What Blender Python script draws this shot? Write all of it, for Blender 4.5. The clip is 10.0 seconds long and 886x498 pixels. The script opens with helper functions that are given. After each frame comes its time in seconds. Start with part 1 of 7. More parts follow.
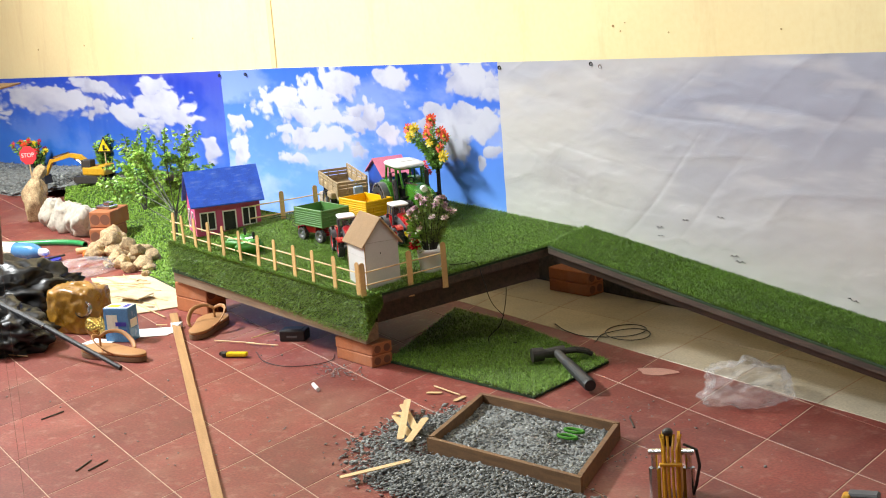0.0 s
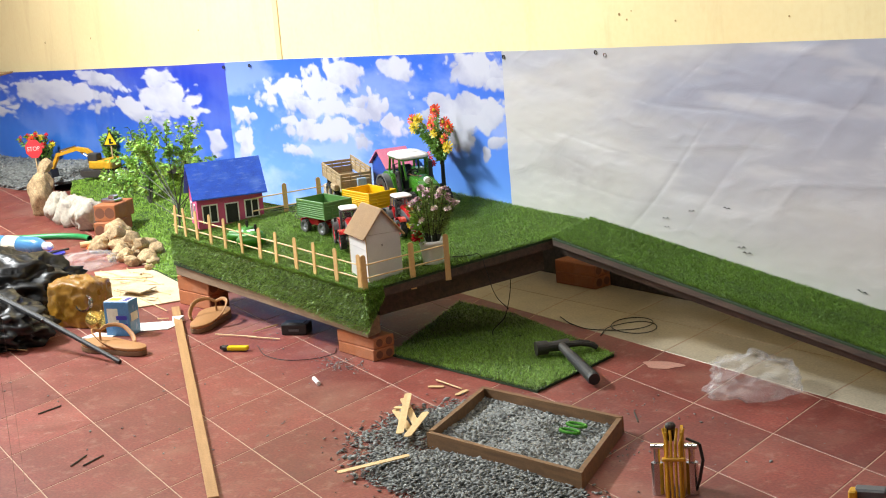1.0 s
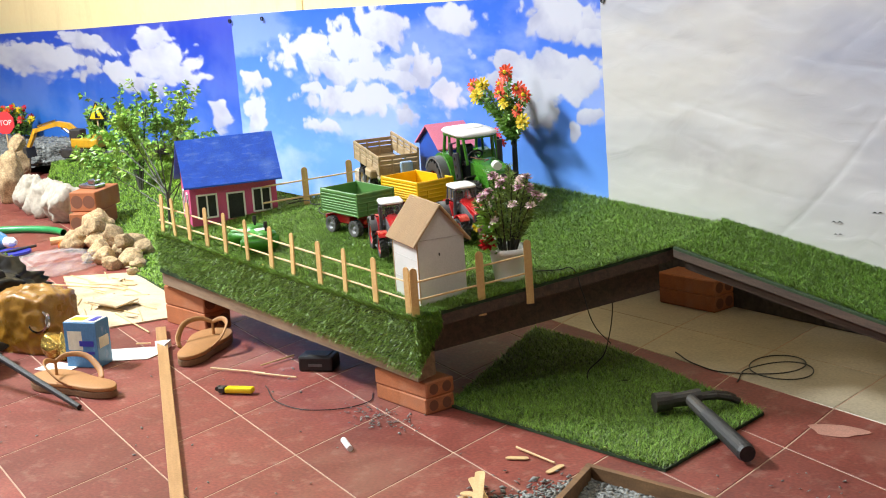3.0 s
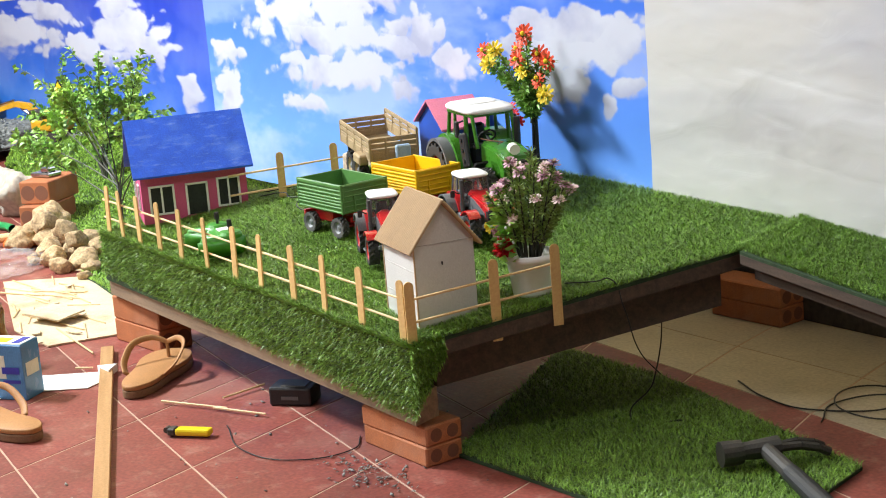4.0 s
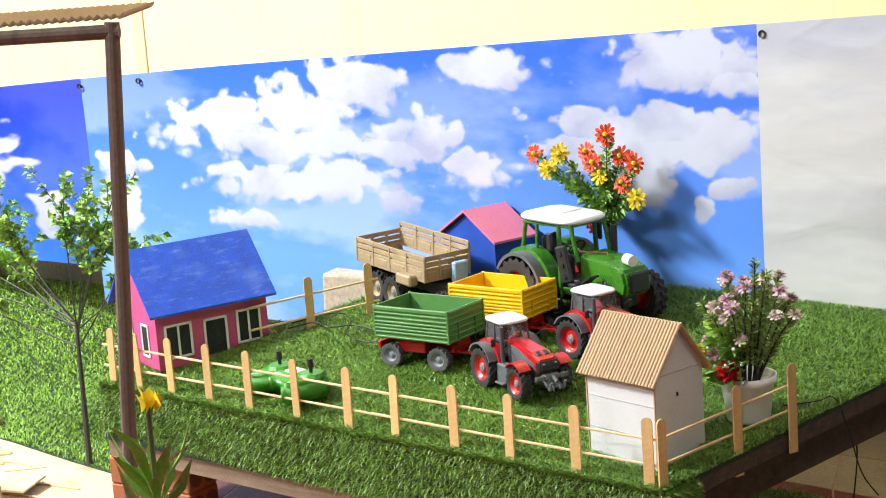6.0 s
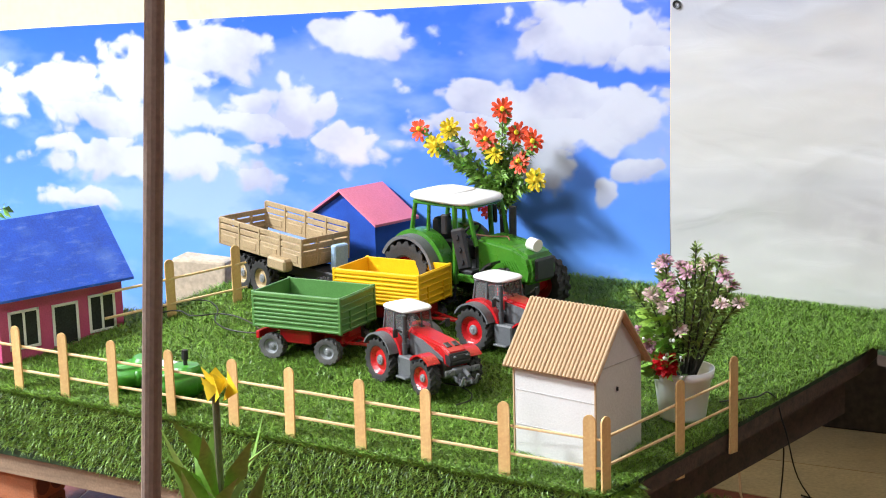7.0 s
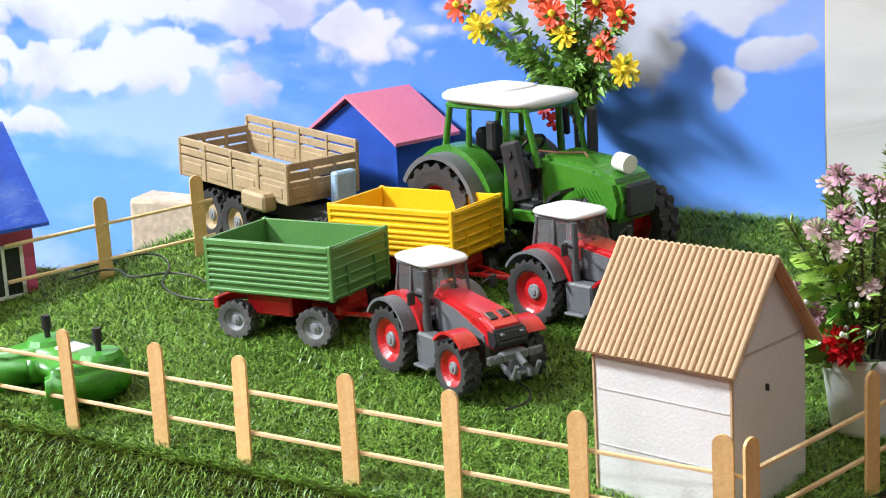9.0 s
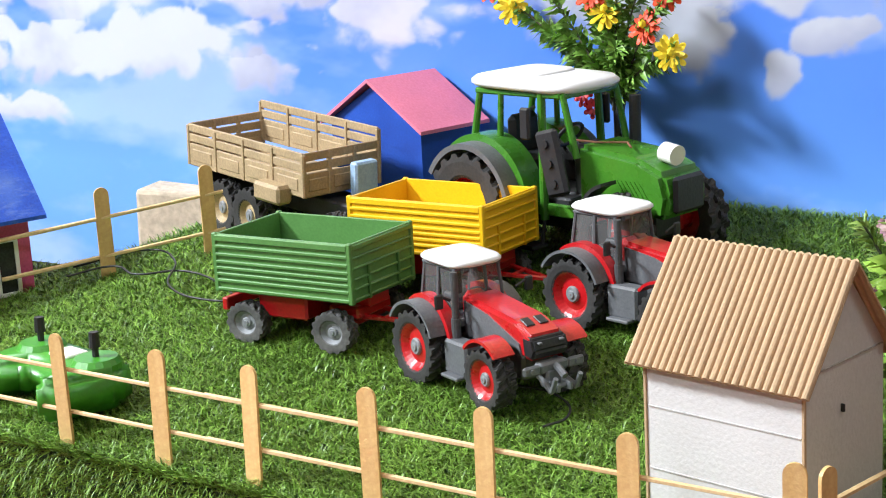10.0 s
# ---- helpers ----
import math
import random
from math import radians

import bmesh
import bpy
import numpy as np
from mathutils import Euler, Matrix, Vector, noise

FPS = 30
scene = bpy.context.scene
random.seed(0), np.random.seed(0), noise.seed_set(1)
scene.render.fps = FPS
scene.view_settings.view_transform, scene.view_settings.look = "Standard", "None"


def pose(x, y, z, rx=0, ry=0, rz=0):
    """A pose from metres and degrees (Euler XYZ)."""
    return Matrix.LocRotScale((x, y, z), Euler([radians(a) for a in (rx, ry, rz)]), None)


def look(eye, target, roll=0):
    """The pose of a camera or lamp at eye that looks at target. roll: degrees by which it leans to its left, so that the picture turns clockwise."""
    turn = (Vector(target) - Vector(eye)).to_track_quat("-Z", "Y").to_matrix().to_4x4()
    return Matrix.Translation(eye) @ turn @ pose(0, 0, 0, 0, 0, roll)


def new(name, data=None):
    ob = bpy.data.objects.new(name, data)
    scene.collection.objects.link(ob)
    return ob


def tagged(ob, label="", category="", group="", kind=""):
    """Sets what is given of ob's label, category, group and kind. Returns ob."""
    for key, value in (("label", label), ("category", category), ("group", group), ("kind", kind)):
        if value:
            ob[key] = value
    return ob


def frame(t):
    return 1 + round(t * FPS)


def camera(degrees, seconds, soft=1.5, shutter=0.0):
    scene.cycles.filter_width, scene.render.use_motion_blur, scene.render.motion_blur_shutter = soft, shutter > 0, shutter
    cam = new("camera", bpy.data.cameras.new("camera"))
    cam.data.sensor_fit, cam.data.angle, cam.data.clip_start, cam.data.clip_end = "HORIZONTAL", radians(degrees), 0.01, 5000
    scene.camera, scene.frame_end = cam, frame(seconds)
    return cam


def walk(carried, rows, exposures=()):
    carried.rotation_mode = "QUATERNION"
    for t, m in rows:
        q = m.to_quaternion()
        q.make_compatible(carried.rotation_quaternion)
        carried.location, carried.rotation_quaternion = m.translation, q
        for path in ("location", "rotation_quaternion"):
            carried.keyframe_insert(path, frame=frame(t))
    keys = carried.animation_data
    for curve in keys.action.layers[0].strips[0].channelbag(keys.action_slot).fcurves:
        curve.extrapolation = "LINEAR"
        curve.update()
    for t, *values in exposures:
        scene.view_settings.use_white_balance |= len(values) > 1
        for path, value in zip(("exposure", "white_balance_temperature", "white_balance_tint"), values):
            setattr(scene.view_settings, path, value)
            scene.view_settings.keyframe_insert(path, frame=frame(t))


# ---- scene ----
ROWS = [
    (0.0, pose(3.295, -2.231, 1.177, 78.06, 4.36, 52.24)),
    (0.5, pose(3.311, -2.195, 1.162, 78.06, 4.38, 52.75)),
    (1.0, pose(3.269, -2.164, 1.150, 77.97, 4.58, 52.83)),
    (1.5, pose(3.020, -2.012, 1.102, 77.91, 4.09, 52.34)),
    (2.0, pose(2.765, -1.880, 1.077, 77.83, 3.85, 52.40)),
    (2.5, pose(2.539, -1.753, 1.041, 77.15, 3.97, 53.05)),
    (2.7, pose(2.429, -1.699, 1.010, 77.35, 4.03, 53.15)),
    (3.8, pose(1.848, -1.206, 0.858, 77.70, 3.72, 54.63)),
    (4.0, pose(1.738, -1.181, 0.851, 76.97, 4.39, 53.80)),
    (4.5, pose(1.460, -1.181, 0.855, 75.23, 1.81, 52.18)),
    (5.0, pose(1.230, -1.451, 0.914, 74.37, 4.41, 44.41)),
    (5.5, pose(1.076, -1.554, 0.913, 75.86, 4.42, 41.65)),
    (6.0, pose(0.835, -1.651, 0.906, 78.90, 4.13, 36.14)),
    (6.2, pose(0.844, -1.708, 0.970, 78.77, 4.47, 34.07)),
    (7.3, pose(0.466, -1.437, 0.784, 78.55, 1.02, 27.01)),
    (7.5, pose(0.478, -1.324, 0.759, 78.37, 2.78, 28.31)),
    (8.0, pose(0.382, -1.163, 0.715, 78.15, 2.91, 29.92)),
    (8.5, pose(0.304, -1.024, 0.684, 77.87, 2.82, 30.50)),
    (9.0, pose(0.220, -0.900, 0.655, 77.26, 3.19, 30.67)),
    (9.5, pose(0.151, -0.805, 0.635, 76.79, 3.30, 30.06)),
    (10.0, pose(0.144, -0.796, 0.633, 76.97, 3.01, 31.31)),
]
cam = camera(30, 10.0, 1.05)
walk(cam, ROWS, ((0.0, 0.0, 6650, 9), (2.7, 0.0, 6550, 8), (5.0, 0.02, 6500, 9), (6.2, 0.06, 6450, 10), (7.5, 0.08, 6250, 11), (8.5, 0.06, 6250, 11), (10.0, 0.0, 6250, 11)))

# ---- light: a closed room under unseen area lamps, one key and two fills ----
world = bpy.data.worlds.new("room_air")
scene.world = world
world.use_nodes = True
world.node_tree.nodes["Background"].inputs[0].default_value = (0.9, 0.97, 1.0, 1)
world.node_tree.nodes["Background"].inputs[1].default_value = 0.04


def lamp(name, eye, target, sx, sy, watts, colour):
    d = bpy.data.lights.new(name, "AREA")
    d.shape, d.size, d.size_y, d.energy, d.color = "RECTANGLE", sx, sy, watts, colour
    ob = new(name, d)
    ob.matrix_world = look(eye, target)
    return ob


# key lamp out of view, its side taken from the cast shadows
lamp("key_lamp", (-2.85, -1.2, 2.8), (-0.5, 0.4, 0.3), 0.8, 0.5, 445, (0.92, 0.97, 1.0))
# two fill lamps added to lift the front and right, no source known
lamp("front_fill", (-1.4, -3.2, 2.78), (-0.3, 0.6, 0.4), 1.2, 0.3, 84, (0.92, 0.97, 1.0))
lamp("right_fill", (0.95, -0.5, 2.82), (0.0, 0.2, 0.2), 1.5, 0.4, 24, (0.92, 0.97, 1.0))

# ---- materials ----


def mat(name, base, rough=0.6, metal=0.0, var=0.12, scale=40.0, bump=0.15, fine=400.0, second=None, spec=0.5, island=0.0, randob=0.0,
        coat=0.0, dirt=0.0, dirtcol=(0.25, 0.2, 0.15), dust=0.0, dustcol=(0.5, 0.36, 0.3), stretch=None):
    """A procedural surface: two scales of tone, fine relief and uneven gloss."""
    m = bpy.data.materials.new(name)
    m.use_nodes = True
    nt = m.node_tree
    b = nt.nodes["Principled BSDF"]
    b.inputs["Roughness"].default_value, b.inputs["Metallic"].default_value = rough, metal
    b.inputs["Specular IOR Level"].default_value = spec
    b.inputs["Coat Weight"].default_value = coat
    co = nt.nodes.new("ShaderNodeTexCoord")
    n1, n2 = nt.nodes.new("ShaderNodeTexNoise"), nt.nodes.new("ShaderNodeTexNoise")
    for n, s, dt in ((n1, scale, 4), (n2, fine, 3)):
        n.inputs["Scale"].default_value, n.inputs["Detail"].default_value = s, dt
        nt.links.new(co.outputs["Object"], n.inputs["Vector"])
    c2 = second or tuple(min(1, c * 0.72) for c in base)
    ramp = nt.nodes.new("ShaderNodeValToRGB")
    ramp.color_ramp.elements[0].position, ramp.color_ramp.elements[1].position = 0.5 - 0.22, 0.5 + 0.22
    lo = tuple(c * (1 - var) for c in base) if second is None else tuple(c2)
    ramp.color_ramp.elements[0].color, ramp.color_ramp.elements[1].color = (*lo, 1), (*base, 1)
    nt.links.new(n1.outputs["Fac"], ramp.inputs["Fac"])
    out = ramp.outputs["Color"]
    mx = nt.nodes.new("ShaderNodeMixRGB")
    mx.blend_type, mx.inputs["Fac"].default_value = "OVERLAY", min(1, var * 2)
    nt.links.new(out, mx.inputs[1])
    nt.links.new(n2.outputs["Fac"], mx.inputs[2])
    out = mx.outputs["Color"]
    if dirt:
        n3 = nt.nodes.new("ShaderNodeTexNoise")
        n3.inputs["Scale"].default_value, n3.inputs["Detail"].default_value = scale * 0.35, 8
        nt.links.new(co.outputs["Object"], n3.inputs["Vector"])
        r3 = nt.nodes.new("ShaderNodeValToRGB")
        r3.color_ramp.elements[0].position, r3.color_ramp.elements[1].position = 0.52, 0.72
        nt.links.new(n3.outputs["Fac"], r3.inputs["Fac"])
        ml = nt.nodes.new("ShaderNodeMath")
        ml.operation, ml.inputs[1].default_value = "MULTIPLY", dirt
        nt.links.new(r3.outputs["Color"], ml.inputs[0])
        m3 = nt.nodes.new("ShaderNodeMixRGB")
        m3.inputs[2].default_value = (*dirtcol, 1)
        nt.links.new(ml.outputs[0], m3.inputs["Fac"])
        nt.links.new(out, m3.inputs[1])
        out = m3.outputs["Color"]
    if dust:
        n4 = nt.nodes.new("ShaderNodeTexNoise")
        n4.inputs["Scale"].default_value, n4.inputs["Detail"].default_value, n4.inputs["Roughness"].default_value = scale * 2.6, 12, 0.72
        if stretch:
            mp = nt.nodes.new("ShaderNodeMapping")
            mp.inputs["Scale"].default_value = stretch
            nt.links.new(co.outputs["Object"], mp.inputs["Vector"])
            nt.links.new(mp.outputs["Vector"], n4.inputs["Vector"])
        else:
            nt.links.new(co.outputs["Object"], n4.inputs["Vector"])
        r4 = nt.nodes.new("ShaderNodeValToRGB")
        r4.color_ramp.elements[0].position, r4.color_ramp.elements[1].position = 0.53, 0.74
        nt.links.new(n4.outputs["Fac"], r4.inputs["Fac"])
        m4 = nt.nodes.new("ShaderNodeMath")
        m4.operation, m4.inputs[1].default_value = "MULTIPLY", dust
        nt.links.new(r4.outputs["Color"], m4.inputs[0])
        x4 = nt.nodes.new("ShaderNodeMixRGB")
        x4.inputs[2].default_value = (*dustcol, 1)
        nt.links.new(m4.outputs[0], x4.inputs["Fac"])
        nt.links.new(out, x4.inputs[1])
        out = x4.outputs["Color"]
    if island or randob:
        src = nt.nodes.new("ShaderNodeNewGeometry").outputs["Random Per Island"] if island else nt.nodes.new("ShaderNodeObjectInfo").outputs["Random"]
        mr = nt.nodes.new("ShaderNodeMapRange")
        k = island or randob
        mr.inputs["To Min"].default_value, mr.inputs["To Max"].default_value = 1 - k, 1 + k
        nt.links.new(src, mr.inputs["Value"])
        hs = nt.nodes.new("ShaderNodeHueSaturation")
        nt.links.new(mr.outputs["Result"], hs.inputs["Value"])
        nt.links.new(out, hs.inputs["Color"])
        out = hs.outputs["Color"]
    nt.links.new(out, b.inputs["Base Color"])
    rr = nt.nodes.new("ShaderNodeMapRange")
    rr.inputs["To Min"].default_value, rr.inputs["To Max"].default_value = max(0.02, rough - 0.1), min(1, rough + 0.1)
    nt.links.new(n1.outputs["Fac"], rr.inputs["Value"])
    nt.links.new(rr.outputs["Result"], b.inputs["Roughness"])
    if bump:
        bp = nt.nodes.new("ShaderNodeBump")
        bp.inputs["Strength"].default_value, bp.inputs["Distance"].default_value = bump, 0.002
        nt.links.new(n2.outputs["Fac"], bp.inputs["Height"])
        nt.links.new(bp.outputs["Normal"], b.inputs["Normal"])
    return m


def wood(name, base, dark, along=0, rough=0.6, randob=0.0):
    """Wood with grain drawn out along one axis of the piece."""
    m = mat(name, base, rough, second=dark, var=0.15, scale=1.0, bump=0.2, fine=300, randob=randob)
    nt = m.node_tree
    co = [n for n in nt.nodes if n.type == "TEX_COORD"][0]
    mp = nt.nodes.new("ShaderNodeMapping")
    s = [90.0, 90.0, 90.0]
    s[along] = 7.0
    mp.inputs["Scale"].default_value = s
    nt.links.new(co.outputs["Object"], mp.inputs["Vector"])
    n1 = [n for n in nt.nodes if n.type == "TEX_NOISE"][0]
    n1.inputs["Distortion"].default_value = 0.6
    nt.links.new(mp.outputs["Vector"], n1.inputs["Vector"])
    return m


def glass(name, tint=(0.9, 0.95, 0.95), rough=0.05, alpha=0.35):
    m = bpy.data.materials.new(name)
    m.use_nodes = True
    b = m.node_tree.nodes["Principled BSDF"]
    b.inputs["Base Color"].default_value = (*tint, 1)
    b.inputs["Roughness"].default_value = rough
    b.inputs["Alpha"].default_value = alpha
    return m


M = {}
M["wall"] = mat("yellow_wall_paint", (0.83, 0.68, 0.37), 0.55, var=0.06, scale=3, fine=60, bump=0.1, dirt=0.3, dirtcol=(0.66, 0.46, 0.2), dust=0.3, dustcol=(0.5, 0.3, 0.11), stretch=(1.0, 1.0, 0.18))
M["plaster"] = mat("dull_unseen_room_paint", (0.42, 0.4, 0.37), 0.8, var=0.05, scale=3)
M["redtile"] = mat("red_clay_tile", (0.235, 0.056, 0.042), 0.54, var=0.3, scale=9, fine=150, bump=0.12, randob=0.18, spec=0.35, dust=0.5, dustcol=(0.4, 0.25, 0.2), dirt=0.42, dirtcol=(0.36, 0.19, 0.14))
M["creamtile"] = mat("cream_tile", (0.48, 0.41, 0.3), 0.4, var=0.2, scale=12, fine=160, bump=0.06, randob=0.06, dust=0.5, dustcol=(0.22, 0.18, 0.12), dirt=0.55, dirtcol=(0.45, 0.36, 0.24))
M["grout"] = mat("sandy_grout", (0.5, 0.34, 0.25), 0.85, var=0.2, scale=30)
M["board"] = wood("dark_plank", (0.1, 0.064, 0.044), (0.045, 0.03, 0.022), 0, 0.7)
M["beam"] = wood("brown_beam", (0.34, 0.235, 0.15), (0.2, 0.135, 0.085), 0, 0.75)
M["brick"] = mat("orange_clay_brick", (0.45, 0.15, 0.055), 0.8, var=0.2, scale=40, bump=0.3, randob=0.1, dirt=0.3, dirtcol=(0.42, 0.26, 0.18))
M["brickhole"] = mat("brick_inside", (0.2, 0.08, 0.045), 0.9)
M["soil"] = mat("black_turf_backing", (0.03, 0.06, 0.022), 0.9, var=0.4, scale=60)
M["carpetgrass"] = mat("plastic_carpet_grass", (0.25, 0.44, 0.045), 0.45, var=0.2, scale=6, fine=80, bump=0, island=0.35, spec=0.4)
M["grass"] = mat("plastic_grass", (0.2, 0.36, 0.05), 0.42, var=0.25, scale=6, fine=80, bump=0, island=0.62, spec=0.4)
M["stick"] = wood("pale_craft_stick", (0.72, 0.49, 0.215), (0.62, 0.38, 0.14), 2, 0.55, randob=0.12)
M["rail"] = wood("pale_bamboo_rail", (0.74, 0.55, 0.3), (0.62, 0.42, 0.2), 0, 0.55)
M["pink"] = mat("pink_paint", (0.6, 0.088, 0.23), 0.55, var=0.15, scale=25, bump=0.12)
M["pinkroof"] = mat("light_pink_paint", (0.75, 0.2, 0.28), 0.55, var=0.12, scale=30, bump=0.12)
M["blue"] = mat("blue_paint", (0.018, 0.085, 0.45), 0.5, var=0.1, scale=22, bump=0.1, second=(0.012, 0.05, 0.3))
M["blueroof"] = mat("worn_blue_roof_paint", (0.016, 0.1, 0.66), 0.45, var=0.22, scale=40, bump=0.15, dirt=0.5, dirtcol=(0.15, 0.28, 0.7), dust=0.45, dustcol=(0.3, 0.42, 0.72), stretch=(1.0, 0.25, 1.0))
M["white"] = mat("white_paint", (0.8, 0.79, 0.76), 0.55, var=0.08, scale=25)
M["whiteboard"] = mat("white_painted_card", (0.64, 0.63, 0.615), 0.65, var=0.08, scale=18, bump=0.2, dirt=0.1, dirtcol=(0.5, 0.45, 0.38))
M["card"] = mat("brown_corrugated_card", (0.52, 0.36, 0.21), 0.8, var=0.1, scale=40)
M["dark"] = mat("dark_plastic", (0.02, 0.02, 0.022), 0.5, var=0.3, scale=60)
M["greenplastic"] = mat("green_die_cast_paint", (0.1, 0.245, 0.065), 0.38, var=0.12, scale=50, bump=0.05, dirt=0.15, dirtcol=(0.12, 0.2, 0.06))
M["yellowplastic"] = mat("yellow_die_cast_paint", (0.85, 0.5, 0.008), 0.36, var=0.08, scale=50, bump=0.05)
M["red"] = mat("red_die_cast_paint", (0.5, 0.01, 0.014), 0.3, var=0.12, scale=50, bump=0.03, coat=0.3)
M["grey"] = mat("grey_die_cast", (0.125, 0.13, 0.138), 0.5, var=0.15, scale=60)
M["greyrubber"] = mat("grey_dusty_rubber", (0.085, 0.083, 0.08), 0.85, var=0.35, scale=60, dirt=0.5, dirtcol=(0.2, 0.19, 0.17))
M["rubber"] = mat("dusty_rubber", (0.035, 0.033, 0.032), 0.75, var=0.35, scale=60, dirt=0.22, dirtcol=(0.13, 0.115, 0.1))
M["tractorgreen"] = mat("glossy_green_plastic", (0.055, 0.21, 0.018), 0.28, var=0.12, scale=40, bump=0.03)
M["khaki"] = mat("khaki_plastic", (0.4, 0.29, 0.16), 0.6, var=0.2, scale=50, dirt=0.3, dirtcol=(0.3, 0.22, 0.13))

# ---- building helpers ----


def box(bm, c, s, bevel=0.0, rot=None, seg=1):
    m = Matrix.Translation(c) @ (rot or Matrix.Identity(4)) @ Matrix.Diagonal((*s, 1))
    r = bmesh.ops.create_cube(bm, size=1, matrix=m)
    if bevel:
        edges = list({e for v in r["verts"] for e in v.link_edges})
        bmesh.ops.bevel(bm, geom=edges, offset=bevel, segments=seg, affect="EDGES", profile=0.5)


def rod(bm, a, b, r0, r1=None, seg=10, caps=True):
    a, b = Vector(a), Vector(b)
    d = b - a
    m = Matrix.Translation((a + b) / 2) @ d.to_track_quat("Z", "Y").to_matrix().to_4x4()
    bmesh.ops.create_cone(bm, cap_ends=caps, segments=seg, radius1=r0, radius2=r0 if r1 is None else r1, depth=d.length, matrix=m)


def ball(bm, c, r, sub=2, squash=(1, 1, 1)):
    return bmesh.ops.create_icosphere(bm, subdivisions=sub, radius=r, matrix=Matrix.Translation(c) @ Matrix.Diagonal((*squash, 1)))["verts"]


def prism(bm, pts, y0, y1, axis="y"):
    """A polygon in the xz plane (axis y) or the xy plane (axis z), drawn out between two values."""
    def at(p, q):
        return (p[0], q, p[1]) if axis == "y" else (p[0], p[1], q) if axis == "z" else (q, p[0], p[1])
    a = [bm.verts.new(at(p, y0)) for p in pts]
    b = [bm.verts.new(at(p, y1)) for p in pts]
    n = len(pts)
    bm.faces.new(a[::-1]), bm.faces.new(b)
    for i in range(n):
        bm.faces.new((a[i], a[(i + 1) % n], b[(i + 1) % n], b[i]))
    bmesh.ops.recalc_face_normals(bm, faces=bm.faces[:])


def lathe(bm, prof, axis="z", seg=24, c=(0, 0, 0)):
    rings = []
    for r, h in prof:
        ring = []
        for k in range(seg):
            a = 2 * math.pi * k / seg
            u, v = r * math.cos(a), r * math.sin(a)
            p = (u, v, h) if axis == "z" else (u, h, v)
            ring.append(bm.verts.new((c[0] + p[0], c[1] + p[1], c[2] + p[2])))
        rings.append(ring)
    for a, b in zip(rings, rings[1:]):
        for k in range(seg):
            bm.faces.new((a[k], a[(k + 1) % seg], b[(k + 1) % seg], b[k]))
    bmesh.ops.recalc_face_normals(bm, faces=bm.faces[:])


def tube(bm, pts, r, seg=6):
    for a, b in zip(pts, pts[1:]):
        rod(bm, a, b, r, r, seg)


def mesh_of(name, bm, material, smooth=False):
    me = bpy.data.meshes.new(name)
    bm.normal_update()
    bm.to_mesh(me)
    bm.free()
    me.materials.append(material)
    if smooth:
        me.shade_smooth()
    return me


def part(name, bm, material, parent, label="", smooth=False, m=None):
    ob = new(name, mesh_of(name, bm, material, smooth))
    ob.parent = parent
    if m is not None:
        ob.matrix_basis = m
    return tagged(ob, label)


def thing(name, m, label, category, group="", kind=""):
    ob = new(name)
    ob.empty_display_size = 0.02
    ob.matrix_basis = m
    return tagged(ob, label, category, group, kind)


def solid(name, bm, material, label, category, group="", kind="", smooth=False, m=None):
    ob = new(name, mesh_of(name, bm, material, smooth))
    if m is not None:
        ob.matrix_basis = m
    return tagged(ob, label, category, group, kind)


def B():
    return bmesh.new()


def raw_mesh(name, verts, faces, material):
    """A mesh from arrays: verts (n,3), faces (m,k)."""
    me = bpy.data.meshes.new(name)
    k = faces.shape[1]
    me.vertices.add(len(verts)), me.loops.add(faces.size), me.polygons.add(len(faces))
    me.vertices.foreach_set("co", verts.astype(np.float32).ravel())
    me.loops.foreach_set("vertex_index", faces.astype(np.int32).ravel())
    me.polygons.foreach_set("loop_start", np.arange(0, faces.size, k, dtype=np.int32))
    me.update(calc_edges=True)
    me.materials.append(material)
    return me


RNG = np.random.default_rng(7)


def blades(name, p, n, length, width, lean, material, label, category="grass", group=""):
    """Many bent grass blades rooted at p, growing along n."""
    k = len(p)
    a = RNG.uniform(0, 2 * np.pi, k)
    t1 = np.stack([np.cos(a), np.sin(a), np.zeros(k)], 1)
    if abs(n[2]) < 0.6:
        t1 = np.stack([np.cos(a), np.zeros(k), np.sin(a)], 1)
    side = np.cross(t1, n)
    side /= np.linalg.norm(side, axis=1)[:, None] + 1e-9
    L = length * RNG.uniform(0.55, 1.15, k)[:, None]
    w = width * RNG.uniform(0.7, 1.2, k)[:, None]
    ln = lean * RNG.uniform(0.2, 1.3, k)[:, None]
    d1 = n + t1 * ln * 0.6
    d2 = n * 0.75 + t1 * ln * 1.9
    mid = p + d1 * L * 0.5
    tip = mid + d2 / np.linalg.norm(d2, axis=1)[:, None] * L * 0.55
    v = np.stack([p - side * w, p + side * w, mid + side * w * 0.8, mid - side * w * 0.8, tip], 1).reshape(-1, 3)
    b = np.arange(k)[:, None] * 5
    f = np.concatenate([b + [0, 1, 2], b + [0, 2, 3], b + [3, 2, 4]])
    me = raw_mesh(name, v, f, material)
    return tagged(new(name, me), label, category, group, "stuff")


# ---- the room ----
WALL = 1.02


def structure(name, bm, material, label, category):
    return solid(name, bm, material, label, category, kind="structure")


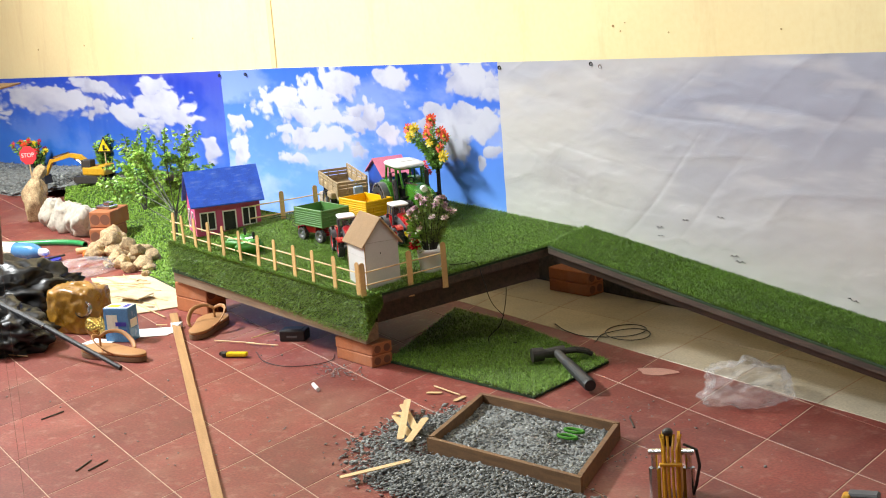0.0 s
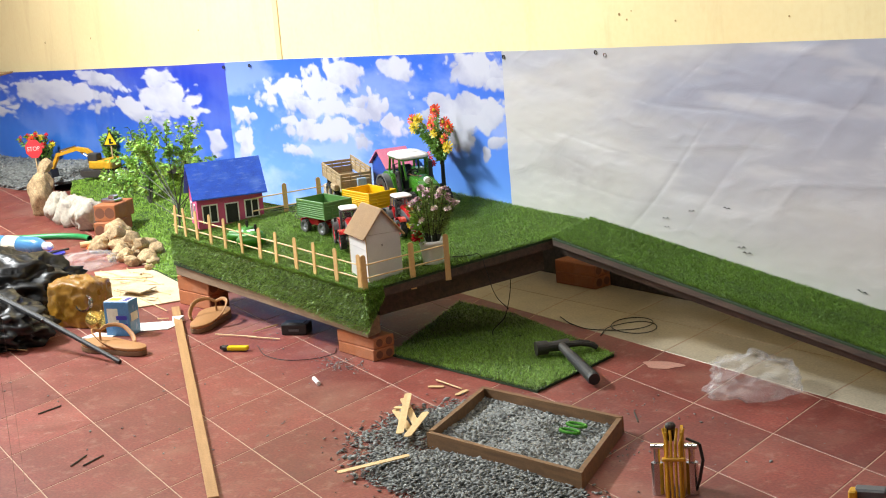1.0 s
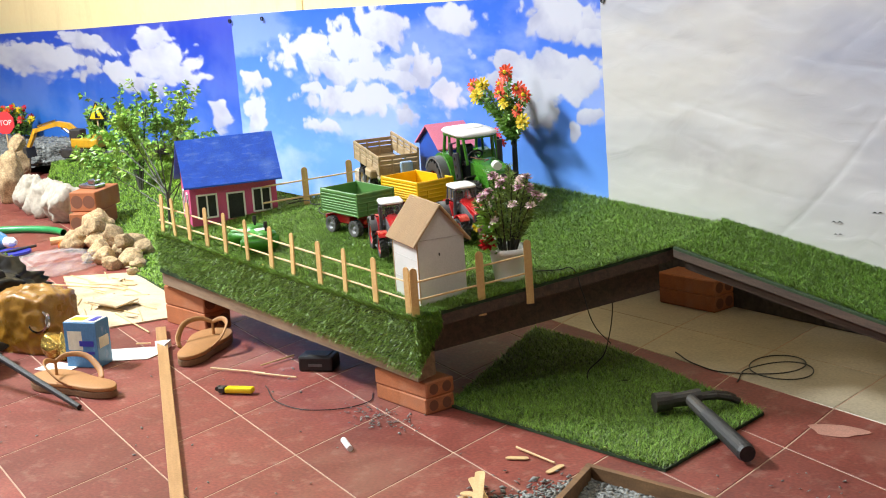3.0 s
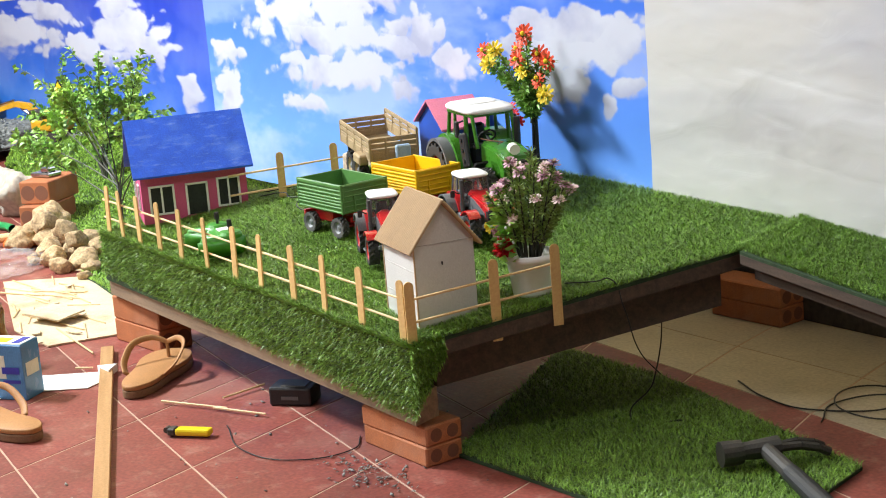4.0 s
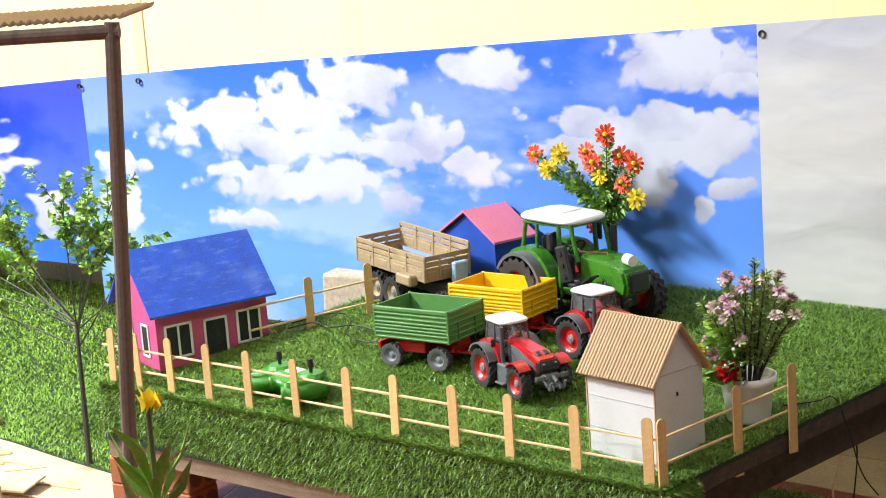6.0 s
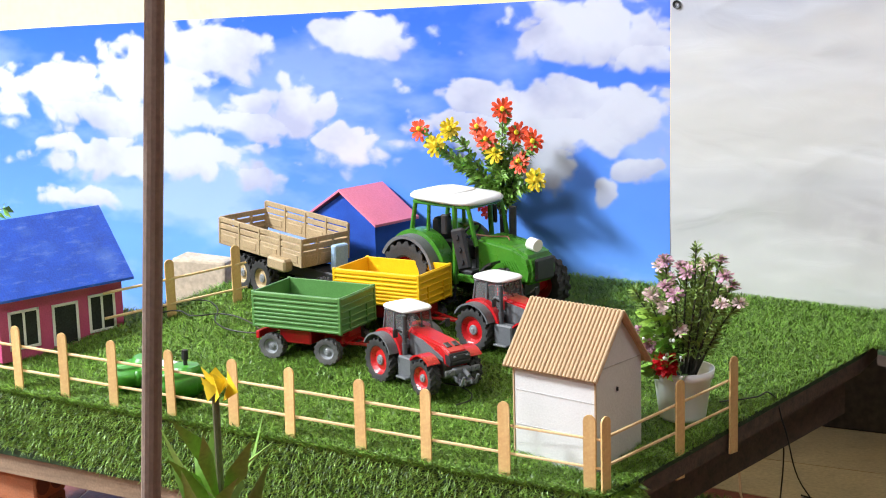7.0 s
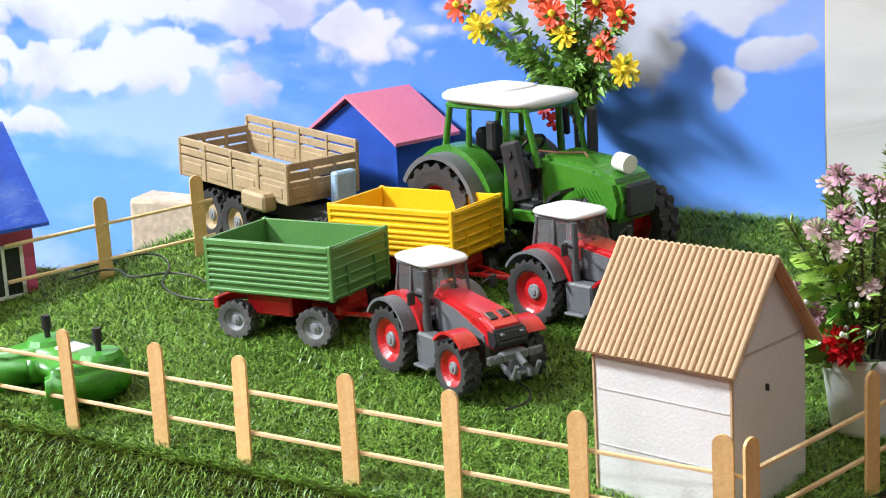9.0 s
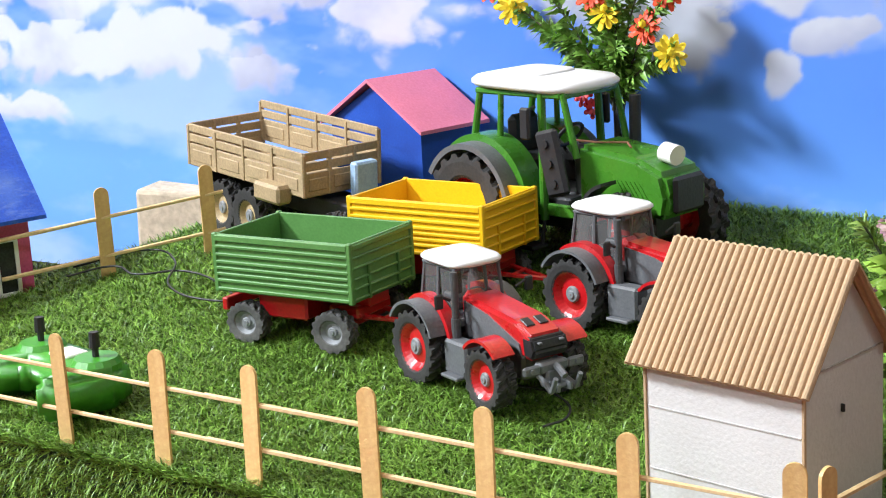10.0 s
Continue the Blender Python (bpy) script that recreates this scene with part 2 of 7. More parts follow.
bm = B()
box(bm, (0, WALL + 0.1, 1.4), (12, 0.2, 2.9))
structure("wall_north", bm, M["wall"], "pale yellow painted wall with faint stains", "wall")
M["plinth"] = mat("grey_plinth_plaster", (0.5, 0.45, 0.36), 0.8, var=0.2, scale=8, fine=90, dirt=0.3, dirtcol=(0.36, 0.3, 0.22))
# near-black wall foot: shade under platform and ramp painted into the colour
M["shadedwall"] = mat("shade_dark_plaster", (0.07, 0.055, 0.042), 0.9, var=0.4, scale=9, fine=90)
for nm, xa, xb, key, lb in (("baseboard", -5.95, -1.3, "plinth", "grey-beige plastered strip along the foot of the wall"), ("baseboard_dark", -1.297, 3.4, "shadedwall", "dark wall foot with the shade behind platform and ramp put into its colour")):
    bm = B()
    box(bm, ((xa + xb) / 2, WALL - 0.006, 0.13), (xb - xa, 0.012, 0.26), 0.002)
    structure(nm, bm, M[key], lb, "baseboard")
# walls and ceiling out of view, added in dull grey to limit bounce
for nm, c, s in (("wall_south", (0, -5.1, 1.4), (12, 0.2, 2.9)), ("wall_west", (-6.1, -2, 1.4), (0.2, 6.0, 2.9)), ("wall_east", (6.1, -2, 1.4), (0.2, 6.0, 2.9))):
    bm = B()
    box(bm, c, s)
    structure(nm, bm, M["plaster"], "unseen wall added to close the room, dull grey to cut bounced light", "wall")
bm = B()
box(bm, (0, -2, 2.95), (12.4, 6.6, 0.2))
structure("ceiling", bm, M["plaster"], "unseen ceiling added over the room, dull grey to cut bounced light", "ceiling")
bm = B()
box(bm, (0, -2, -0.0508), (12.4, 6.6, 0.1))
floor = structure("floor", bm, M["grout"], "red clay tile floor with sandy joints", "floor")

# ---- the raised platform ----


def top(x, y):
    return 0.19 + 0.03 * (-0.15 - x) + 0.15 * (y - 0.085)


def edge_x(y):
    """The platform's open right-hand edge."""
    return -0.148 + (y - 0.08) * 0.36


AX, AY, LX, BX, BY, BACK = -0.148, 0.08, -1.18, 0.021, 0.551, 0.70

OUTLINE = [(LX, AY), (AX, AY), (BX, BY), (BX + 0.02, BACK), (-0.8, BACK), (-0.94, 0.6), (-1.0, 0.42), (-1.03, 0.37), (LX, 0.36)]


def slab(bm, plan, dz0, dz1):
    a = [bm.verts.new((x, y, top(x, y) + dz0)) for x, y in plan]
    b = [bm.verts.new((x, y, top(x, y) + dz1)) for x, y in plan]
    n = len(plan)
    bm.faces.new(a[::-1]), bm.faces.new(b)
    for i in range(n):
        bm.faces.new((a[i], a[(i + 1) % n], b[(i + 1) % n], b[i]))
    bmesh.ops.recalc_face_normals(bm, faces=bm.faces[:])


platform = thing("platform", pose(0, 0, 0), "raised plank platform covered with artificial grass", "platform")
bm = B()
slab(bm, OUTLINE, -0.026, -0.006)
part("deck", bm, M["board"], platform, "dark brown plank deck")
bm = B()
slab(bm, [(LX, AY + 0.004), (AX - 0.01, AY + 0.004), (AX - 0.01, AY + 0.045), (LX, AY + 0.045)], -0.125, -0.08)
part("front_beam", bm, M["beam"], platform, "rough brown beam under the front edge")
bm = B()
slab(bm, [(LX, AY + 0.008), (AX - 0.004, AY + 0.008), (AX - 0.004, AY + 0.03), (LX, AY + 0.03)], -0.081, -0.027)
part("front_board", bm, M["board"], platform)
bm = B()
slab(bm, [(LX, AY + 0.05), (LX + 0.02, AY + 0.05), (LX + 0.02, 0.35), (LX, 0.35)], -0.11, -0.027)
part("side_board", bm, M["board"], platform)
bm = B()
slab(bm, OUTLINE, -0.0055, 0.0)
part("turf_backing", bm, M["soil"], platform)
# added strip: makes the dark band of shade below the deck, blocks light
bm = B()
slab(bm, [(AX - 0.032, AY + 0.05), (AX - 0.014, AY + 0.05), (BX - 0.02, BY), (BX - 0.038, BY)], -0.084, -0.0265)
part("side_shade_strip", bm, M["board"], platform, "dark strip added for the shade under the open side")
bm = B()
slab(bm, [(LX, AY - 0.001), (AX, AY - 0.001), (AX, AY + 0.0035), (LX, AY + 0.0035)], -0.095, -0.006)
part("skirt_backing", bm, M["soil"], platform, "dark backing of the hanging turf strip")


def scatter(n, x0, x1, y0, y1, keep):
    p = np.stack([RNG.uniform(x0, x1, n), RNG.uniform(y0, y1, n)], 1)
    return p[keep(p[:, 0], p[:, 1])]


q = scatter(230000, LX, 0.05, AY, BACK, lambda x, y: (x < -0.148 + (y - 0.08) * 0.36) & (x > np.interp(y, [0, 0.36, 0.37, 0.42, 0.6, 0.7], [LX, LX, -1.03, -1.0, -0.94, -0.8])))
p = np.stack([q[:, 0], q[:, 1], top(q[:, 0], q[:, 1])], 1)
blades("platform_grass", p, np.array([0, 0, 1.0]), 0.0125, 0.00062, 2.3, M["grass"], "bright green artificial grass on the platform")
n = 24000
x, s = RNG.uniform(LX, AX + 0.006, n), RNG.uniform(0, 1, n)
p = np.stack([x, np.full(n, AY), top(x, AY) - s * np.interp(x, [LX, AX], [0.078, 0.11])], 1)
blades("skirt_grass", p, np.array([0, -1.0, -0.2]), 0.0118, 0.0006, 1.2, M["grass"], "dark green artificial grass strip hanging down the platform front")
n = 6500
x = RNG.uniform(LX, AX, n)
p = np.stack([x, AY + RNG.uniform(-0.003, 0.004, n), top(x, AY) - RNG.uniform(0, 0.005, n)], 1)
blades("edge_grass", p, np.array([0, -0.55, 0.8]), 0.012, 0.0006, 1.0, M["grass"], "green artificial grass along the folded front edge")
n = 3500
y, s = RNG.uniform(AY - 0.004, AY + 0.045, n), RNG.uniform(0, 1, n)
p = np.stack([edge_x(y) + 0.003, y, top(edge_x(y), y) - s * 0.1 * (1 - (y - AY) / 0.06)], 1)
blades("corner_grass", p, np.array([0.8, -0.6, 0.1]), 0.0165, 0.0008, 0.62, M["grass"], "dark green artificial grass folded round the platform corner")

# ramp


def ramp_z(x, y):
    f = 0.2645 - 0.127 * (x - 0.021)
    b = 0.288 - 0.118 * (x - 0.021)
    k = (y - BY) / (BACK - BY)
    return f + (b - f) * k


ramp = thing("ramp", pose(0, 0, 0), "long sloping plank ramp covered with artificial grass", "ramp")
RX = 1.7
for nm, a, b, mt in (("deck", -0.019, -0.005, "board"), ("turf_backing", -0.0045, 0.0, "soil")):
    bm = B()
    plan = [(BX + 0.022, BY), (RX, BY), (RX, BACK), (BX + 0.022, BACK)]
    lo = [bm.verts.new((x, y, max(0.001, ramp_z(x, y) + a))) for x, y in plan]
    hi = [bm.verts.new((x, y, max(0.004, ramp_z(x, y) + b))) for x, y in plan]
    bm.faces.new(lo[::-1]), bm.faces.new(hi)
    for i in range(4):
        bm.faces.new((lo[i], lo[(i + 1) % 4], hi[(i + 1) % 4], hi[i]))
    bmesh.ops.recalc_face_normals(bm, faces=bm.faces[:])
    part(nm, bm, M[mt], ramp)
# added dark strip that gives the shade below the ramp board a shape
bm = B()
ends = [(BX + 0.03, BY + 0.022), (1.3, BY + 0.022), (1.3, BY + 0.04), (BX + 0.03, BY + 0.04)]
lo = [bm.verts.new((x, y, ramp_z(x, y) - 0.048)) for x, y in ends]
hi = [bm.verts.new((x, y, ramp_z(x, y) - 0.0195)) for x, y in ends]
bm.faces.new(lo[::-1]), bm.faces.new(hi)
for i in range(4):
    bm.faces.new((lo[i], lo[(i + 1) % 4], hi[(i + 1) % 4], hi[i]))
bmesh.ops.recalc_face_normals(bm, faces=bm.faces[:])
part("joist", bm, M["board"], ramp)
q = scatter(110000, BX + 0.01, RX - 0.05, BY + 0.004, BACK, lambda x, y: x > -9)
p = np.stack([q[:, 0], q[:, 1], ramp_z(q[:, 0], q[:, 1])], 1)
blades("ramp_grass", p, np.array([0, 0, 1.0]), 0.011, 0.00052, 2.1, M["grass"], "green artificial grass on the sloping ramp")

# ---- printed sky banners ----


def fbm(x, y, oct=5, seed=0.0, base=1.0):
    """Smooth value noise, summed over octaves, on arrays."""
    tot, amp, f = np.zeros_like(x), 1.0, base
    rs = np.random.default_rng(int(seed * 10) + 3)
    tab = rs.uniform(-1, 1, (256, 256))
    for _ in range(oct):
        u, v = x * f, y * f
        i, j = np.floor(u).astype(int), np.floor(v).astype(int)
        fu, fv = u - i, v - j
        fu, fv = fu * fu * (3 - 2 * fu), fv * fv * (3 - 2 * fv)
        a, b = tab[i % 256, j % 256], tab[(i + 1) % 256, j % 256]
        c, d = tab[i % 256, (j + 1) % 256], tab[(i + 1) % 256, (j + 1) % 256]
        tot += amp * (a * (1 - fu) * (1 - fv) + b * fu * (1 - fv) + c * (1 - fu) * fv + d * fu * fv)
        amp, f = amp * 0.55, f * 2.03
    return tot


def banner_top(x):
    return np.interp(x, [-5.2, -4.524, -3.566, -2.414, -1.888, -1.455, -0.32, 0.566, 1.0, 2.5], [0.447, 0.479, 0.528, 0.604, 0.641, 0.666, 0.72, 0.761, 0.781, 0.846])


def banner_material(name):
    m = bpy.data.materials.new(name)
    m.use_nodes = True
    nt = m.node_tree
    b = nt.nodes["Principled BSDF"]
    at = nt.nodes.new("ShaderNodeAttribute")
    at.attribute_name = "print"
    nt.links.new(at.outputs["Color"], b.inputs["Base Color"])
    b.inputs["Roughness"].default_value = 0.38
    nz = nt.nodes.new("ShaderNodeTexNoise")
    nz.inputs["Scale"].default_value, nz.inputs["Detail"].default_value = 9, 5
    bp = nt.nodes.new("ShaderNodeBump")
    bp.inputs["Strength"].default_value, bp.inputs["Distance"].default_value = 0.12, 0.004
    nt.links.new(nz.outputs["Fac"], bp.inputs["Height"])
    nt.links.new(bp.outputs["Normal"], b.inputs["Normal"])
    return m


M["banner"] = banner_material("printed_vinyl")


def banner(name, x0, x1, bottom, paint, label, y=0.706, step=0.0023, nz=230, wrinkle=0.0015, crease=0.0, folds=0):
    nx = int((x1 - x0) / step) + 1
    X = np.linspace(x0, x1, nx)[None, :] * np.ones((nz, 1))
    T = np.linspace(0, 1, nz)[:, None] * np.ones((1, nx))
    Z = bottom(X) + (banner_top(X) - bottom(X)) * T
    Y = (y if y else np.minimum(0.711 + 0.16 * (-1.863 - X), 0.985)) + wrinkle * fbm(X, Z, 3, 5, 6.0)
    Y = Y + crease * (np.abs(fbm(X * 0.5 + Z * 0.9, Z * 1.3 - X * 0.4, 3, 21, 7.0)) + 0.5 * np.abs(fbm(X * 0.9, Z * 2.0, 3, 22, 9.0)) - 0.5)
    fr = np.random.default_rng(31)
    for _ in range(folds):
        cx, cz, a = fr.uniform(x0, x0 + 1.7), fr.uniform(0.3, 0.75), fr.choice([0.55, 0.7, -0.15, 0.1]) + fr.normal(0, 0.15)
        L, w, h = fr.uniform(0.05, 0.3), fr.uniform(0.004, 0.011), fr.uniform(-0.0016, 0.0016)
        u = (X - cx) * np.cos(a) + (Z - cz) * np.sin(a)
        d = -(X - cx) * np.sin(a) + (Z - cz) * np.cos(a) + 0.012 * np.sin(u * 9 + cx * 7)
        Y = Y + h * np.exp(-np.abs(d) / w) * np.exp(-(u / L) ** 2)
    v = np.stack([X, Y, Z], -1).reshape(-1, 3)
    i = np.arange(nz - 1)[:, None] * nx + np.arange(nx - 1)[None, :]
    f = np.stack([i, i + 1, i + nx + 1, i + nx], -1).reshape(-1, 4)
    me = raw_mesh(name, v, f, M["banner"])
    col = np.ones((nz * nx, 4), np.float32)
    col[:, :3] = paint(X.ravel(), Z.ravel())
    ca = me.color_attributes.new("print", "FLOAT_COLOR", "POINT")
    ca.data.foreach_set("color", col.ravel())
    me.shade_smooth()
    ob = tagged(new(name, me), label, "banner")
    return ob


def mixc(a, b, k):
    return np.asarray(a) * (1 - k[:, None]) + np.asarray(b) * k[:, None]


def cells(x, z, freq, seed):
    """Distance to the nearest of many scattered centres: round puffs."""
    tab = np.random.default_rng(int(seed) + 90).uniform(0, 1, (64, 64, 2))
    u, v = x * freq, z * freq
    i, j = np.floor(u).astype(int), np.floor(v).astype(int)
    best = np.full_like(u, 9.0)
    for di in (-1, 0, 1):
        for dj in (-1, 0, 1):
            p = tab[(i + di) % 64, (j + dj) % 64]
            best = np.minimum(best, np.hypot(i + di + p[:, 0] - u, j + dj + p[:, 1] - v))
    return best


def puffs(x, z, blobs, seed, sx):
    """How cloudy each point is, and how deep into a cloud's shaded foot it lies."""
    u = x * sx
    x = x + fbm(u, z, 4, seed + 5, 9.0) * 0.014 / sx
    z = z + fbm(u, z, 4, seed + 6, 9.0) * 0.01
    u = x * sx
    f, foot = np.full_like(x, -1.0), np.zeros_like(x)
    for cx, cz, rx, rz in blobs:
        h = (z - cz) / rz
        d = 1 - np.sqrt(((x - cx) / rx) ** 2 + h ** 2)
        foot = np.where(d > f, h, foot)
        f = np.maximum(f, d)
    f = f + 0.75 * (0.42 - cells(u, z, 15.0, seed)) + 0.5 * (0.42 - cells(u, z, 36.0, seed + 3)) + 0.16 * fbm(u, z, 4, seed + 7, 46.0)
    gain = 2.1 + 1.7 / (1 + np.exp(-(foot + 0.1) * 6))
    m = np.clip((f - 0.05) * gain + 0.3, 0, 1)
    return m * m * (3 - 2 * m), f, foot


def sky_paint(blobs, topc, lowc, z0, z1, seed, grey=(0.36, 0.38, 0.52), sx=0.75, haze=1.0):
    def paint(x, z):
        k = np.clip((z - z0) / (z1 - z0), 0, 1)
        c = mixc(lowc, topc, k ** 0.8)
        m, f, foot = puffs(x, z, blobs, seed, sx)
        n = fbm(x * sx + 0.03, z - 0.05, 5, seed + 1, 11.0)
        sh = np.clip(0.22 - 0.42 * foot + 0.75 * n, 0, 1)
        cl = mixc((0.52, 0.54, 0.63), grey, sh)
        wisp = np.clip(fbm(x * 0.7, z * 1.6, 6, seed + 2, 5.0) * 0.5 + 0.05, 0, 0.4) * (1 - k * 0.55) * haze
        c = mixc(c, np.array((0.62, 0.7, 0.86)), wisp)
        c = c * (1 - m[:, None]) + cl * m[:, None]
        return np.clip(c, 0, 1)
    return paint


LIGHT = [(-1.446, 0.553, 0.208, 0.053), (-1.256, 0.581, 0.165, 0.065), (-1.126, 0.633, 0.112, 0.051), (-1.316, 0.522, 0.298, 0.042), (-1.356, 0.444, 0.188, 0.042), (-1.126, 0.45, 0.144, 0.038), (-1.176, 0.425, 0.226, 0.029), (-0.966, 0.542, 0.092, 0.045), (-1.036, 0.515, 0.11, 0.032), (-0.826, 0.657, 0.131, 0.035), (-0.426, 0.662, 0.141, 0.057), (-0.346, 0.626, 0.063, 0.032), (-0.506, 0.557, 0.221, 0.043), (-0.386, 0.538, 0.1, 0.055), (-0.526, 0.509, 0.19, 0.05), (-0.501, 0.459, 0.065, 0.04), (-0.401, 0.416, 0.022, 0.026), (-0.646, 0.521, 0.111, 0.034), (-1.776, 0.465, 0.059, 0.037), (-1.696, 0.466, 0.039, 0.02), (-1.426, 0.366, 0.124, 0.023), (-0.836, 0.479, 0.074, 0.042), (-0.356, 0.458, 0.046, 0.02), (-1.046, 0.546, 0.063, 0.022), (-1.776, 0.364, 0.055, 0.062)]
DEEP = [(-3.94, 0.397, 0.668, 0.071), (-3.42, 0.483, 0.327, 0.046), (-2.6, 0.469, 0.362, 0.11), (-2.67, 0.532, 0.205, 0.055), (-2.28, 0.449, 0.173, 0.058), (-2.98, 0.399, 0.329, 0.048), (-2.01, 0.35, 0.093, 0.056), (-4.86, 0.302, 0.364, 0.046)]
banner("sky_banner", -1.86, -0.302, lambda x: np.interp(x, [-1.25, -1.1], [0.16, 0.268]), sky_paint(LIGHT, (0.03, 0.125, 0.62), (0.14, 0.335, 0.86), 0.3, 0.68, 4), "glossy printed banner of blue sky and white clouds")
banner("sky_banner", -5.2, -1.863, lambda x: np.interp(x, [-5.1, -4.66, -3.7, -2.65, -1.9], [0.01, 0.014, 0.064, 0.2, 0.235]), sky_paint(DEEP, (0.012, 0.035, 0.42), (0.03, 0.17, 0.66), 0.2, 0.6, 8, sx=0.3, haze=0.25), "printed banner of deep blue sky with large clouds", y=None, step=0.006, nz=165)


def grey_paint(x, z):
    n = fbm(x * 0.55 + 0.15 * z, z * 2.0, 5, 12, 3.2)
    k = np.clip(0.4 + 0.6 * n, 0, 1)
    # greyer and bluer towards the right and higher up
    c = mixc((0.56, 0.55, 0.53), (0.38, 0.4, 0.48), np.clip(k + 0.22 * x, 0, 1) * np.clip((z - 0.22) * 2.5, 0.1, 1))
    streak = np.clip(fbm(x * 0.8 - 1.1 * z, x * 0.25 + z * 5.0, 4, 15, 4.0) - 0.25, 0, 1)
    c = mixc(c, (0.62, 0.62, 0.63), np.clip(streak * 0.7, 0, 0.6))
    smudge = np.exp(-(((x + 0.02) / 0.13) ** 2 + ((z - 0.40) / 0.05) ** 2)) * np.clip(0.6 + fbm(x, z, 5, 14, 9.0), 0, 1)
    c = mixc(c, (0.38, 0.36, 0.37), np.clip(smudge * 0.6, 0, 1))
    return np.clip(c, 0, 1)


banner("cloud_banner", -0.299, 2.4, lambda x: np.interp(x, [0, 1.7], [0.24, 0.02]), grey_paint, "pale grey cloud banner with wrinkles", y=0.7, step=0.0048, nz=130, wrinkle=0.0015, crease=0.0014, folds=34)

# ---- house, shed, fence ----


def stand(x, y, rz=0.0, dz=0.0):
    return pose(x, y, top(x, y) + dz, 0, 0, rz)


def gable_house(name, m, L, W, he, hr, over, wall_m, roof_m, label, group="", t=0.004):
    """Origin at the middle of the floor; ridge along local y; front wall at local +x."""
    h = thing(name, m, label, "toy house", group)
    bm = B()
    prism(bm, [(-W / 2, -0.01), (W / 2, -0.01), (W / 2, he), (0, hr - 0.004), (-W / 2, he)], -L / 2, L / 2)
    part("wall_shell", bm, wall_m, h)
    for s in (-1, 1):
        bm = B()
        ex, ez = (W / 2 + over), he - (hr - he) * over / (W / 2)
        prism(bm, [(0, hr), (0, hr + t), (s * ex, ez + t), (s * ex, ez)], -L / 2 - over, L / 2 + over)
        part("roof_panel", bm, roof_m, h)
    return h


hx, hy = -1.126, 0.25
house = gable_house("toy_house", stand(hx, hy, -20) @ Matrix.Diagonal((0.978, 0.978, 0.951, 1)), 0.205, 0.15, 0.1, 0.187, 0.014, M["pink"], M["blueroof"], "pink painted wooden toy house with a blue roof")
shed = gable_house("toy_shed", stand(-0.2247, 0.1755, 77.8) @ Matrix.Diagonal((1.055, 1.055, 1.066, 1)), 0.112, 0.09, 0.112, 0.168, 0.009, M["whiteboard"], M["card"], "white painted card shed with corrugated roof", t=0.0012)
gable_house("toy_house", stand(-0.8, 0.65, -16) @ Matrix.Diagonal((1.14, 1.0, 0.95, 1)), 0.08, 0.125, 0.088, 0.133, 0.008, M["blue"], M["pinkroof"], "small blue toy house with a pink roof")


def stick_bm(w, t, h):
    bm = B()
    pts = [(-w / 2, -0.03), (w / 2, -0.03), (w / 2, h - w / 2)]
    pts += [(w / 2 * math.cos(a), h - w / 2 + w / 2 * math.sin(a)) for a in [math.pi * k / 8 for k in range(1, 8)]] + [(-w / 2, h - w / 2)]
    prism(bm, pts, -t / 2, t / 2)
    return bm


fence = thing("picket_fence", pose(0, 0, 0), "low fence of craft stick posts and thin bamboo rails", "fence")
FRONT = [-1.151, -1.09, -1.019, -0.938, -0.855, -0.76, -0.662, -0.577, -0.474, -0.383, -0.279, -0.171]
post_me = mesh_of("post", stick_bm(0.0145, 0.0025, 0.092), M["stick"])


def post(x, y, rz, lean=0.0):
    ob = new("post", post_me)
    ob.parent = fence
    ob.matrix_basis = pose(x, y, top(x, y), lean, 0, rz)
    return ob


for i, x in enumerate(FRONT):
    post(x, AY + 0.004, RNG.uniform(-6, 6), RNG.uniform(-2, 2))
post(AX - 0.004, AY + 0.006, 70)
SIDE = [(-0.106, 0.204), (-0.068, 0.288)]
for x, y in SIDE:
    post(x, y, 70)


def rail(a, b, h):
    bm = B()
    pa = Vector((*a, top(*a) + h))
    pb = Vector((*b, top(*b) + h))
    rod(bm, pa, pb, 0.0022, 0.0018, 6)
    part("rail", bm, M["rail"], fence)


for h in (0.028, 0.062):
    rail((LX + 0.008, AY + 0.0075), (-0.6, AY + 0.0075), h)
    rail((-0.62, AY + 0.0078), (AX - 0.01, AY + 0.0078), h)
    rail((AX - 0.01, AY + 0.012), (-0.072, 0.288), h)

# ---- floor pieces ----
def tile(poly, key):
    bm = B()
    cx, cy = sum(p[0] for p in poly) / 4, sum(p[1] for p in poly) / 4
    a = [bm.verts.new((cx + (x - cx) * 0.986, cy + (y - cy) * 0.986, -0.008)) for x, y in poly]
    b = [bm.verts.new((cx + (x - cx) * 0.986, cy + (y - cy) * 0.986, -0.0006)) for x, y in poly]
    c = [bm.verts.new((cx + (x - cx) * 0.981, cy + (y - cy) * 0.981, 0.0)) for x, y in poly]
    bm.faces.new(c)
    for lo, hi in ((a, b), (b, c)):
        for i in range(4):
            bm.faces.new((lo[i], lo[(i + 1) % 4], hi[(i + 1) % 4], hi[i]))
    ob = new("tile", mesh_of("tile", bm, M[key]))
    ob.parent = floor
    return ob


def bound(x):
    """Where the red tiles end and the cream ones begin."""
    return 0.64 - 0.08 * x


def lattice(i, j):
    return 0.125 + 0.275 * i - 0.075 * j, -0.239 - 0.045 * i + 0.243 * j


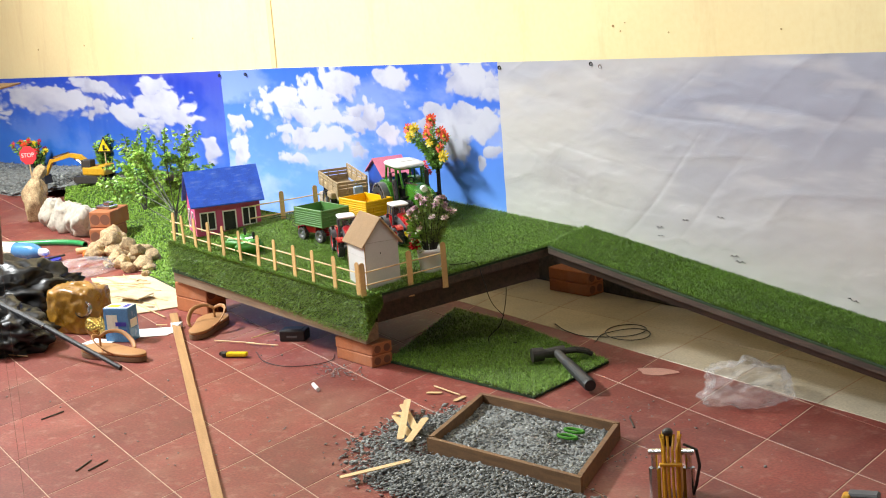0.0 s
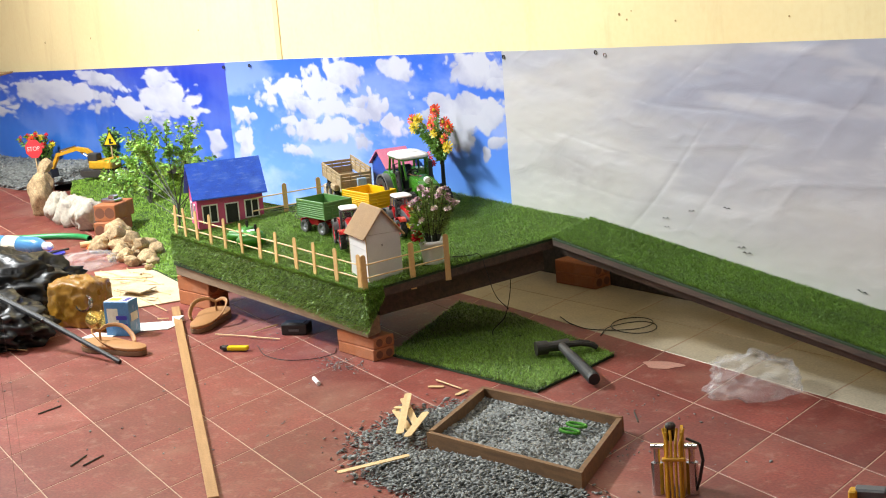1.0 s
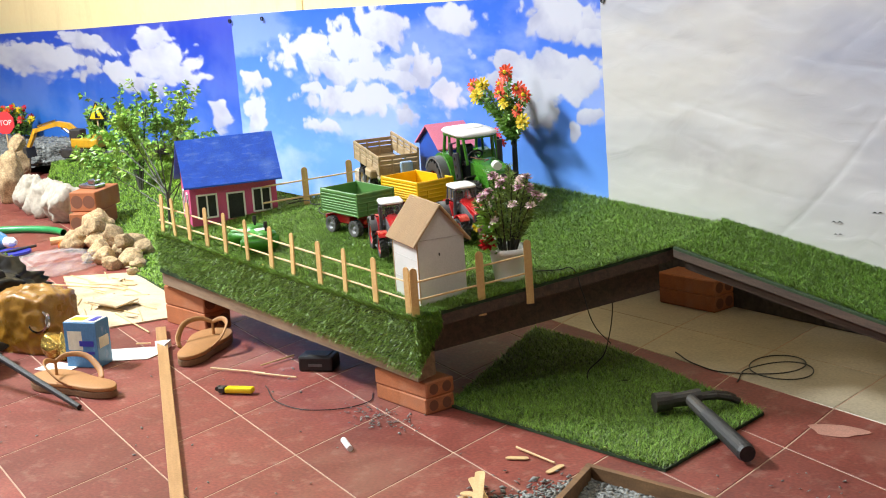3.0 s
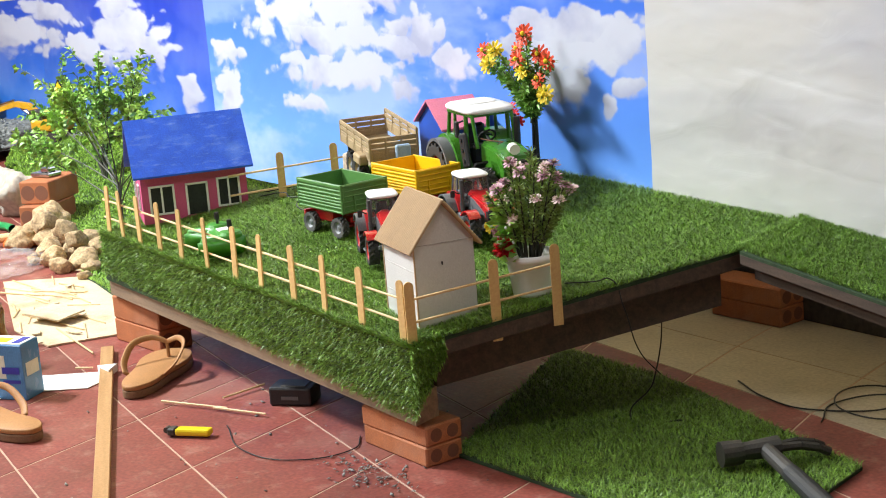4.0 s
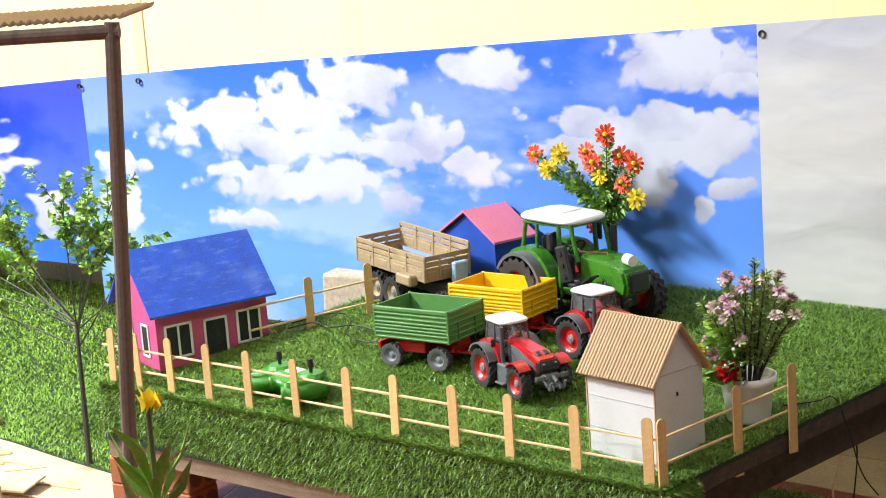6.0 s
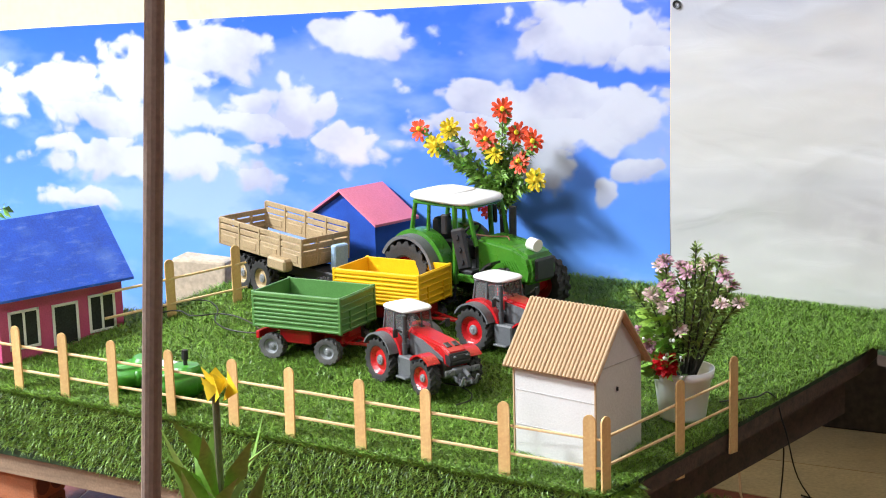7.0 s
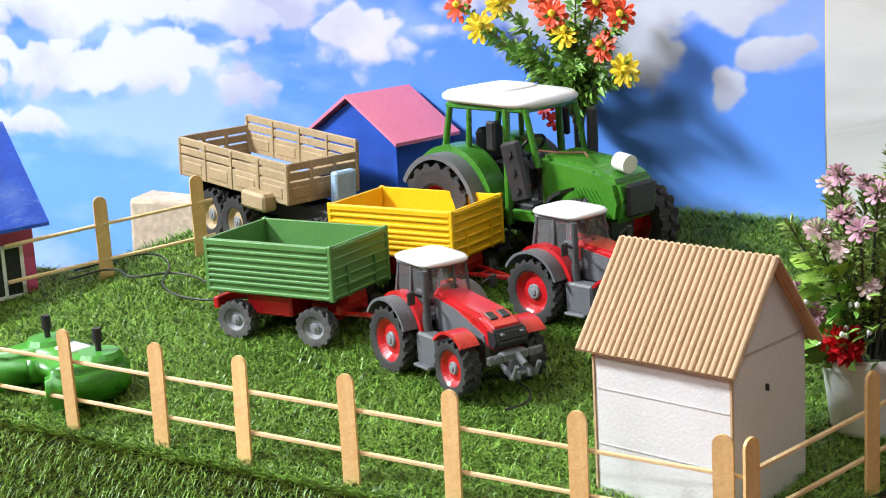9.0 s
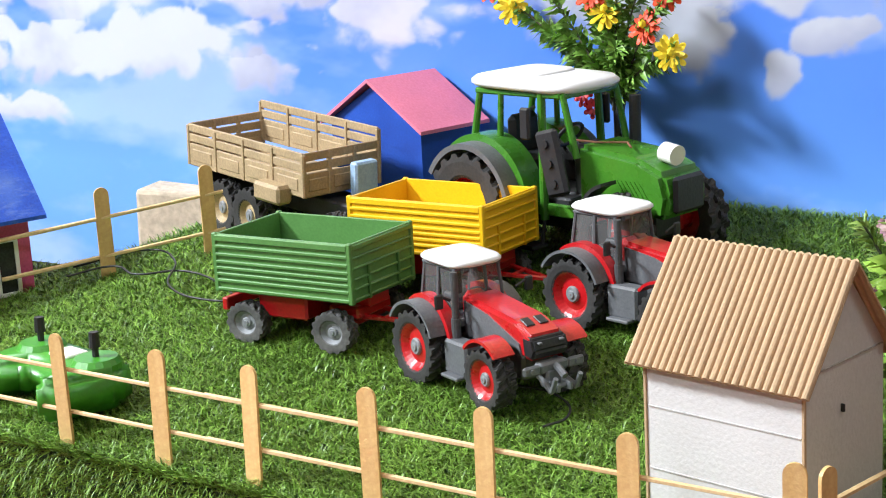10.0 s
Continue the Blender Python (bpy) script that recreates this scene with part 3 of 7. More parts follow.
far = []
for i in range(-26, 26):
    for j in range(-24, 10):
        c = [lattice(i, j), lattice(i + 1, j), lattice(i + 1, j + 1), lattice(i, j + 1)]
        if min(c[0][1] - bound(c[0][0]), c[1][1] - bound(c[1][0])) > -0.03 or max(abs(x) for x, y in c) > 5.98 or c[1][1] < -4.95:
            continue
        if c[0][0] < -4.2 or c[1][0] > 2.1 or c[1][1] < -1.6 or c[0][0] + c[0][1] < -3.2 and j < -3:
            far.append([(x, min(y, bound(x))) for x, y in c])
            continue
        tile([(x, min(y, bound(x))) for x, y in c], "redtile")
v, f = [], []
for poly in far:
    cx, cy = sum(p[0] for p in poly) / 4, sum(p[1] for p in poly) / 4
    n = len(v)
    v += [(cx + (x - cx) * k, cy + (y - cy) * k, z) for k, z in ((0.986, -0.004), (0.981, 0.0)) for x, y in poly]
    f += [(n + 4, n + 5, n + 6, n + 7)] + [(n + a, n + (a + 1) % 4, n + 4 + (a + 1) % 4, n + 4 + a) for a in range(4)]
me = raw_mesh("far_tiles", np.array(v), np.array(f), M["redtile"])
rest = tagged(new("far_tiles", me), "red clay tiles of the open floor", "", "", "stuff")
rest.parent = floor
for i in range(-8, 8):
    (xa, ya), (xb, yb) = lattice(i, 4), lattice(i + 1, 4)
    tile([(xa, bound(xa)), (xb, bound(xb)), (xb - 0.055, 0.815), (xa - 0.055, 0.815)], "creamtile")
    tile([(xa - 0.055, 0.815), (xb - 0.055, 0.815), (xb - 0.11, 1.01), (xa - 0.11, 1.01)], "creamtile")


def brick(x, y, z, rz, L=0.165, W=0.066, H=0.0305):
    b = thing("brick", pose(x, y, z, 0, 0, rz), "orange hollow clay brick under the platform", "brick", "bricks under the platform")
    bm = B()
    box(bm, (0, 0, H / 2), (L, W, H), 0.0025)
    part("body", bm, M["brick"], b)
    for s in (-1, 1):
        for e in (-1, 1):
            # flat disc on the brick end, the hole's inner shade put into its colour
            bm = B()
            rod(bm, (e * (L / 2 - 0.004), s * W * 0.23, H / 2), (e * (L / 2 + 0.0004), s * W * 0.23, H / 2), H * 0.34, seg=16)
            part("hole_disc", bm, M["brickhole"], b)
    return b


for k in (0, 1):
    brick(AX - 0.085, AY + 0.045, k * 0.031, 0 + k * 1.5)
    brick(LX + 0.07, AY + 0.05, k * 0.045, 4, 0.17, 0.07, 0.0445)
    brick(-0.33, 0.972, k * 0.036, 3, 0.165, 0.066, 0.0355)

bm = B()
MAT = [(-0.16, 0.15), (0.39, 0.182), (0.31, 0.5), (-0.15, 0.6), (-0.45, 0.6)]
prism(bm, MAT, 0.001, 0.006, "z")
solid("grass_mat", bm, M["soil"], "offcut of artificial grass lying on the tiles", "mat")
q = scatter(70000, -0.45, 0.39, 0.155, 0.6, lambda x, y: (x > -0.16 - (y - 0.15) * 0.64) & (x < 0.39 - (y - 0.18) * 0.25) & (y < 0.5 + (0.31 - x) * 0.2) & (y > 0.15 + (x + 0.16) * 0.058))
blades("mat_grass", np.concatenate([q, np.full((len(q), 1), 0.006)], 1), np.array([0, 0, 1.0]), 0.011, 0.0006, 1.9, M["grass"], "green artificial grass of the offcut mat")

# ---- toy vehicles on the platform ----
M["rimgrey"] = mat("grey_plastic_rim", (0.22, 0.23, 0.24), 0.5, var=0.15, scale=80)
M["rimtan"] = mat("tan_plastic_rim", (0.45, 0.33, 0.17), 0.6, var=0.2, scale=80, dirt=0.3)
M["roofwhite"] = mat("white_plastic", (0.82, 0.82, 0.82), 0.35, var=0.04, scale=60, bump=0.03)
M["smoke"] = glass("smoky_cab_glass", (0.5, 0.51, 0.5), 0.06, 0.16)
M["exhaustgrey"] = mat("dark_grey_plastic", (0.07, 0.072, 0.076), 0.5, var=0.2, scale=60)
M["chrome"] = mat("bright_metal", (0.6, 0.6, 0.6), 0.2, metal=1.0, var=0.1, scale=60)
M["lens"] = mat("clear_headlight", (0.85, 0.84, 0.78), 0.12, var=0.03, scale=60)


def tyre(bm, r, w, lugs, ri):
    """One closed skin of rubber: flat side walls and a tread of slanted lugs that meet in chevrons."""
    prof = [(ri, -0.42, 0, 0), (ri + 0.06, -0.47, 0, 0), (0.85, -0.5, 0, 0), (0.92, -0.49, 1, 0), (0.92, -0.3, 1, 2), (0.92, -0.14, 1, 3), (0.92, -0.02, 1, 4),
            (0.92, 0.02, 1, 7), (0.92, 0.14, 1, 6), (0.92, 0.3, 1, 5), (0.92, 0.49, 1, 3), (0.85, 0.5, 0, 0), (ri + 0.06, 0.47, 0, 0), (ri, 0.42, 0, 0)]
    n = lugs * 6
    rings = []
    for j in range(n):
        a = 2 * math.pi * j / n
        ring = []
        for rad, y, tread, shift in prof:
            q = rad + (0.08 if tread and (j - shift) % 6 < 3 else 0.0)
            ring.append(bm.verts.new((r * q * math.cos(a), w * y, r * q * math.sin(a))))
        rings.append(ring)
    for j in range(n):
        p, q = rings[j], rings[(j + 1) % n]
        for i in range(len(prof) - 1):
            bm.faces.new((p[i], p[i + 1], q[i + 1], q[i]))
        bm.faces.new((p[-1], p[0], q[0], q[-1]))
    bmesh.ops.recalc_face_normals(bm, faces=bm.faces[:])


def wheel(parent, c, r, w, rim_m, lugs=16, name="wheel", ri=0.575, skin="rubber"):
    """A tyre turning about local y; its rim and hub are pieces of it."""
    bm = B()
    tyre(bm, r, w, lugs, ri - 0.025)
    ob = part(name, bm, M[skin], parent, m=Matrix.Translation(c))
    k1 = ri / 0.575
    bm = B()
    lathe(bm, [(0.0005, -w * 0.22), (r * 0.22, -w * 0.22), (r * 0.4 * k1, -w * 0.16), (r * 0.5 * k1, -w * 0.34), (r * ri, -w * 0.44), (r * ri, w * 0.44), (r * 0.5 * k1, w * 0.34), (r * 0.4 * k1, w * 0.16), (r * 0.22, w * 0.22), (0.0005, w * 0.22)], "y", 28)
    part("rim", bm, rim_m, ob)
    bm = B()
    lathe(bm, [(0.0005, -w * 0.4), (r * 0.1, -w * 0.4), (r * 0.12, -w * 0.34), (r * 0.2, -w * 0.34), (r * 0.235, -w * 0.28), (r * 0.235, w * 0.28), (r * 0.2, w * 0.34), (r * 0.12, w * 0.34), (r * 0.1, w * 0.4), (0.0005, w * 0.4)], "y", 18)
    part("hub", bm, M["rimgrey"], ob)
    return ob


def cab_roof(bm, x0, x1, hw, z, h):
    """A thin roof with rounded corners and a crowned top."""
    cx, hx = (x0 + x1) / 2, (x1 - x0) / 2
    rings = []
    for k, (sc, dz) in enumerate(((0.94, 0.0), (1.0, 0.25 * h), (1.0, 0.5 * h), (0.93, 0.8 * h), (0.6, 1.0 * h))):
        ring = []
        for j in range(32):
            a = 2 * math.pi * j / 32
            c, s = math.cos(a), math.sin(a)
            ux, uy = math.copysign(abs(c) ** 0.42, c), math.copysign(abs(s) ** 0.42, s)
            ring.append(bm.verts.new((cx + hx * sc * ux * (1 - 0.05 * uy * uy * (ux > 0)), hw * sc * uy, z + dz - 0.12 * h * ux)))
        rings.append(ring)
    for p, q in zip(rings, rings[1:]):
        for j in range(32):
            bm.faces.new((p[j], p[(j + 1) % 32], q[(j + 1) % 32], q[j]))
    bm.faces.new(rings[0][::-1]), bm.faces.new(rings[-1])


def arch(bm, c, r0, r1, y0, y1, a0, a1, n=10):
    """A bent strip round an axle: mudguards."""
    rows = []
    for k in range(n + 1):
        a = radians(a0 + (a1 - a0) * k / n)
        rows.append([bm.verts.new((c[0] + r * math.cos(a), y, c[2] + r * math.sin(a))) for r, y in ((r0, y0), (r1, y0), (r1, y1), (r0, y1))])
    for a, b in zip(rows, rows[1:]):
        for k in range(4):
            bm.faces.new((a[k], a[(k + 1) % 4], b[(k + 1) % 4], b[k]))
    bm.faces.new(rows[0]), bm.faces.new(rows[-1][::-1])
    bmesh.ops.recalc_face_normals(bm, faces=bm.faces[:])


def red_tractor(m, label):
    t = thing("toy_tractor", m, label, "toy tractor", "red toy tractors")
    wb, rr, rf, tw = 0.098, 0.031, 0.0245, 0.037
    for s in (-1, 1):
        wheel(t, (0, s * tw, rr - 0.004), rr, 0.021, M["red"], 18, ri=0.66)
        wheel(t, (wb, s * tw * 0.95, rf - 0.004), rf, 0.019, M["red"], 16, ri=0.67)
        bm = B()
        arch(bm, (0, 0, rr), rr + 0.002, rr + 0.0045, s * 0.0265, s * 0.049, 18, 150, 20)
        part("rear_mudguard", bm, M["grey"], t)
        bm = B()
        arch(bm, (0.002, 0, rr + 0.001), rr + 0.003, rr + 0.0075, s * 0.024, s * 0.034, 10, 128, 20)
        part("wing", bm, M["red"], t, "glossy red wing panel")
        bm = B()
        arch(bm, (wb, 0, rf), rf + 0.002, rf + 0.0045, s * 0.026, s * 0.046, 40, 140, 16)
        part("front_mudguard", bm, M["red"], t)
        bm = B()
        box(bm, (0.05, s * 0.029, 0.026), (0.033, 0.016, 0.028), 0.002)
        box(bm, (0.05, s * 0.039, 0.012), (0.024, 0.01, 0.003), 0.0008)
        part("step_box", bm, M["grey"], t)
        bm = B()
        rod(bm, (0.041, s * 0.033, 0.072), (0.043, s * 0.043, 0.077), 0.0012)
        box(bm, (0.043, s * 0.045, 0.073), (0.003, 0.008, 0.012), 0.001)
        part("mirror", bm, M["dark"], t)
        bm = B()
        box(bm, (wb + 0.0345, s * 0.0105, 0.051), (0.004, 0.004, 0.002), 0.0006)
        part("headlight", bm, M["grey"], t)
    bm = B()
    box(bm, (0.045, 0, 0.03), (0.14, 0.03, 0.026), 0.003)
    rod(bm, (0, -tw, rr - 0.004), (0, tw, rr - 0.004), 0.006)
    rod(bm, (wb, -tw, rf - 0.004), (wb, tw, rf - 0.004), 0.005)
    part("chassis", bm, M["grey"], t)
    bm = B()
    prism(bm, [(0.036, 0.042), (wb + 0.03, 0.036), (wb + 0.034, 0.044), (wb + 0.03, 0.056), (wb + 0.008, 0.065), (0.036, 0.073)], -0.0165, 0.0165)
    bmesh.ops.bevel(bm, geom=[e for e in bm.edges], offset=0.003, segments=2, affect="EDGES")
    hood = part("bonnet", bm, M["red"], t, "glossy red bonnet")
    bm = B()
    prism(bm, [(0.038, 0.04), (wb + 0.02, 0.037), (wb + 0.016, 0.048), (0.07, 0.0635), (0.038, 0.0685)], -0.0178, 0.0178)
    part("side_grille", bm, M["grey"], hood)
    bm = B()
    prism(bm, [(wb + 0.021, 0.0385), (wb + 0.032, 0.0375), (wb + 0.036, 0.045), (wb + 0.0325, 0.0545), (wb + 0.019, 0.0555)], -0.0172, 0.0172)
    bmesh.ops.bevel(bm, geom=[e for e in bm.edges], offset=0.002, segments=2, affect="EDGES")
    part("nose_grille", bm, M["dark"], hood)
    for s in (-1, 1):
        bm = B()
        box(bm, (wb + 0.0135, s * 0.0065, 0.0632), (0.011, 0.0085, 0.0014), 0.0006, Matrix.Rotation(radians(21), 4, "Y"))
        part("vent", bm, M["dark"], hood)
    bm = B()
    for x0, x1 in ((-0.018, -0.012), (0.036, 0.032)):
        for s in (-1, 1):
            rod(bm, (x0, s * 0.025, 0.05), (x1, s * 0.022, 0.094), 0.0016, seg=6)
    rod(bm, (0.01, 0.026, 0.05), (0.01, 0.0225, 0.094), 0.0017, seg=6)
    rod(bm, (0.01, -0.026, 0.05), (0.01, -0.0225, 0.094), 0.0017, seg=6)
    box(bm, (0.01, 0, 0.094), (0.05, 0.047, 0.003), 0.001)
    box(bm, (0.01, 0, 0.05), (0.056, 0.05, 0.006), 0.001)
    cab = part("cab_frame", bm, M["grey"], t)
    bm = B()
    prism(bm, [(-0.0165, 0.053), (0.0345, 0.053), (0.0315, 0.092), (-0.0115, 0.092)], -0.0225, 0.0225)
    part("cab_glass", bm, M["smoke"], cab, "smoky clear cab window")
    bm = B()
    box(bm, (0.004, 0, 0.058), (0.018, 0.02, 0.01), 0.003)
    box(bm, (-0.006, 0, 0.07), (0.005, 0.02, 0.024), 0.002)
    part("seat", bm, M["dark"], cab)
    bm = B()
    cab_roof(bm, -0.02, 0.041, 0.027, 0.0955, 0.0065)
    part("roof", bm, M["roofwhite"], t, "white cab roof", smooth=True)
    bm = B()
    box(bm, (0.028, 0, 0.062), (0.012, 0.022, 0.022), 0.005)
    part("dashboard", bm, M["red"], cab, "red moulded dashboard")
    bm = B()
    rod(bm, (0.04, -0.0275, 0.036), (0.04, -0.0275, 0.094), 0.0031, seg=12)
    rod(bm, (0.04, -0.0275, 0.036), (0.04, -0.0275, 0.056), 0.004, seg=12)
    rod(bm, (0.028, -0.027, 0.074), (0.04, -0.0275, 0.074), 0.0032, seg=12)
    rod(bm, (0.038, -0.018, 0.093), (0.038, -0.012, 0.093), 0.0022, seg=8)
    part("exhaust", bm, M["exhaustgrey"], t)
    bm = B()
    box(bm, (wb + 0.034, 0, 0.0315), (0.01, 0.028, 0.009), 0.002)
    box(bm, (wb + 0.034, 0, 0.0225), (0.012, 0.017, 0.016), 0.002)
    hitch = part("front_hitch", bm, M["grey"], t)
    for s in (-1, 1):
        bm = B()
        rod(bm, (wb + 0.026, s * 0.009, 0.026), (wb + 0.05, s * 0.012, 0.016), 0.0026, seg=6)
        rod(bm, (wb + 0.05, s * 0.012, 0.016), (wb + 0.056, s * 0.012, 0.028), 0.0022, seg=6)
        part("lift_arm", bm, M["grey"], hitch)
        bm = B()
        box(bm, (wb + 0.037, s * 0.0215, 0.0315), (0.004, 0.016, 0.008), 0.0015)
        rod(bm, (wb + 0.038, s * 0.022, 0.0315), (wb + 0.0405, s * 0.022, 0.0315), 0.0022, seg=8)
        part("bumper_lamp", bm, M["grey"], hitch)
        bm = B()
        box(bm, (wb + 0.044, s * 0.006, 0.018), (0.016, 0.003, 0.007), 0.0008)
        part("plate", bm, M["grey"], hitch)
    bm = B()
    rod(bm, (wb + 0.046, -0.012, 0.018), (wb + 0.046, 0.012, 0.018), 0.002, seg=8)
    part("pin", bm, M["grey"], hitch)
    bm = B()
    rod(bm, (wb + 0.04, 0, 0.034), (wb + 0.052, 0, 0.027), 0.003, seg=6)
    part("top_link", bm, M["grey"], hitch)
    bm = B()
    rod(bm, (-0.02, 0, 0.022), (-0.045, 0, 0.018), 0.003, seg=8)
    part("tow_hook", bm, M["dark"], t)
    return t


def trailer(m, paint, label):
    t = thing("toy_trailer", m, label, "toy trailer", "toy farm trailers")
    L, W, z0, z1, k = 0.138, 0.092, 0.046, 0.1, 0.003
    bm = B()
    box(bm, (0, 0, z0 + 0.002), (L, W, 0.004))
    part("bed", bm, paint, t)
    def ribbed(c, size, ribs, name):
        bm = B()
        box(bm, c, size, 0.0006)
        w = part(name, bm, paint, t)
        for rc, rs in ribs:
            bm = B()
            box(bm, rc, rs, 0.0007)
            part("rib", bm, paint, w)
    for s in (-1, 1):
        ribbed((0, s * (W / 2 - k / 2), (z0 + z1) / 2), (L, k, z1 - z0),
               [((0, s * W / 2, z0 + h), (L - 0.004, 0.0038, 0.0032 if h < 0.05 else 0.006)) for h in (0.0025, 0.0105, 0.0165, 0.0222, 0.028, 0.035, 0.0425, 0.0505)], "side_wall")
        ribbed((s * (L / 2 - k / 2), 0, (z0 + z1) / 2), (k, W - 2 * k, z1 - z0),
               [((s * L / 2, 0, z0 + h), (0.0034, W - 0.004, 0.0022 if h < 0.05 else 0.0045)) for h in (0.003, 0.0125, 0.0215, 0.0315, 0.041, 0.0505)]
               + [((s * (L / 2 + 0.001), y, z0 + 0.016), (0.003, 0.0024, 0.032)) for y in (-0.022, 0.022)]
               + [((s * (L / 2 + 0.001), 0, z0 + 0.012), (0.0026, 0.044, 0.0024))], "end_wall")
        for e in (-1, 1):
            bm = B()
            box(bm, (e * (L / 2 - 0.001), s * (W / 2 - 0.001), (z0 + z1) / 2), (0.005, 0.005, z1 - z0 + 0.002), 0.001)
            part("corner_post", bm, paint, t)
    bm = B()
    box(bm, (0, 0, 0.04), (L - 0.01, 0.03, 0.012), 0.001)
    box(bm, (-0.012, 0, 0.032), (0.05, W * 0.72, 0.022), 0.002)
    box(bm, (-L / 2 - 0.001, 0, 0.03), (0.006, W * 0.8, 0.012), 0.001)
    for x in (-0.044, 0.044):
        rod(bm, (x, -W / 2 + 0.01, 0.017), (x, W / 2 - 0.01, 0.017), 0.004)
    box(bm, (0.044, 0, 0.03), (0.03, 0.05, 0.012), 0.002)
    part("chassis", bm, M["red"], t, "red trailer chassis")
    bm = B()
    for s in (-1, 1):
        rod(bm, (0.05, s * 0.018, 0.026), (0.108, 0, 0.02), 0.0026, seg=6)
    rod(bm, (0.075, -0.012, 0.024), (0.075, 0.012, 0.024), 0.002, seg=6)
    part("drawbar", bm, M["red"], t)
    for x in (-0.044, 0.044):
        for s in (-1, 1):
            wheel(t, (x, s * (W / 2 - 0.008), 0.0165), 0.0195, 0.0135, M["rimgrey"], 14, skin="greyrubber")
    return t


def green_tractor(m):
    t = thing("toy_tractor", m, "large green plastic toy tractor with open cab and white roof", "toy tractor")
    wb, rr, rf, tw, rx = 0.138, 0.048, 0.036, 0.054, -0.028
    for s in (-1, 1):
        wheel(t, (rx, s * tw, rr - 0.004), rr, 0.036, M["red"], 18)
        wheel(t, (wb, s * tw * 0.92, rf - 0.004), rf, 0.026, M["red"], 16)
        bm = B()
        arch(bm, (rx, 0, rr - 0.004), rr + 0.003, rr + 0.008, s * 0.032, s * 0.07, 12, 150, 32)
        part("trim_mudguard", bm, M["grey"], t)
        bm = B()
        arch(bm, (rx + 0.001, 0, rr - 0.004), rr + 0.007, rr + 0.014, s * 0.028, s * 0.052, -4, 140, 32)
        part("mudguard", bm, M["tractorgreen"], t)
        bm = B()
        arch(bm, (wb, 0, rf), rf + 0.003, rf + 0.006, s * 0.036, s * 0.056, 105, 150, 5)
        part("front_mudguard", bm, M["dark"], t)
        bm = B()
        rod(bm, (0.036, s * 0.04, 0.146), (0.036, s * 0.05, 0.144), 0.0016)
        box(bm, (0.036, s * 0.052, 0.132), (0.012, 0.006, 0.03), 0.002)
        part("mirror", bm, M["dark"], t)
    bm = B()
    box(bm, (0.06, 0, 0.045), (0.19, 0.04, 0.036), 0.004)
    rod(bm, (rx, -tw, rr - 0.004), (rx, tw, rr - 0.004), 0.009)
    part("chassis", bm, M["dark"], t)
    bm = B()
    rod(bm, (wb, -tw, rf - 0.004), (wb, tw, rf - 0.004), 0.009)
    box(bm, (wb, 0, rf), (0.03, 0.05, 0.02), 0.003)
    part("front_axle", bm, M["red"], t, "red front axle")
    bm = B()
    prism(bm, [(0.074, 0.056), (wb + 0.036, 0.05), (wb + 0.04, 0.07), (wb + 0.034, 0.092), (wb + 0.005, 0.104), (0.074, 0.112)], -0.028, 0.028)
    bmesh.ops.bevel(bm, geom=[e for e in bm.edges], offset=0.005, segments=2, affect="EDGES")
    hood = part("bonnet", bm, M["tractorgreen"], t, "glossy green bonnet")
    bm = B()
    box(bm, (wb + 0.04, 0, 0.072), (0.006, 0.04, 0.034), 0.003)
    part("nose_grille", bm, M["dark"], hood)
    bm = B()
    rod(bm, (wb + 0.018, -0.004, 0.108), (wb + 0.034, -0.006, 0.106), 0.0092, seg=20)
    part("headlight", bm, M["lens"], t, "round clear headlight")
    for k in range(6):
        for s in (-1, 1):
            bm = B()
            box(bm, (wb - 0.012 + 0.005 * k, s * 0.0282, 0.075), (0.0022, 0.0012, 0.018), 0.0, Matrix.Rotation(radians(-35), 4, "Y"))
            part("vent", bm, M["tractorgreen"], hood)
    bm = B()
    for a, b, r in (((-0.05, 0.037, 0.094), (-0.038, 0.035, 0.158), 0.0036), ((-0.012, 0.038, 0.1), (-0.01, 0.036, 0.158), 0.003), ((0.044, 0.04, 0.04), (0.042, 0.037, 0.158), 0.0042), ((0.08, 0.034, 0.1), (0.066, 0.035, 0.158), 0.0034)):
        for s in (-1, 1):
            rod(bm, (a[0], s * a[1], a[2]), (b[0], s * b[1], b[2]), r, r * 0.9, 10)
    for s in (-1, 1):
        box(bm, (0.012, s * 0.036, 0.157), (0.108, 0.006, 0.006), 0.0015)
        box(bm, (0.056, s * 0.038, 0.05), (0.05, 0.005, 0.012), 0.0015)
        box(bm, (-0.032, s * 0.036, 0.097), (0.044, 0.006, 0.006), 0.0015)
    for x in (-0.038, 0.066):
        box(bm, (x, 0, 0.157), (0.006, 0.074, 0.006), 0.0015)
    cab = part("cab_frame", bm, M["tractorgreen"], t, "open green cab frame")
    bm = B()
    box(bm, (0.014, 0, 0.056), (0.114, 0.068, 0.01), 0.002)
    part("cab_floor", bm, M["dark"], cab, "black cab floor")
    bm = B()
    box(bm, (0.0, 0, 0.078), (0.034, 0.038, 0.034), 0.005)
    box(bm, (-0.02, 0, 0.108), (0.011, 0.038, 0.046), 0.005)
    part("seat", bm, M["dark"], cab)
    bm = B()
    box(bm, (0.066, 0, 0.084), (0.016, 0.034, 0.05), 0.004)
    rod(bm, (0.06, 0, 0.1), (0.04, 0, 0.114), 0.0026, seg=8)
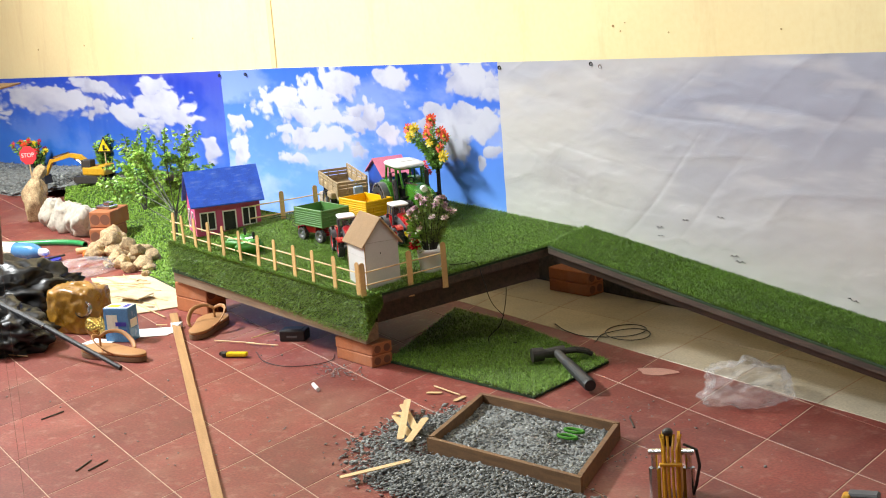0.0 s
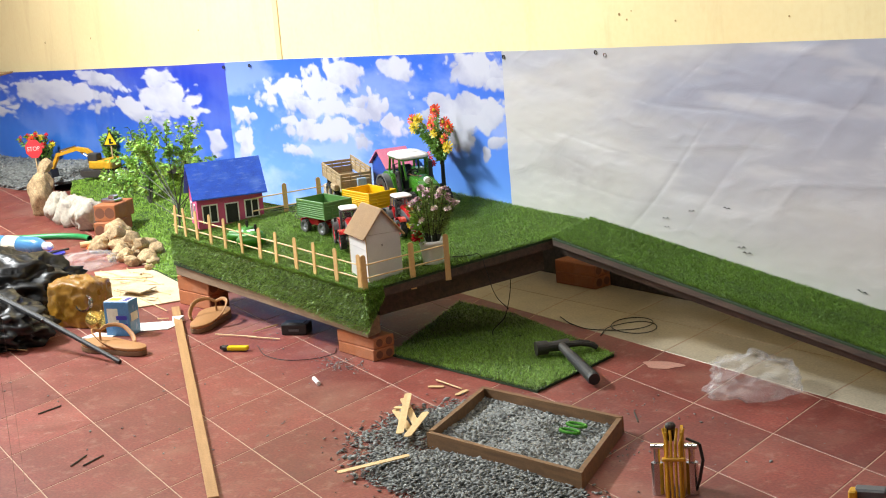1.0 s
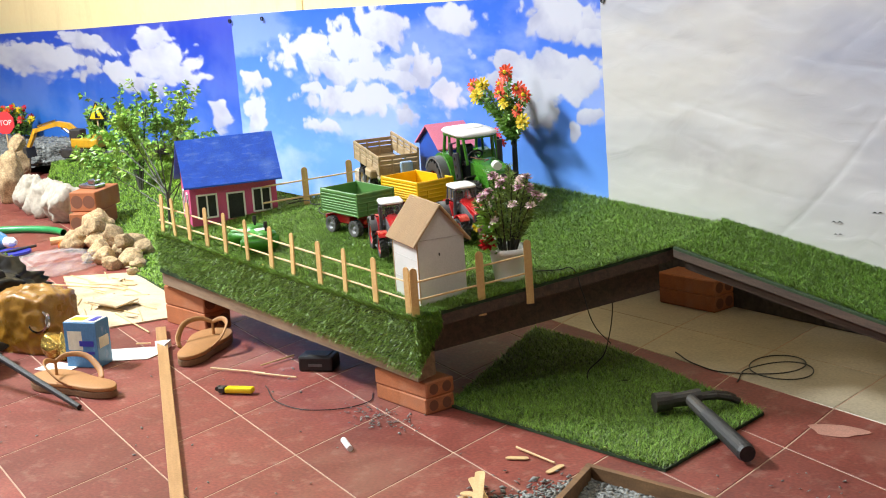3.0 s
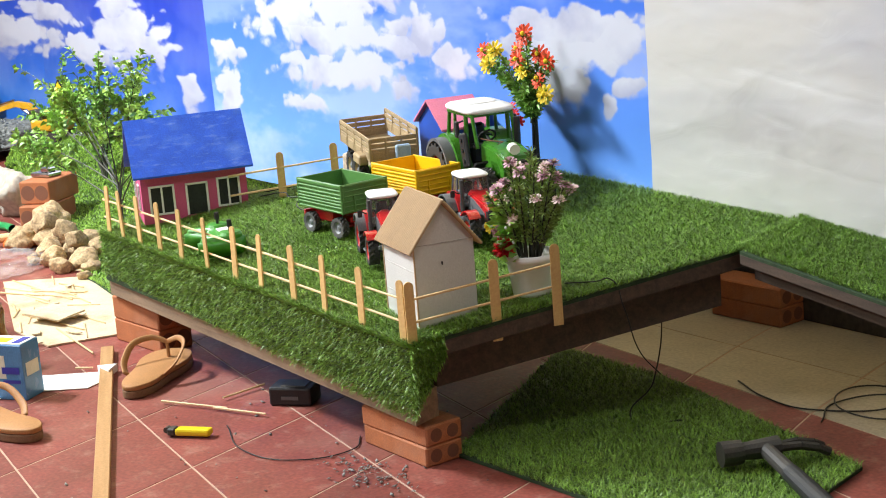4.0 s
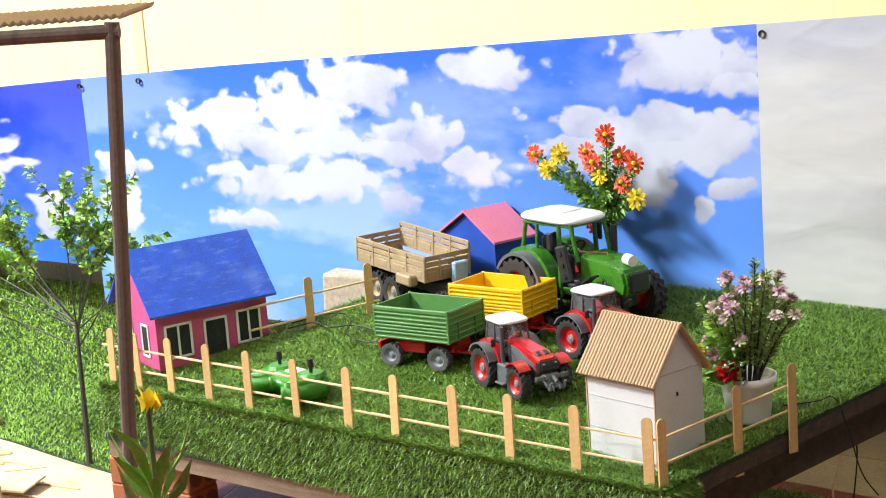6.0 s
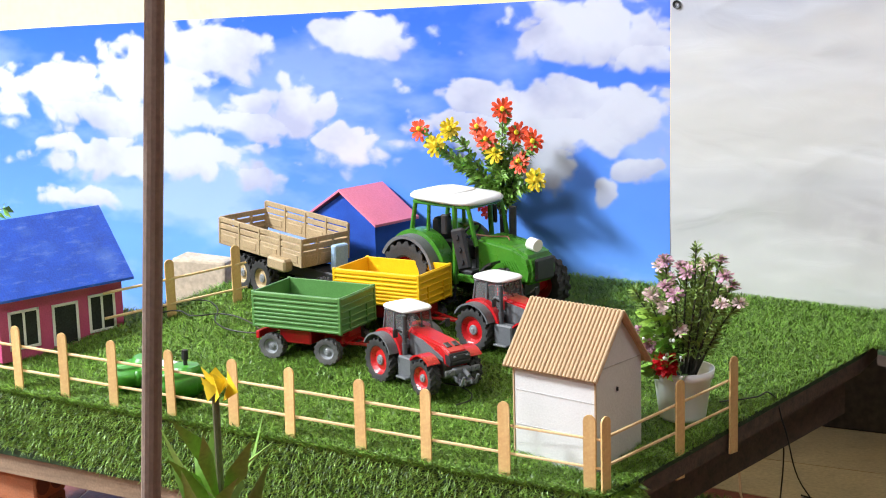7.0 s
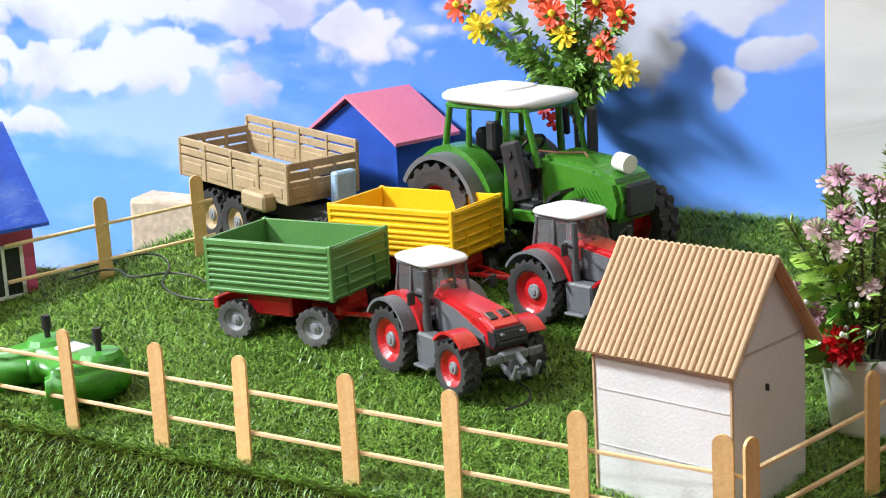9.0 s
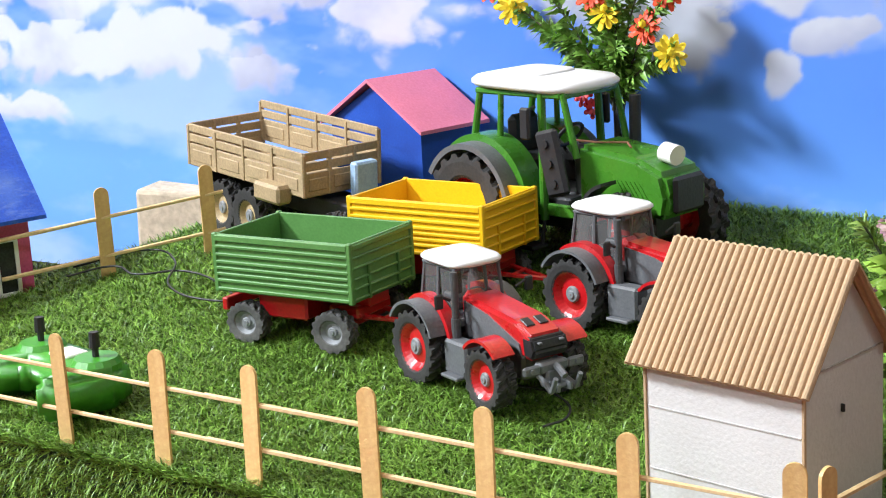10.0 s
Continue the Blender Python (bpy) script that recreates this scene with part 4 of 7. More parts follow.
    for k in range(14):
        a0, a1 = 2 * math.pi * k / 14, 2 * math.pi * (k + 1) / 14
        rod(bm, (0.04 + 0.008 * math.cos(a0), 0.015 * math.sin(a0), 0.114 + 0.011 * math.cos(a0)), (0.04 + 0.008 * math.cos(a1), 0.015 * math.sin(a1), 0.114 + 0.011 * math.cos(a1)), 0.0018, seg=6)
    part("steering_wheel", bm, M["dark"], cab, "black steering wheel and console")
    bm = B()
    cab_roof(bm, -0.054, 0.078, 0.045, 0.16, 0.0125)
    part("roof", bm, M["roofwhite"], t, "white cab roof", smooth=True)
    bm = B()
    cab_roof(bm, -0.03, 0.03, 0.03, 0.1705, 0.005)
    part("roof_hatch", bm, M["roofwhite"], t, smooth=True)
    bm = B()
    rod(bm, (0.088, 0.034, 0.06), (0.09, 0.034, 0.15), 0.0055, seg=10)
    part("exhaust", bm, M["dark"], t)
    bm = B()
    box(bm, (0.068, -0.052, 0.098), (0.026, 0.008, 0.062), 0.003, Matrix.Rotation(radians(-14), 4, "Y"))
    for dz in (0.08, 0.098, 0.116):
        rod(bm, (0.068 + (0.098 - dz) * 0.25, -0.058, dz), (0.068 + (0.098 - dz) * 0.25, -0.054, dz), 0.004, seg=10)
    part("side_panel", bm, M["dark"], t, "black moulded side panel")
    bm = B()
    box(bm, (0.03, -0.05, 0.016), (0.034, 0.02, 0.004), 0.001)
    box(bm, (0.03, -0.046, 0.03), (0.03, 0.016, 0.004), 0.001)
    for x in (0.015, 0.045):
        rod(bm, (x, -0.046, 0.016), (x, -0.04, 0.05), 0.0018, seg=6)
    part("steps", bm, M["dark"], t)
    bm = B()
    box(bm, (-0.05, -0.052, 0.09), (0.004, 0.012, 0.014), 0.001)
    part("tail_lamp", bm, M["roofwhite"], t)
    bm = B()
    tube(bm, [(0.06, -0.02, 0.114), (0.085, -0.012, 0.112), (0.11, 0.0, 0.112), (0.13, -0.018, 0.112)], 0.001)
    part("wire", bm, M["brickhole"], t, "thin reddish wire over the bonnet")
    for o in t.children_recursive:
        if o.name.split(".")[0] not in ("wheel", "rim", "hub", "mudguard", "trim_mudguard", "front_mudguard", "front_axle"):
            for v in o.data.vertices:
                v.co.z *= 0.9
    return t


M["cabblue"] = mat("pale_blue_plastic", (0.35, 0.5, 0.7), 0.4, var=0.15, scale=50)


def stake_truck(m):
    t = thing("toy_truck", m, "khaki toy truck with a slatted load bed and dusty tyres", "toy truck")
    L, W, z0 = 0.215, 0.1, 0.062
    bm = B()
    box(bm, (0, 0, z0), (L, W, 0.006), 0.001)
    part("bed", bm, M["khaki"], t)

    def side(a, b, name="slat_wall"):
        bm = B()
        a, b = Vector(a), Vector(b)
        d = (b - a)
        ang = math.atan2(d.y, d.x)
        R = Matrix.Rotation(ang, 4, "Z")
        mid = (a + b) / 2
        for h, hh in ((0.009, 0.022), (0.0258, 0.0078), (0.0357, 0.0078)):
            box(bm, mid + Vector((0, 0, z0 + h)), (d.length, 0.003, hh), 0.0006, R)
        n = max(3, int(d.length / 0.05))
        for k in range(n):
            box(bm, a + d * ((k + 0.5) / n) + Vector((0, 0, z0 + 0.009)), (d.length / n * 0.7, 0.0048, 0.012), 0.0008, R)
        for k in range(n + 1):
            p = a + d * (k / n)
            box(bm, p + Vector((0, 0, z0 + 0.018)), (0.004, 0.0055, 0.04), 0.0006, R)
        part(name, bm, M["khaki"], t)
    x, y = L / 2, W / 2
    side((-x, -y, 0), (x, -y, 0))
    side((-x, y, 0.012), (x, y, 0.012), "headboard")
    side((-x, -y, 0), (-x, y, 0))
    side((x, -y, 0), (x, y, 0))
    bm = B()
    box(bm, (0.035, 0, 0.044), (0.26, 0.04, 0.02), 0.002)
    box(bm, (-0.08, 0, 0.046), (0.006, W * 0.9, 0.03), 0.001)
    part("chassis", bm, M["dark"], t)
    bm = B()
    box(bm, (0.062, -y - 0.008, z0 - 0.002), (0.046, 0.02, 0.018), 0.003)
    part("tool_box", bm, M["khaki"], t)
    bm = B()
    box(bm, (0.13, 0.012, 0.07), (0.012, 0.03, 0.04), 0.002)
    part("cab_step", bm, M["cabblue"], t, "pale blue cab plate")
    for xx in (-0.05, 0.002, 0.15):
        for s in (-1, 1):
            wheel(t, (xx, s * (y - 0.008), 0.025), 0.0275, 0.02, M["rimtan"], 16)
    return t


red_tractor(stand(-0.5314, 0.3009, -25.5, 0.002) @ Matrix.Diagonal((0.95, 0.95, 0.97, 1)), "small red and grey toy tractor pulling the green trailer")
red_tractor(stand(-0.462, 0.432, -16, 0.002) @ Matrix.Diagonal((0.98, 0.98, 0.98, 1)), "small red and grey toy tractor pulling the yellow trailer")
trailer(stand(-0.6875, 0.3238, 0.2, 0.002) @ Matrix.Diagonal((1.025, 1.025, 0.93, 1)), M["greenplastic"], "green toy farm trailer on a red chassis with four small wheels")
trailer(stand(-0.6278, 0.4417, -1.6, 0.002) @ Matrix.Diagonal((1.025, 1.0, 0.89, 1)), M["yellowplastic"], "yellow toy farm trailer on a red chassis with four small wheels")
green_tractor(stand(-0.5887, 0.556, -14, 0.002) @ Matrix.Diagonal((0.975, 1.06, 1.08, 1)))
stake_truck(pose(-0.876, 0.53, top(-0.876, 0.53) - 0.004, 0, 4, -17.4) @ Matrix.Diagonal((0.92, 0.92, 1.05, 1)))

# ---- remote control ----
M["padgreen"] = mat("bright_green_plastic", (0.055, 0.27, 0.02), 0.38, var=0.1, scale=50, bump=0.03)
pad = thing("remote_control", stand(-0.822, 0.14, -13, 0.0) @ Matrix.Diagonal((1.12, 1.12, 1.15, 1)), "bright green toy remote control lying in the grass", "remote control")
bm = B()
prism(bm, [(-0.062, 0.012), (-0.05, 0.034), (0.05, 0.034), (0.062, 0.012), (0.055, -0.02), (0.048, -0.042), (0.034, -0.042), (0.022, -0.012), (-0.022, -0.012), (-0.034, -0.042), (-0.048, -0.042), (-0.055, -0.02)], 0.004, 0.034, "z")
bmesh.ops.bevel(bm, geom=[e for e in bm.edges], offset=0.006, segments=3, affect="EDGES")
part("body", bm, M["padgreen"], pad, smooth=True)
for s in (-1, 1):
    bm = B()
    lathe(bm, [(0.001, 0.038), (0.016, 0.038), (0.019, 0.034), (0.019, 0.03)], "z", 20, (s * 0.036, 0.012, 0))
    part("dial_plate", bm, M["padgreen"], pad)
    bm = B()
    rod(bm, (s * 0.036, 0.012, 0.036), (s * 0.036, 0.012, 0.045), 0.0025, seg=8)
    rod(bm, (s * 0.036, 0.012, 0.045), (s * 0.036, 0.012, 0.056), 0.0042, 0.0036, 10)
    part("joystick", bm, M["dark"], pad, "black joystick")
bm = B()
box(bm, (0.0, 0.012, 0.0345), (0.024, 0.02, 0.003), 0.001)
part("label_plate", bm, M["white"], pad, "pale label plate")

# ---- windows and doors of the toy houses ----
M["pane"] = mat("dark_window_pane", (0.035, 0.038, 0.037), 0.5, var=0.3, scale=60, bump=0, spec=0.15)


def toy_window(h, x, y, z, w, hh, panes=2, face="x", door=False, sgn=1):
    def put(c, s, nm, mt, par, lab=""):
        bm = B()
        if face == "x":
            box(bm, (x + sgn * c[2], y + c[0], z + c[1]), (s[2], s[0], s[1]), 0.0004)
        else:
            box(bm, (x + c[0], y + sgn * c[2], z + c[1]), (s[0], s[2], s[1]), 0.0004)
        return part(nm, bm, mt, par, lab)
    f = 0.0042
    w0 = put((0, 0, 0.0004), (w, hh, 0.0008), "door" if door else "window", M["pane"], h, "black open doorway" if door else "dark window with white painted frame")
    for s in (-1, 1):
        put((s * (w / 2 - f / 2), 0, 0.001), (f, hh, 0.002), "frame", M["white"], w0)
    put((0, hh / 2 - f / 2, 0.001), (w, f, 0.002), "frame", M["white"], w0)
    if not door:
        put((0, -hh / 2 + f / 2, 0.001), (w, f, 0.002), "frame", M["white"], w0)
        if panes == 2:
            put((0, 0, 0.001), (f * 0.9, hh, 0.002), "frame", M["white"], w0)


HW, HL = 0.15, 0.205
toy_window(house, HW / 2, -0.064, 0.036, 0.05, 0.06)
toy_window(house, HW / 2, 0.004, 0.032, 0.044, 0.064, door=True)
toy_window(house, HW / 2, 0.066, 0.038, 0.046, 0.06)
toy_window(house, -0.035, -HL / 2, 0.036, 0.03, 0.058, 1, "y", sgn=-1)
toy_window(house, 0.03, -HL / 2, 0.036, 0.03, 0.058, 1, "y", sgn=-1)

# shed: corrugated roof ribs, board lines and a knob
SL_, SW_ = 0.112, 0.09
M["crease"] = mat("white_card_crease", (0.58, 0.57, 0.55), 0.8, var=0.2, scale=60)
M["joint"] = mat("grey_card_joint", (0.5, 0.47, 0.43), 0.8, var=0.3, scale=60)
for s in (-1, 1):
    for k in range(25):
        y = -SL_ / 2 - 0.009 + (SL_ + 0.018) * (k + 0.5) / 25
        bm = B()
        ex = SW_ / 2 + 0.0095 + RNG.uniform(-0.0004, 0.0004)
        ez = 0.112 - (0.168 - 0.112) * 0.0095 / (SW_ / 2)
        rod(bm, (0, y, 0.168 + 0.0013), (s * ex, y, ez + 0.0013), 0.0023, seg=10)
        ob = part("ridge", bm, M["card"], shed)
bm = B()
box(bm, (-0.004, -SL_ / 2 - 0.001, 0.082), (0.0016, 0.003, 0.005), 0.0005)
part("knob", bm, M["dark"], shed, "small dark knob")
for z, mt in ((0.034, "crease"), (0.074, "crease"), (0.11, "joint")):
    bm = B()
    if mt == "crease":
        box(bm, (-SW_ / 2 - 0.0002, 0, z), (0.001, SL_ - 0.004, 0.0008))
    else:
        box(bm, (0, -SL_ / 2 - 0.0003, z), (SW_ * 0.96, 0.0012, 0.0007))
    part("board_joint", bm, M[mt], shed)
for e in (-1, 1):
    bm = B()
    box(bm, (-SW_ / 2, e * SL_ / 2, 0.055), (0.0022, 0.0022, 0.112), 0.0004)
    part("corner_edge", bm, M["card"], shed)

# ---- plants ----
M["leaf"] = mat("plastic_leaf", (0.2, 0.38, 0.06), 0.45, var=0.2, scale=60, bump=0, island=0.45)
M["lime"] = mat("lime_leaf", (0.37, 0.56, 0.08), 0.45, var=0.25, scale=14, bump=0, island=0.4, second=(0.18, 0.4, 0.07))
M["sage"] = mat("sage_leaf", (0.25, 0.37, 0.085), 0.55, var=0.2, scale=60, bump=0, island=0.4)
M["stem"] = mat("brown_green_stem", (0.1, 0.1, 0.05), 0.6, var=0.2, scale=80)
M["darkstem"] = mat("dark_stem", (0.05, 0.05, 0.035), 0.6, var=0.2, scale=80)
M["petalred"] = mat("orange_red_petal", (0.85, 0.08, 0.02), 0.5, var=0.2, scale=80, bump=0, island=0.2)
M["petalyellow"] = mat("yellow_petal", (0.85, 0.62, 0.02), 0.5, var=0.15, scale=80, bump=0, island=0.15)
M["petalpink"] = mat("dusty_pink_petal", (0.55, 0.3, 0.38), 0.55, var=0.3, scale=80, bump=0, island=0.3)
M["petalcream"] = mat("cream_pink_petal", (0.76, 0.56, 0.55), 0.55, var=0.2, scale=80, bump=0, island=0.2)
M["petalcrimson"] = mat("crimson_petal", (0.68, 0.012, 0.02), 0.5, var=0.2, scale=80, bump=0, island=0.2)


def leaf_mesh(name, pts, dirs, length, width, material, droop=0.25):
    """Small folded leaves at pts, pointing along dirs."""
    pts, d = np.asarray(pts, float), np.asarray(dirs, float)
    k = len(pts)
    d = d / (np.linalg.norm(d, axis=1)[:, None] + 1e-9)
    r = RNG.normal(size=(k, 3))
    side = np.cross(d, r)
    side /= np.linalg.norm(side, axis=1)[:, None] + 1e-9
    up = np.cross(side, d)
    L = length * RNG.uniform(0.65, 1.2, k)[:, None]
    w = width * RNG.uniform(0.75, 1.2, k)[:, None]
    mid = pts + d * L * 0.5 + up * L * 0.08
    tip = pts + d * L - np.array([0, 0, 1]) * L * droop
    v = np.stack([pts, mid + side * w + up * w * 0.4, tip, mid - side * w + up * w * 0.4, mid], 1).reshape(-1, 3)
    b = np.arange(k)[:, None] * 5
    f = np.concatenate([b + [0, 1, 4], b + [1, 2, 4], b + [2, 3, 4], b + [3, 0, 4]])
    return raw_mesh(name, v, f, material)


def put_leaves(name, parent, pts, dirs, length, width, material, droop=0.25):
    ob = new(name, leaf_mesh(name, pts, dirs, length, width, material, droop))
    ob.parent = parent
    return ob


def twig(base, tip, bend, n=8):
    a, b = Vector(base), Vector(tip)
    c = (a + b) / 2 + Vector(bend)
    return [a * (1 - k / n) ** 2 + c * 2 * (k / n) * (1 - k / n) + b * (k / n) ** 2 for k in range(n + 1)]


def along(path, n, start=0.25, spread=0.9):
    pts, dirs = [], []
    m = len(path) - 1
    for _ in range(n):
        u = RNG.uniform(start, 1) * m
        i = min(int(u), m - 1)
        p = path[i].lerp(path[i + 1], u - i)
        t = (path[i + 1] - path[i]).normalized()
        r = Vector(RNG.normal(size=3))
        out = (r - t * r.dot(t)).normalized()
        pts.append(p), dirs.append(t * (1.6 - spread) + out * spread)
    return pts, dirs


def blossom(parent, c, r, material, petals=8, rows=2, facing=(0.3, -0.9, 0.4), centre=None, name="flower"):
    f = Vector(facing).normalized()
    f = (f + Vector(RNG.normal(size=3)) * 0.22).normalized()
    q = f.to_track_quat("Z", "Y").to_matrix()
    bm = B()
    for k in range(rows):
        for j in range(petals):
            a = 2 * math.pi * (j + 0.5 * k) / petals + RNG.uniform(-0.15, 0.15)
            d, w, up = q @ Vector((math.cos(a), math.sin(a), 0)), q @ Vector((-math.sin(a), math.cos(a), 0)), q @ Vector((0, 0, 1))
            L, lift = r * (1 - 0.2 * k) * RNG.uniform(0.88, 1.1), 0.16 + 0.4 * k + RNG.uniform(-0.08, 0.08)
            half = 1.25 * math.pi / petals
            vs = [bm.verts.new(Vector(c) + d * L * s + w * L * half * t + up * L * (lift * s - 0.22 * s * s - 0.12 * abs(t) * 2)) for s, t in ((0.06, 0), (0.5, 0.36), (0.84, 0.42), (1.0, 0.16), (1.0, -0.16), (0.84, -0.42), (0.5, -0.36))]
            bm.faces.new(vs[:4] + vs[4:])
    ob = new(name, mesh_of(name, bm, material))
    ob.parent = parent
    if centre:
        bm = B()
        ball(bm, Vector(c) + f * r * 0.3, r * 0.24, 1)
        part("centre", bm, centre, ob)
    return ob


def stems(name, parent, paths, r, material):
    bm = B()
    for p in paths:
        for k, (a, b) in enumerate(zip(p, p[1:])):
            rod(bm, a, b, r * (1 - 0.6 * k / len(p)), r * (1 - 0.6 * (k + 1) / len(p)), 5, caps=False)
    return part(name, bm, material, parent)


# red and yellow flowers behind the large tractor
fx, fy = -0.57, 0.655
zb = top(fx, fy)
fl = thing("artificial_flowers", pose(fx, fy, zb) @ Matrix.Diagonal((0.9, 1, 1.04, 1)), "bunch of red and yellow artificial flowers with green leaves", "artificial flowers")
TIPS = [(-0.142, 0.242), (-0.068, 0.25), (-0.098, 0.222), (-0.028, 0.25), (0.0, 0.235), (0.034, 0.285), (0.015, 0.215), (0.05, 0.245), (0.082, 0.235), (0.06, 0.2), (0.095, 0.175), (0.03, 0.18), (-0.04, 0.19)]
paths = []
for k, (dx, dz) in enumerate(TIPS):
    paths.append(twig((0.02 + RNG.uniform(-0.006, 0.006), RNG.uniform(-0.006, 0.006), 0.105 + RNG.uniform(-0.01, 0.01)), (dx, RNG.uniform(-0.03, 0.012), dz * 0.9), (-dx * 0.1, 0, 0.012)))
stems("stem", fl, paths, 0.0018, M["stem"])
bm = B()
for k in range(5):
    rod(bm, (0.02 + 0.006 * math.cos(k * 1.3), 0.006 * math.sin(k * 1.3), 0.0), (0.02 + 0.004 * math.cos(k * 1.3 + 1), 0.004 * math.sin(k * 1.3 + 1), 0.11), 0.0026, 0.0022, 8)
part("stem_bundle", bm, M["darkstem"], fl)
P, Dd = [], []
for p in paths:
    a, b = along(p, 125, 0.08)
    P += a
    Dd += b
put_leaves("leaves", fl, P, Dd, 0.0175, 0.0034, M["leaf"])
cols = ["petalred", "petalyellow", "petalyellow", "petalred", "petalred", "petalred", "petalyellow", "petalred", "petalred", "petalred", "petalyellow", "petalcrimson", "petalcrimson"]
for k, p in enumerate(paths):
    if k < 11:
        blossom(fl, p[-1] + Vector((0, -0.004, 0)), 0.0185, M[cols[k]], 10, 2, centre=M["petalyellow"])
for k in range(3):
    blossom(fl, (0.0 - 0.012 * k, -0.02, 0.105 + 0.012 * k), 0.011, M["petalcrimson"], 7, 2)
bm = B()
ball(bm, (0.02, 0, 0.006), 0.02, 2, (1, 1, 0.5))
part("base_clod", bm, M["darkstem"], fl)

# white pot of pink flowers
px_, py_ = -0.136, 0.297
pot = thing("flower_pot", stand(px_, py_, 0, 0.0) @ Matrix.Scale(0.99, 4), "white plastic pot of dusty pink artificial flowers beside the shed", "flower pot")
bm = B()
lathe(bm, [(0.001, 0.002), (0.0285, 0.002), (0.0295, 0.006), (0.0355, 0.053), (0.0385, 0.055), (0.0398, 0.066), (0.0375, 0.066), (0.0345, 0.056), (0.001, 0.05)], "z", 32)
part("pot", bm, M["roofwhite"], pot, "white plastic pot", smooth=True)
bm = B()
lathe(bm, [(0.001, 0.051), (0.034, 0.051)], "z", 20)
part("filling", bm, M["darkstem"], pot)
paths = []
for k in range(26):
    a = 2.4 * k + RNG.uniform(-0.3, 0.3)
    sp = 0.07 * math.sqrt((k + 0.5) / 26)
    paths.append(twig((0.012 * math.cos(a), 0.012 * math.sin(a), 0.048), (sp * math.cos(a) + 0.008, sp * math.sin(a), 0.228 - 0.95 * sp + RNG.uniform(-0.02, 0.012)), (0, 0, 0.02)))
stems("stem", pot, paths, 0.002, M["darkstem"])
P, Dd = [], []
for p in paths:
    a, b = along(p, 170, 0.22, 0.72)
    P += a
    Dd += b
put_leaves("leaves", pot, P, Dd, 0.015, 0.0014, M["sage"])
for k, p in enumerate(paths):
    if k % 5:
        blossom(pot, p[-1], 0.0118, M["petalcream" if k % 3 == 0 else "petalpink"], 9, 4, (0.1, -0.35, 0.95))
for dx, dy, dz in ((-0.05, -0.01, 0.11), (-0.03, -0.035, 0.1), (0.012, -0.04, 0.125), (-0.012, -0.035, 0.15)):
    blossom(pot, (dx, dy, dz), 0.0105, M["petalcream" if dz > 0.115 else "petalpink"], 8, 5)
P, Dd = [], []
for k in range(150):
    a, rad = RNG.uniform(2.6, 5.1), RNG.uniform(0.02, 0.045)
    P.append((rad * math.cos(a), rad * math.sin(a), RNG.uniform(0.058, 0.135)))
    Dd.append((math.cos(a), math.sin(a), RNG.uniform(0.1, 1.0)))
put_leaves("broad_leaves", pot, P, Dd, 0.024, 0.006, M["lime"])
for k in range(18):
    a, rad = RNG.uniform(2.6, 5.1), RNG.uniform(0.03, 0.058)
    bm = B()
    ball(bm, (rad * math.cos(a), rad * math.sin(a), RNG.uniform(0.065, 0.12)), 0.0022, 1, (1, 1, 1.3))
    part("bud", bm, M["roofwhite"], pot)
PUFF = [Vector(RNG.normal(size=3)).normalized() for k in range(190)]
put_leaves("pompom", pot, [Vector((-0.006, -0.044, 0.08)) + d * 0.006 for d in PUFF], PUFF, 0.0115, 0.0034, M["petalcrimson"], 0.0)
blossom(pot, (-0.05, -0.034, 0.104), 0.0105, M["petalyellow"], 8, 4)

# small tree beside the house
tree = thing("artificial_tree", pose(-1.45, 0.22, 0) @ Matrix.Diagonal((0.9, 0.84, 0.82, 1)), "small artificial tree with bright lime green leaves beside the house", "artificial tree")
bm = B()
trunk = twig((0.06, 0, 0), (0.07, 0, 0.33), (0.0, 0, 0), 6)
for k, (a, b) in enumerate(zip(trunk, trunk[1:])):
    rod(bm, a, b, 0.0068 - 0.0006 * k, 0.0062 - 0.0006 * k, 8)
part("trunk", bm, M["darkstem"], tree)
paths = []
for tx, tz in ((0.2, 0.6), (0.235, 0.5), (0.12, 0.6), (0.25, 0.44), (-0.31, 0.46), (-0.26, 0.52), (-0.125, 0.54), (-0.03, 0.55), (0.04, 0.57), (-0.31, 0.375), (-0.16, 0.44), (-0.2, 0.4), (0.15, 0.52)):
    paths.append(twig((0.069, 0, 0.27 + 0.06 * RNG.uniform(0, 1)), (tx * (1.35 if tx < 0 else 1.0), RNG.uniform(-0.1, 0.1), tz), (-0.02 * (tx < 0), RNG.uniform(-0.01, 0.01), 0.03 * (tx < -0.1))))
sprigs = []
for p in paths:
    for j in range(11):
        i = 4 + j // 3
        a = p[i].lerp(p[min(i + 1, 8)], RNG.uniform(0, 1))
        d = (p[min(i + 1, 8)] - p[i - 1]).normalized() * 0.055
        r = Vector(RNG.normal(size=3)) * 0.03
        sprigs.append(twig(a, a + d + Vector((r.x * 1.2, r.y, r.z * 0.8 + 0.008)), (0, 0, 0.008), 3))
stems("limb", tree, paths, 0.0019, M["darkstem"])
tagged(stems("sprig", tree, sprigs, 0.0008, M["stem"]), kind="stuff")
P, Dd = [], []
for p in paths:
    a, b = along(p, 26, 0.6)
    P += a
    Dd += b
for p in sprigs:
    a, b = along(p, 24, 0.1)
    P += a
    Dd += b
put_leaves("crown", tree, P, Dd, 0.0185, 0.0058, M["lime"])

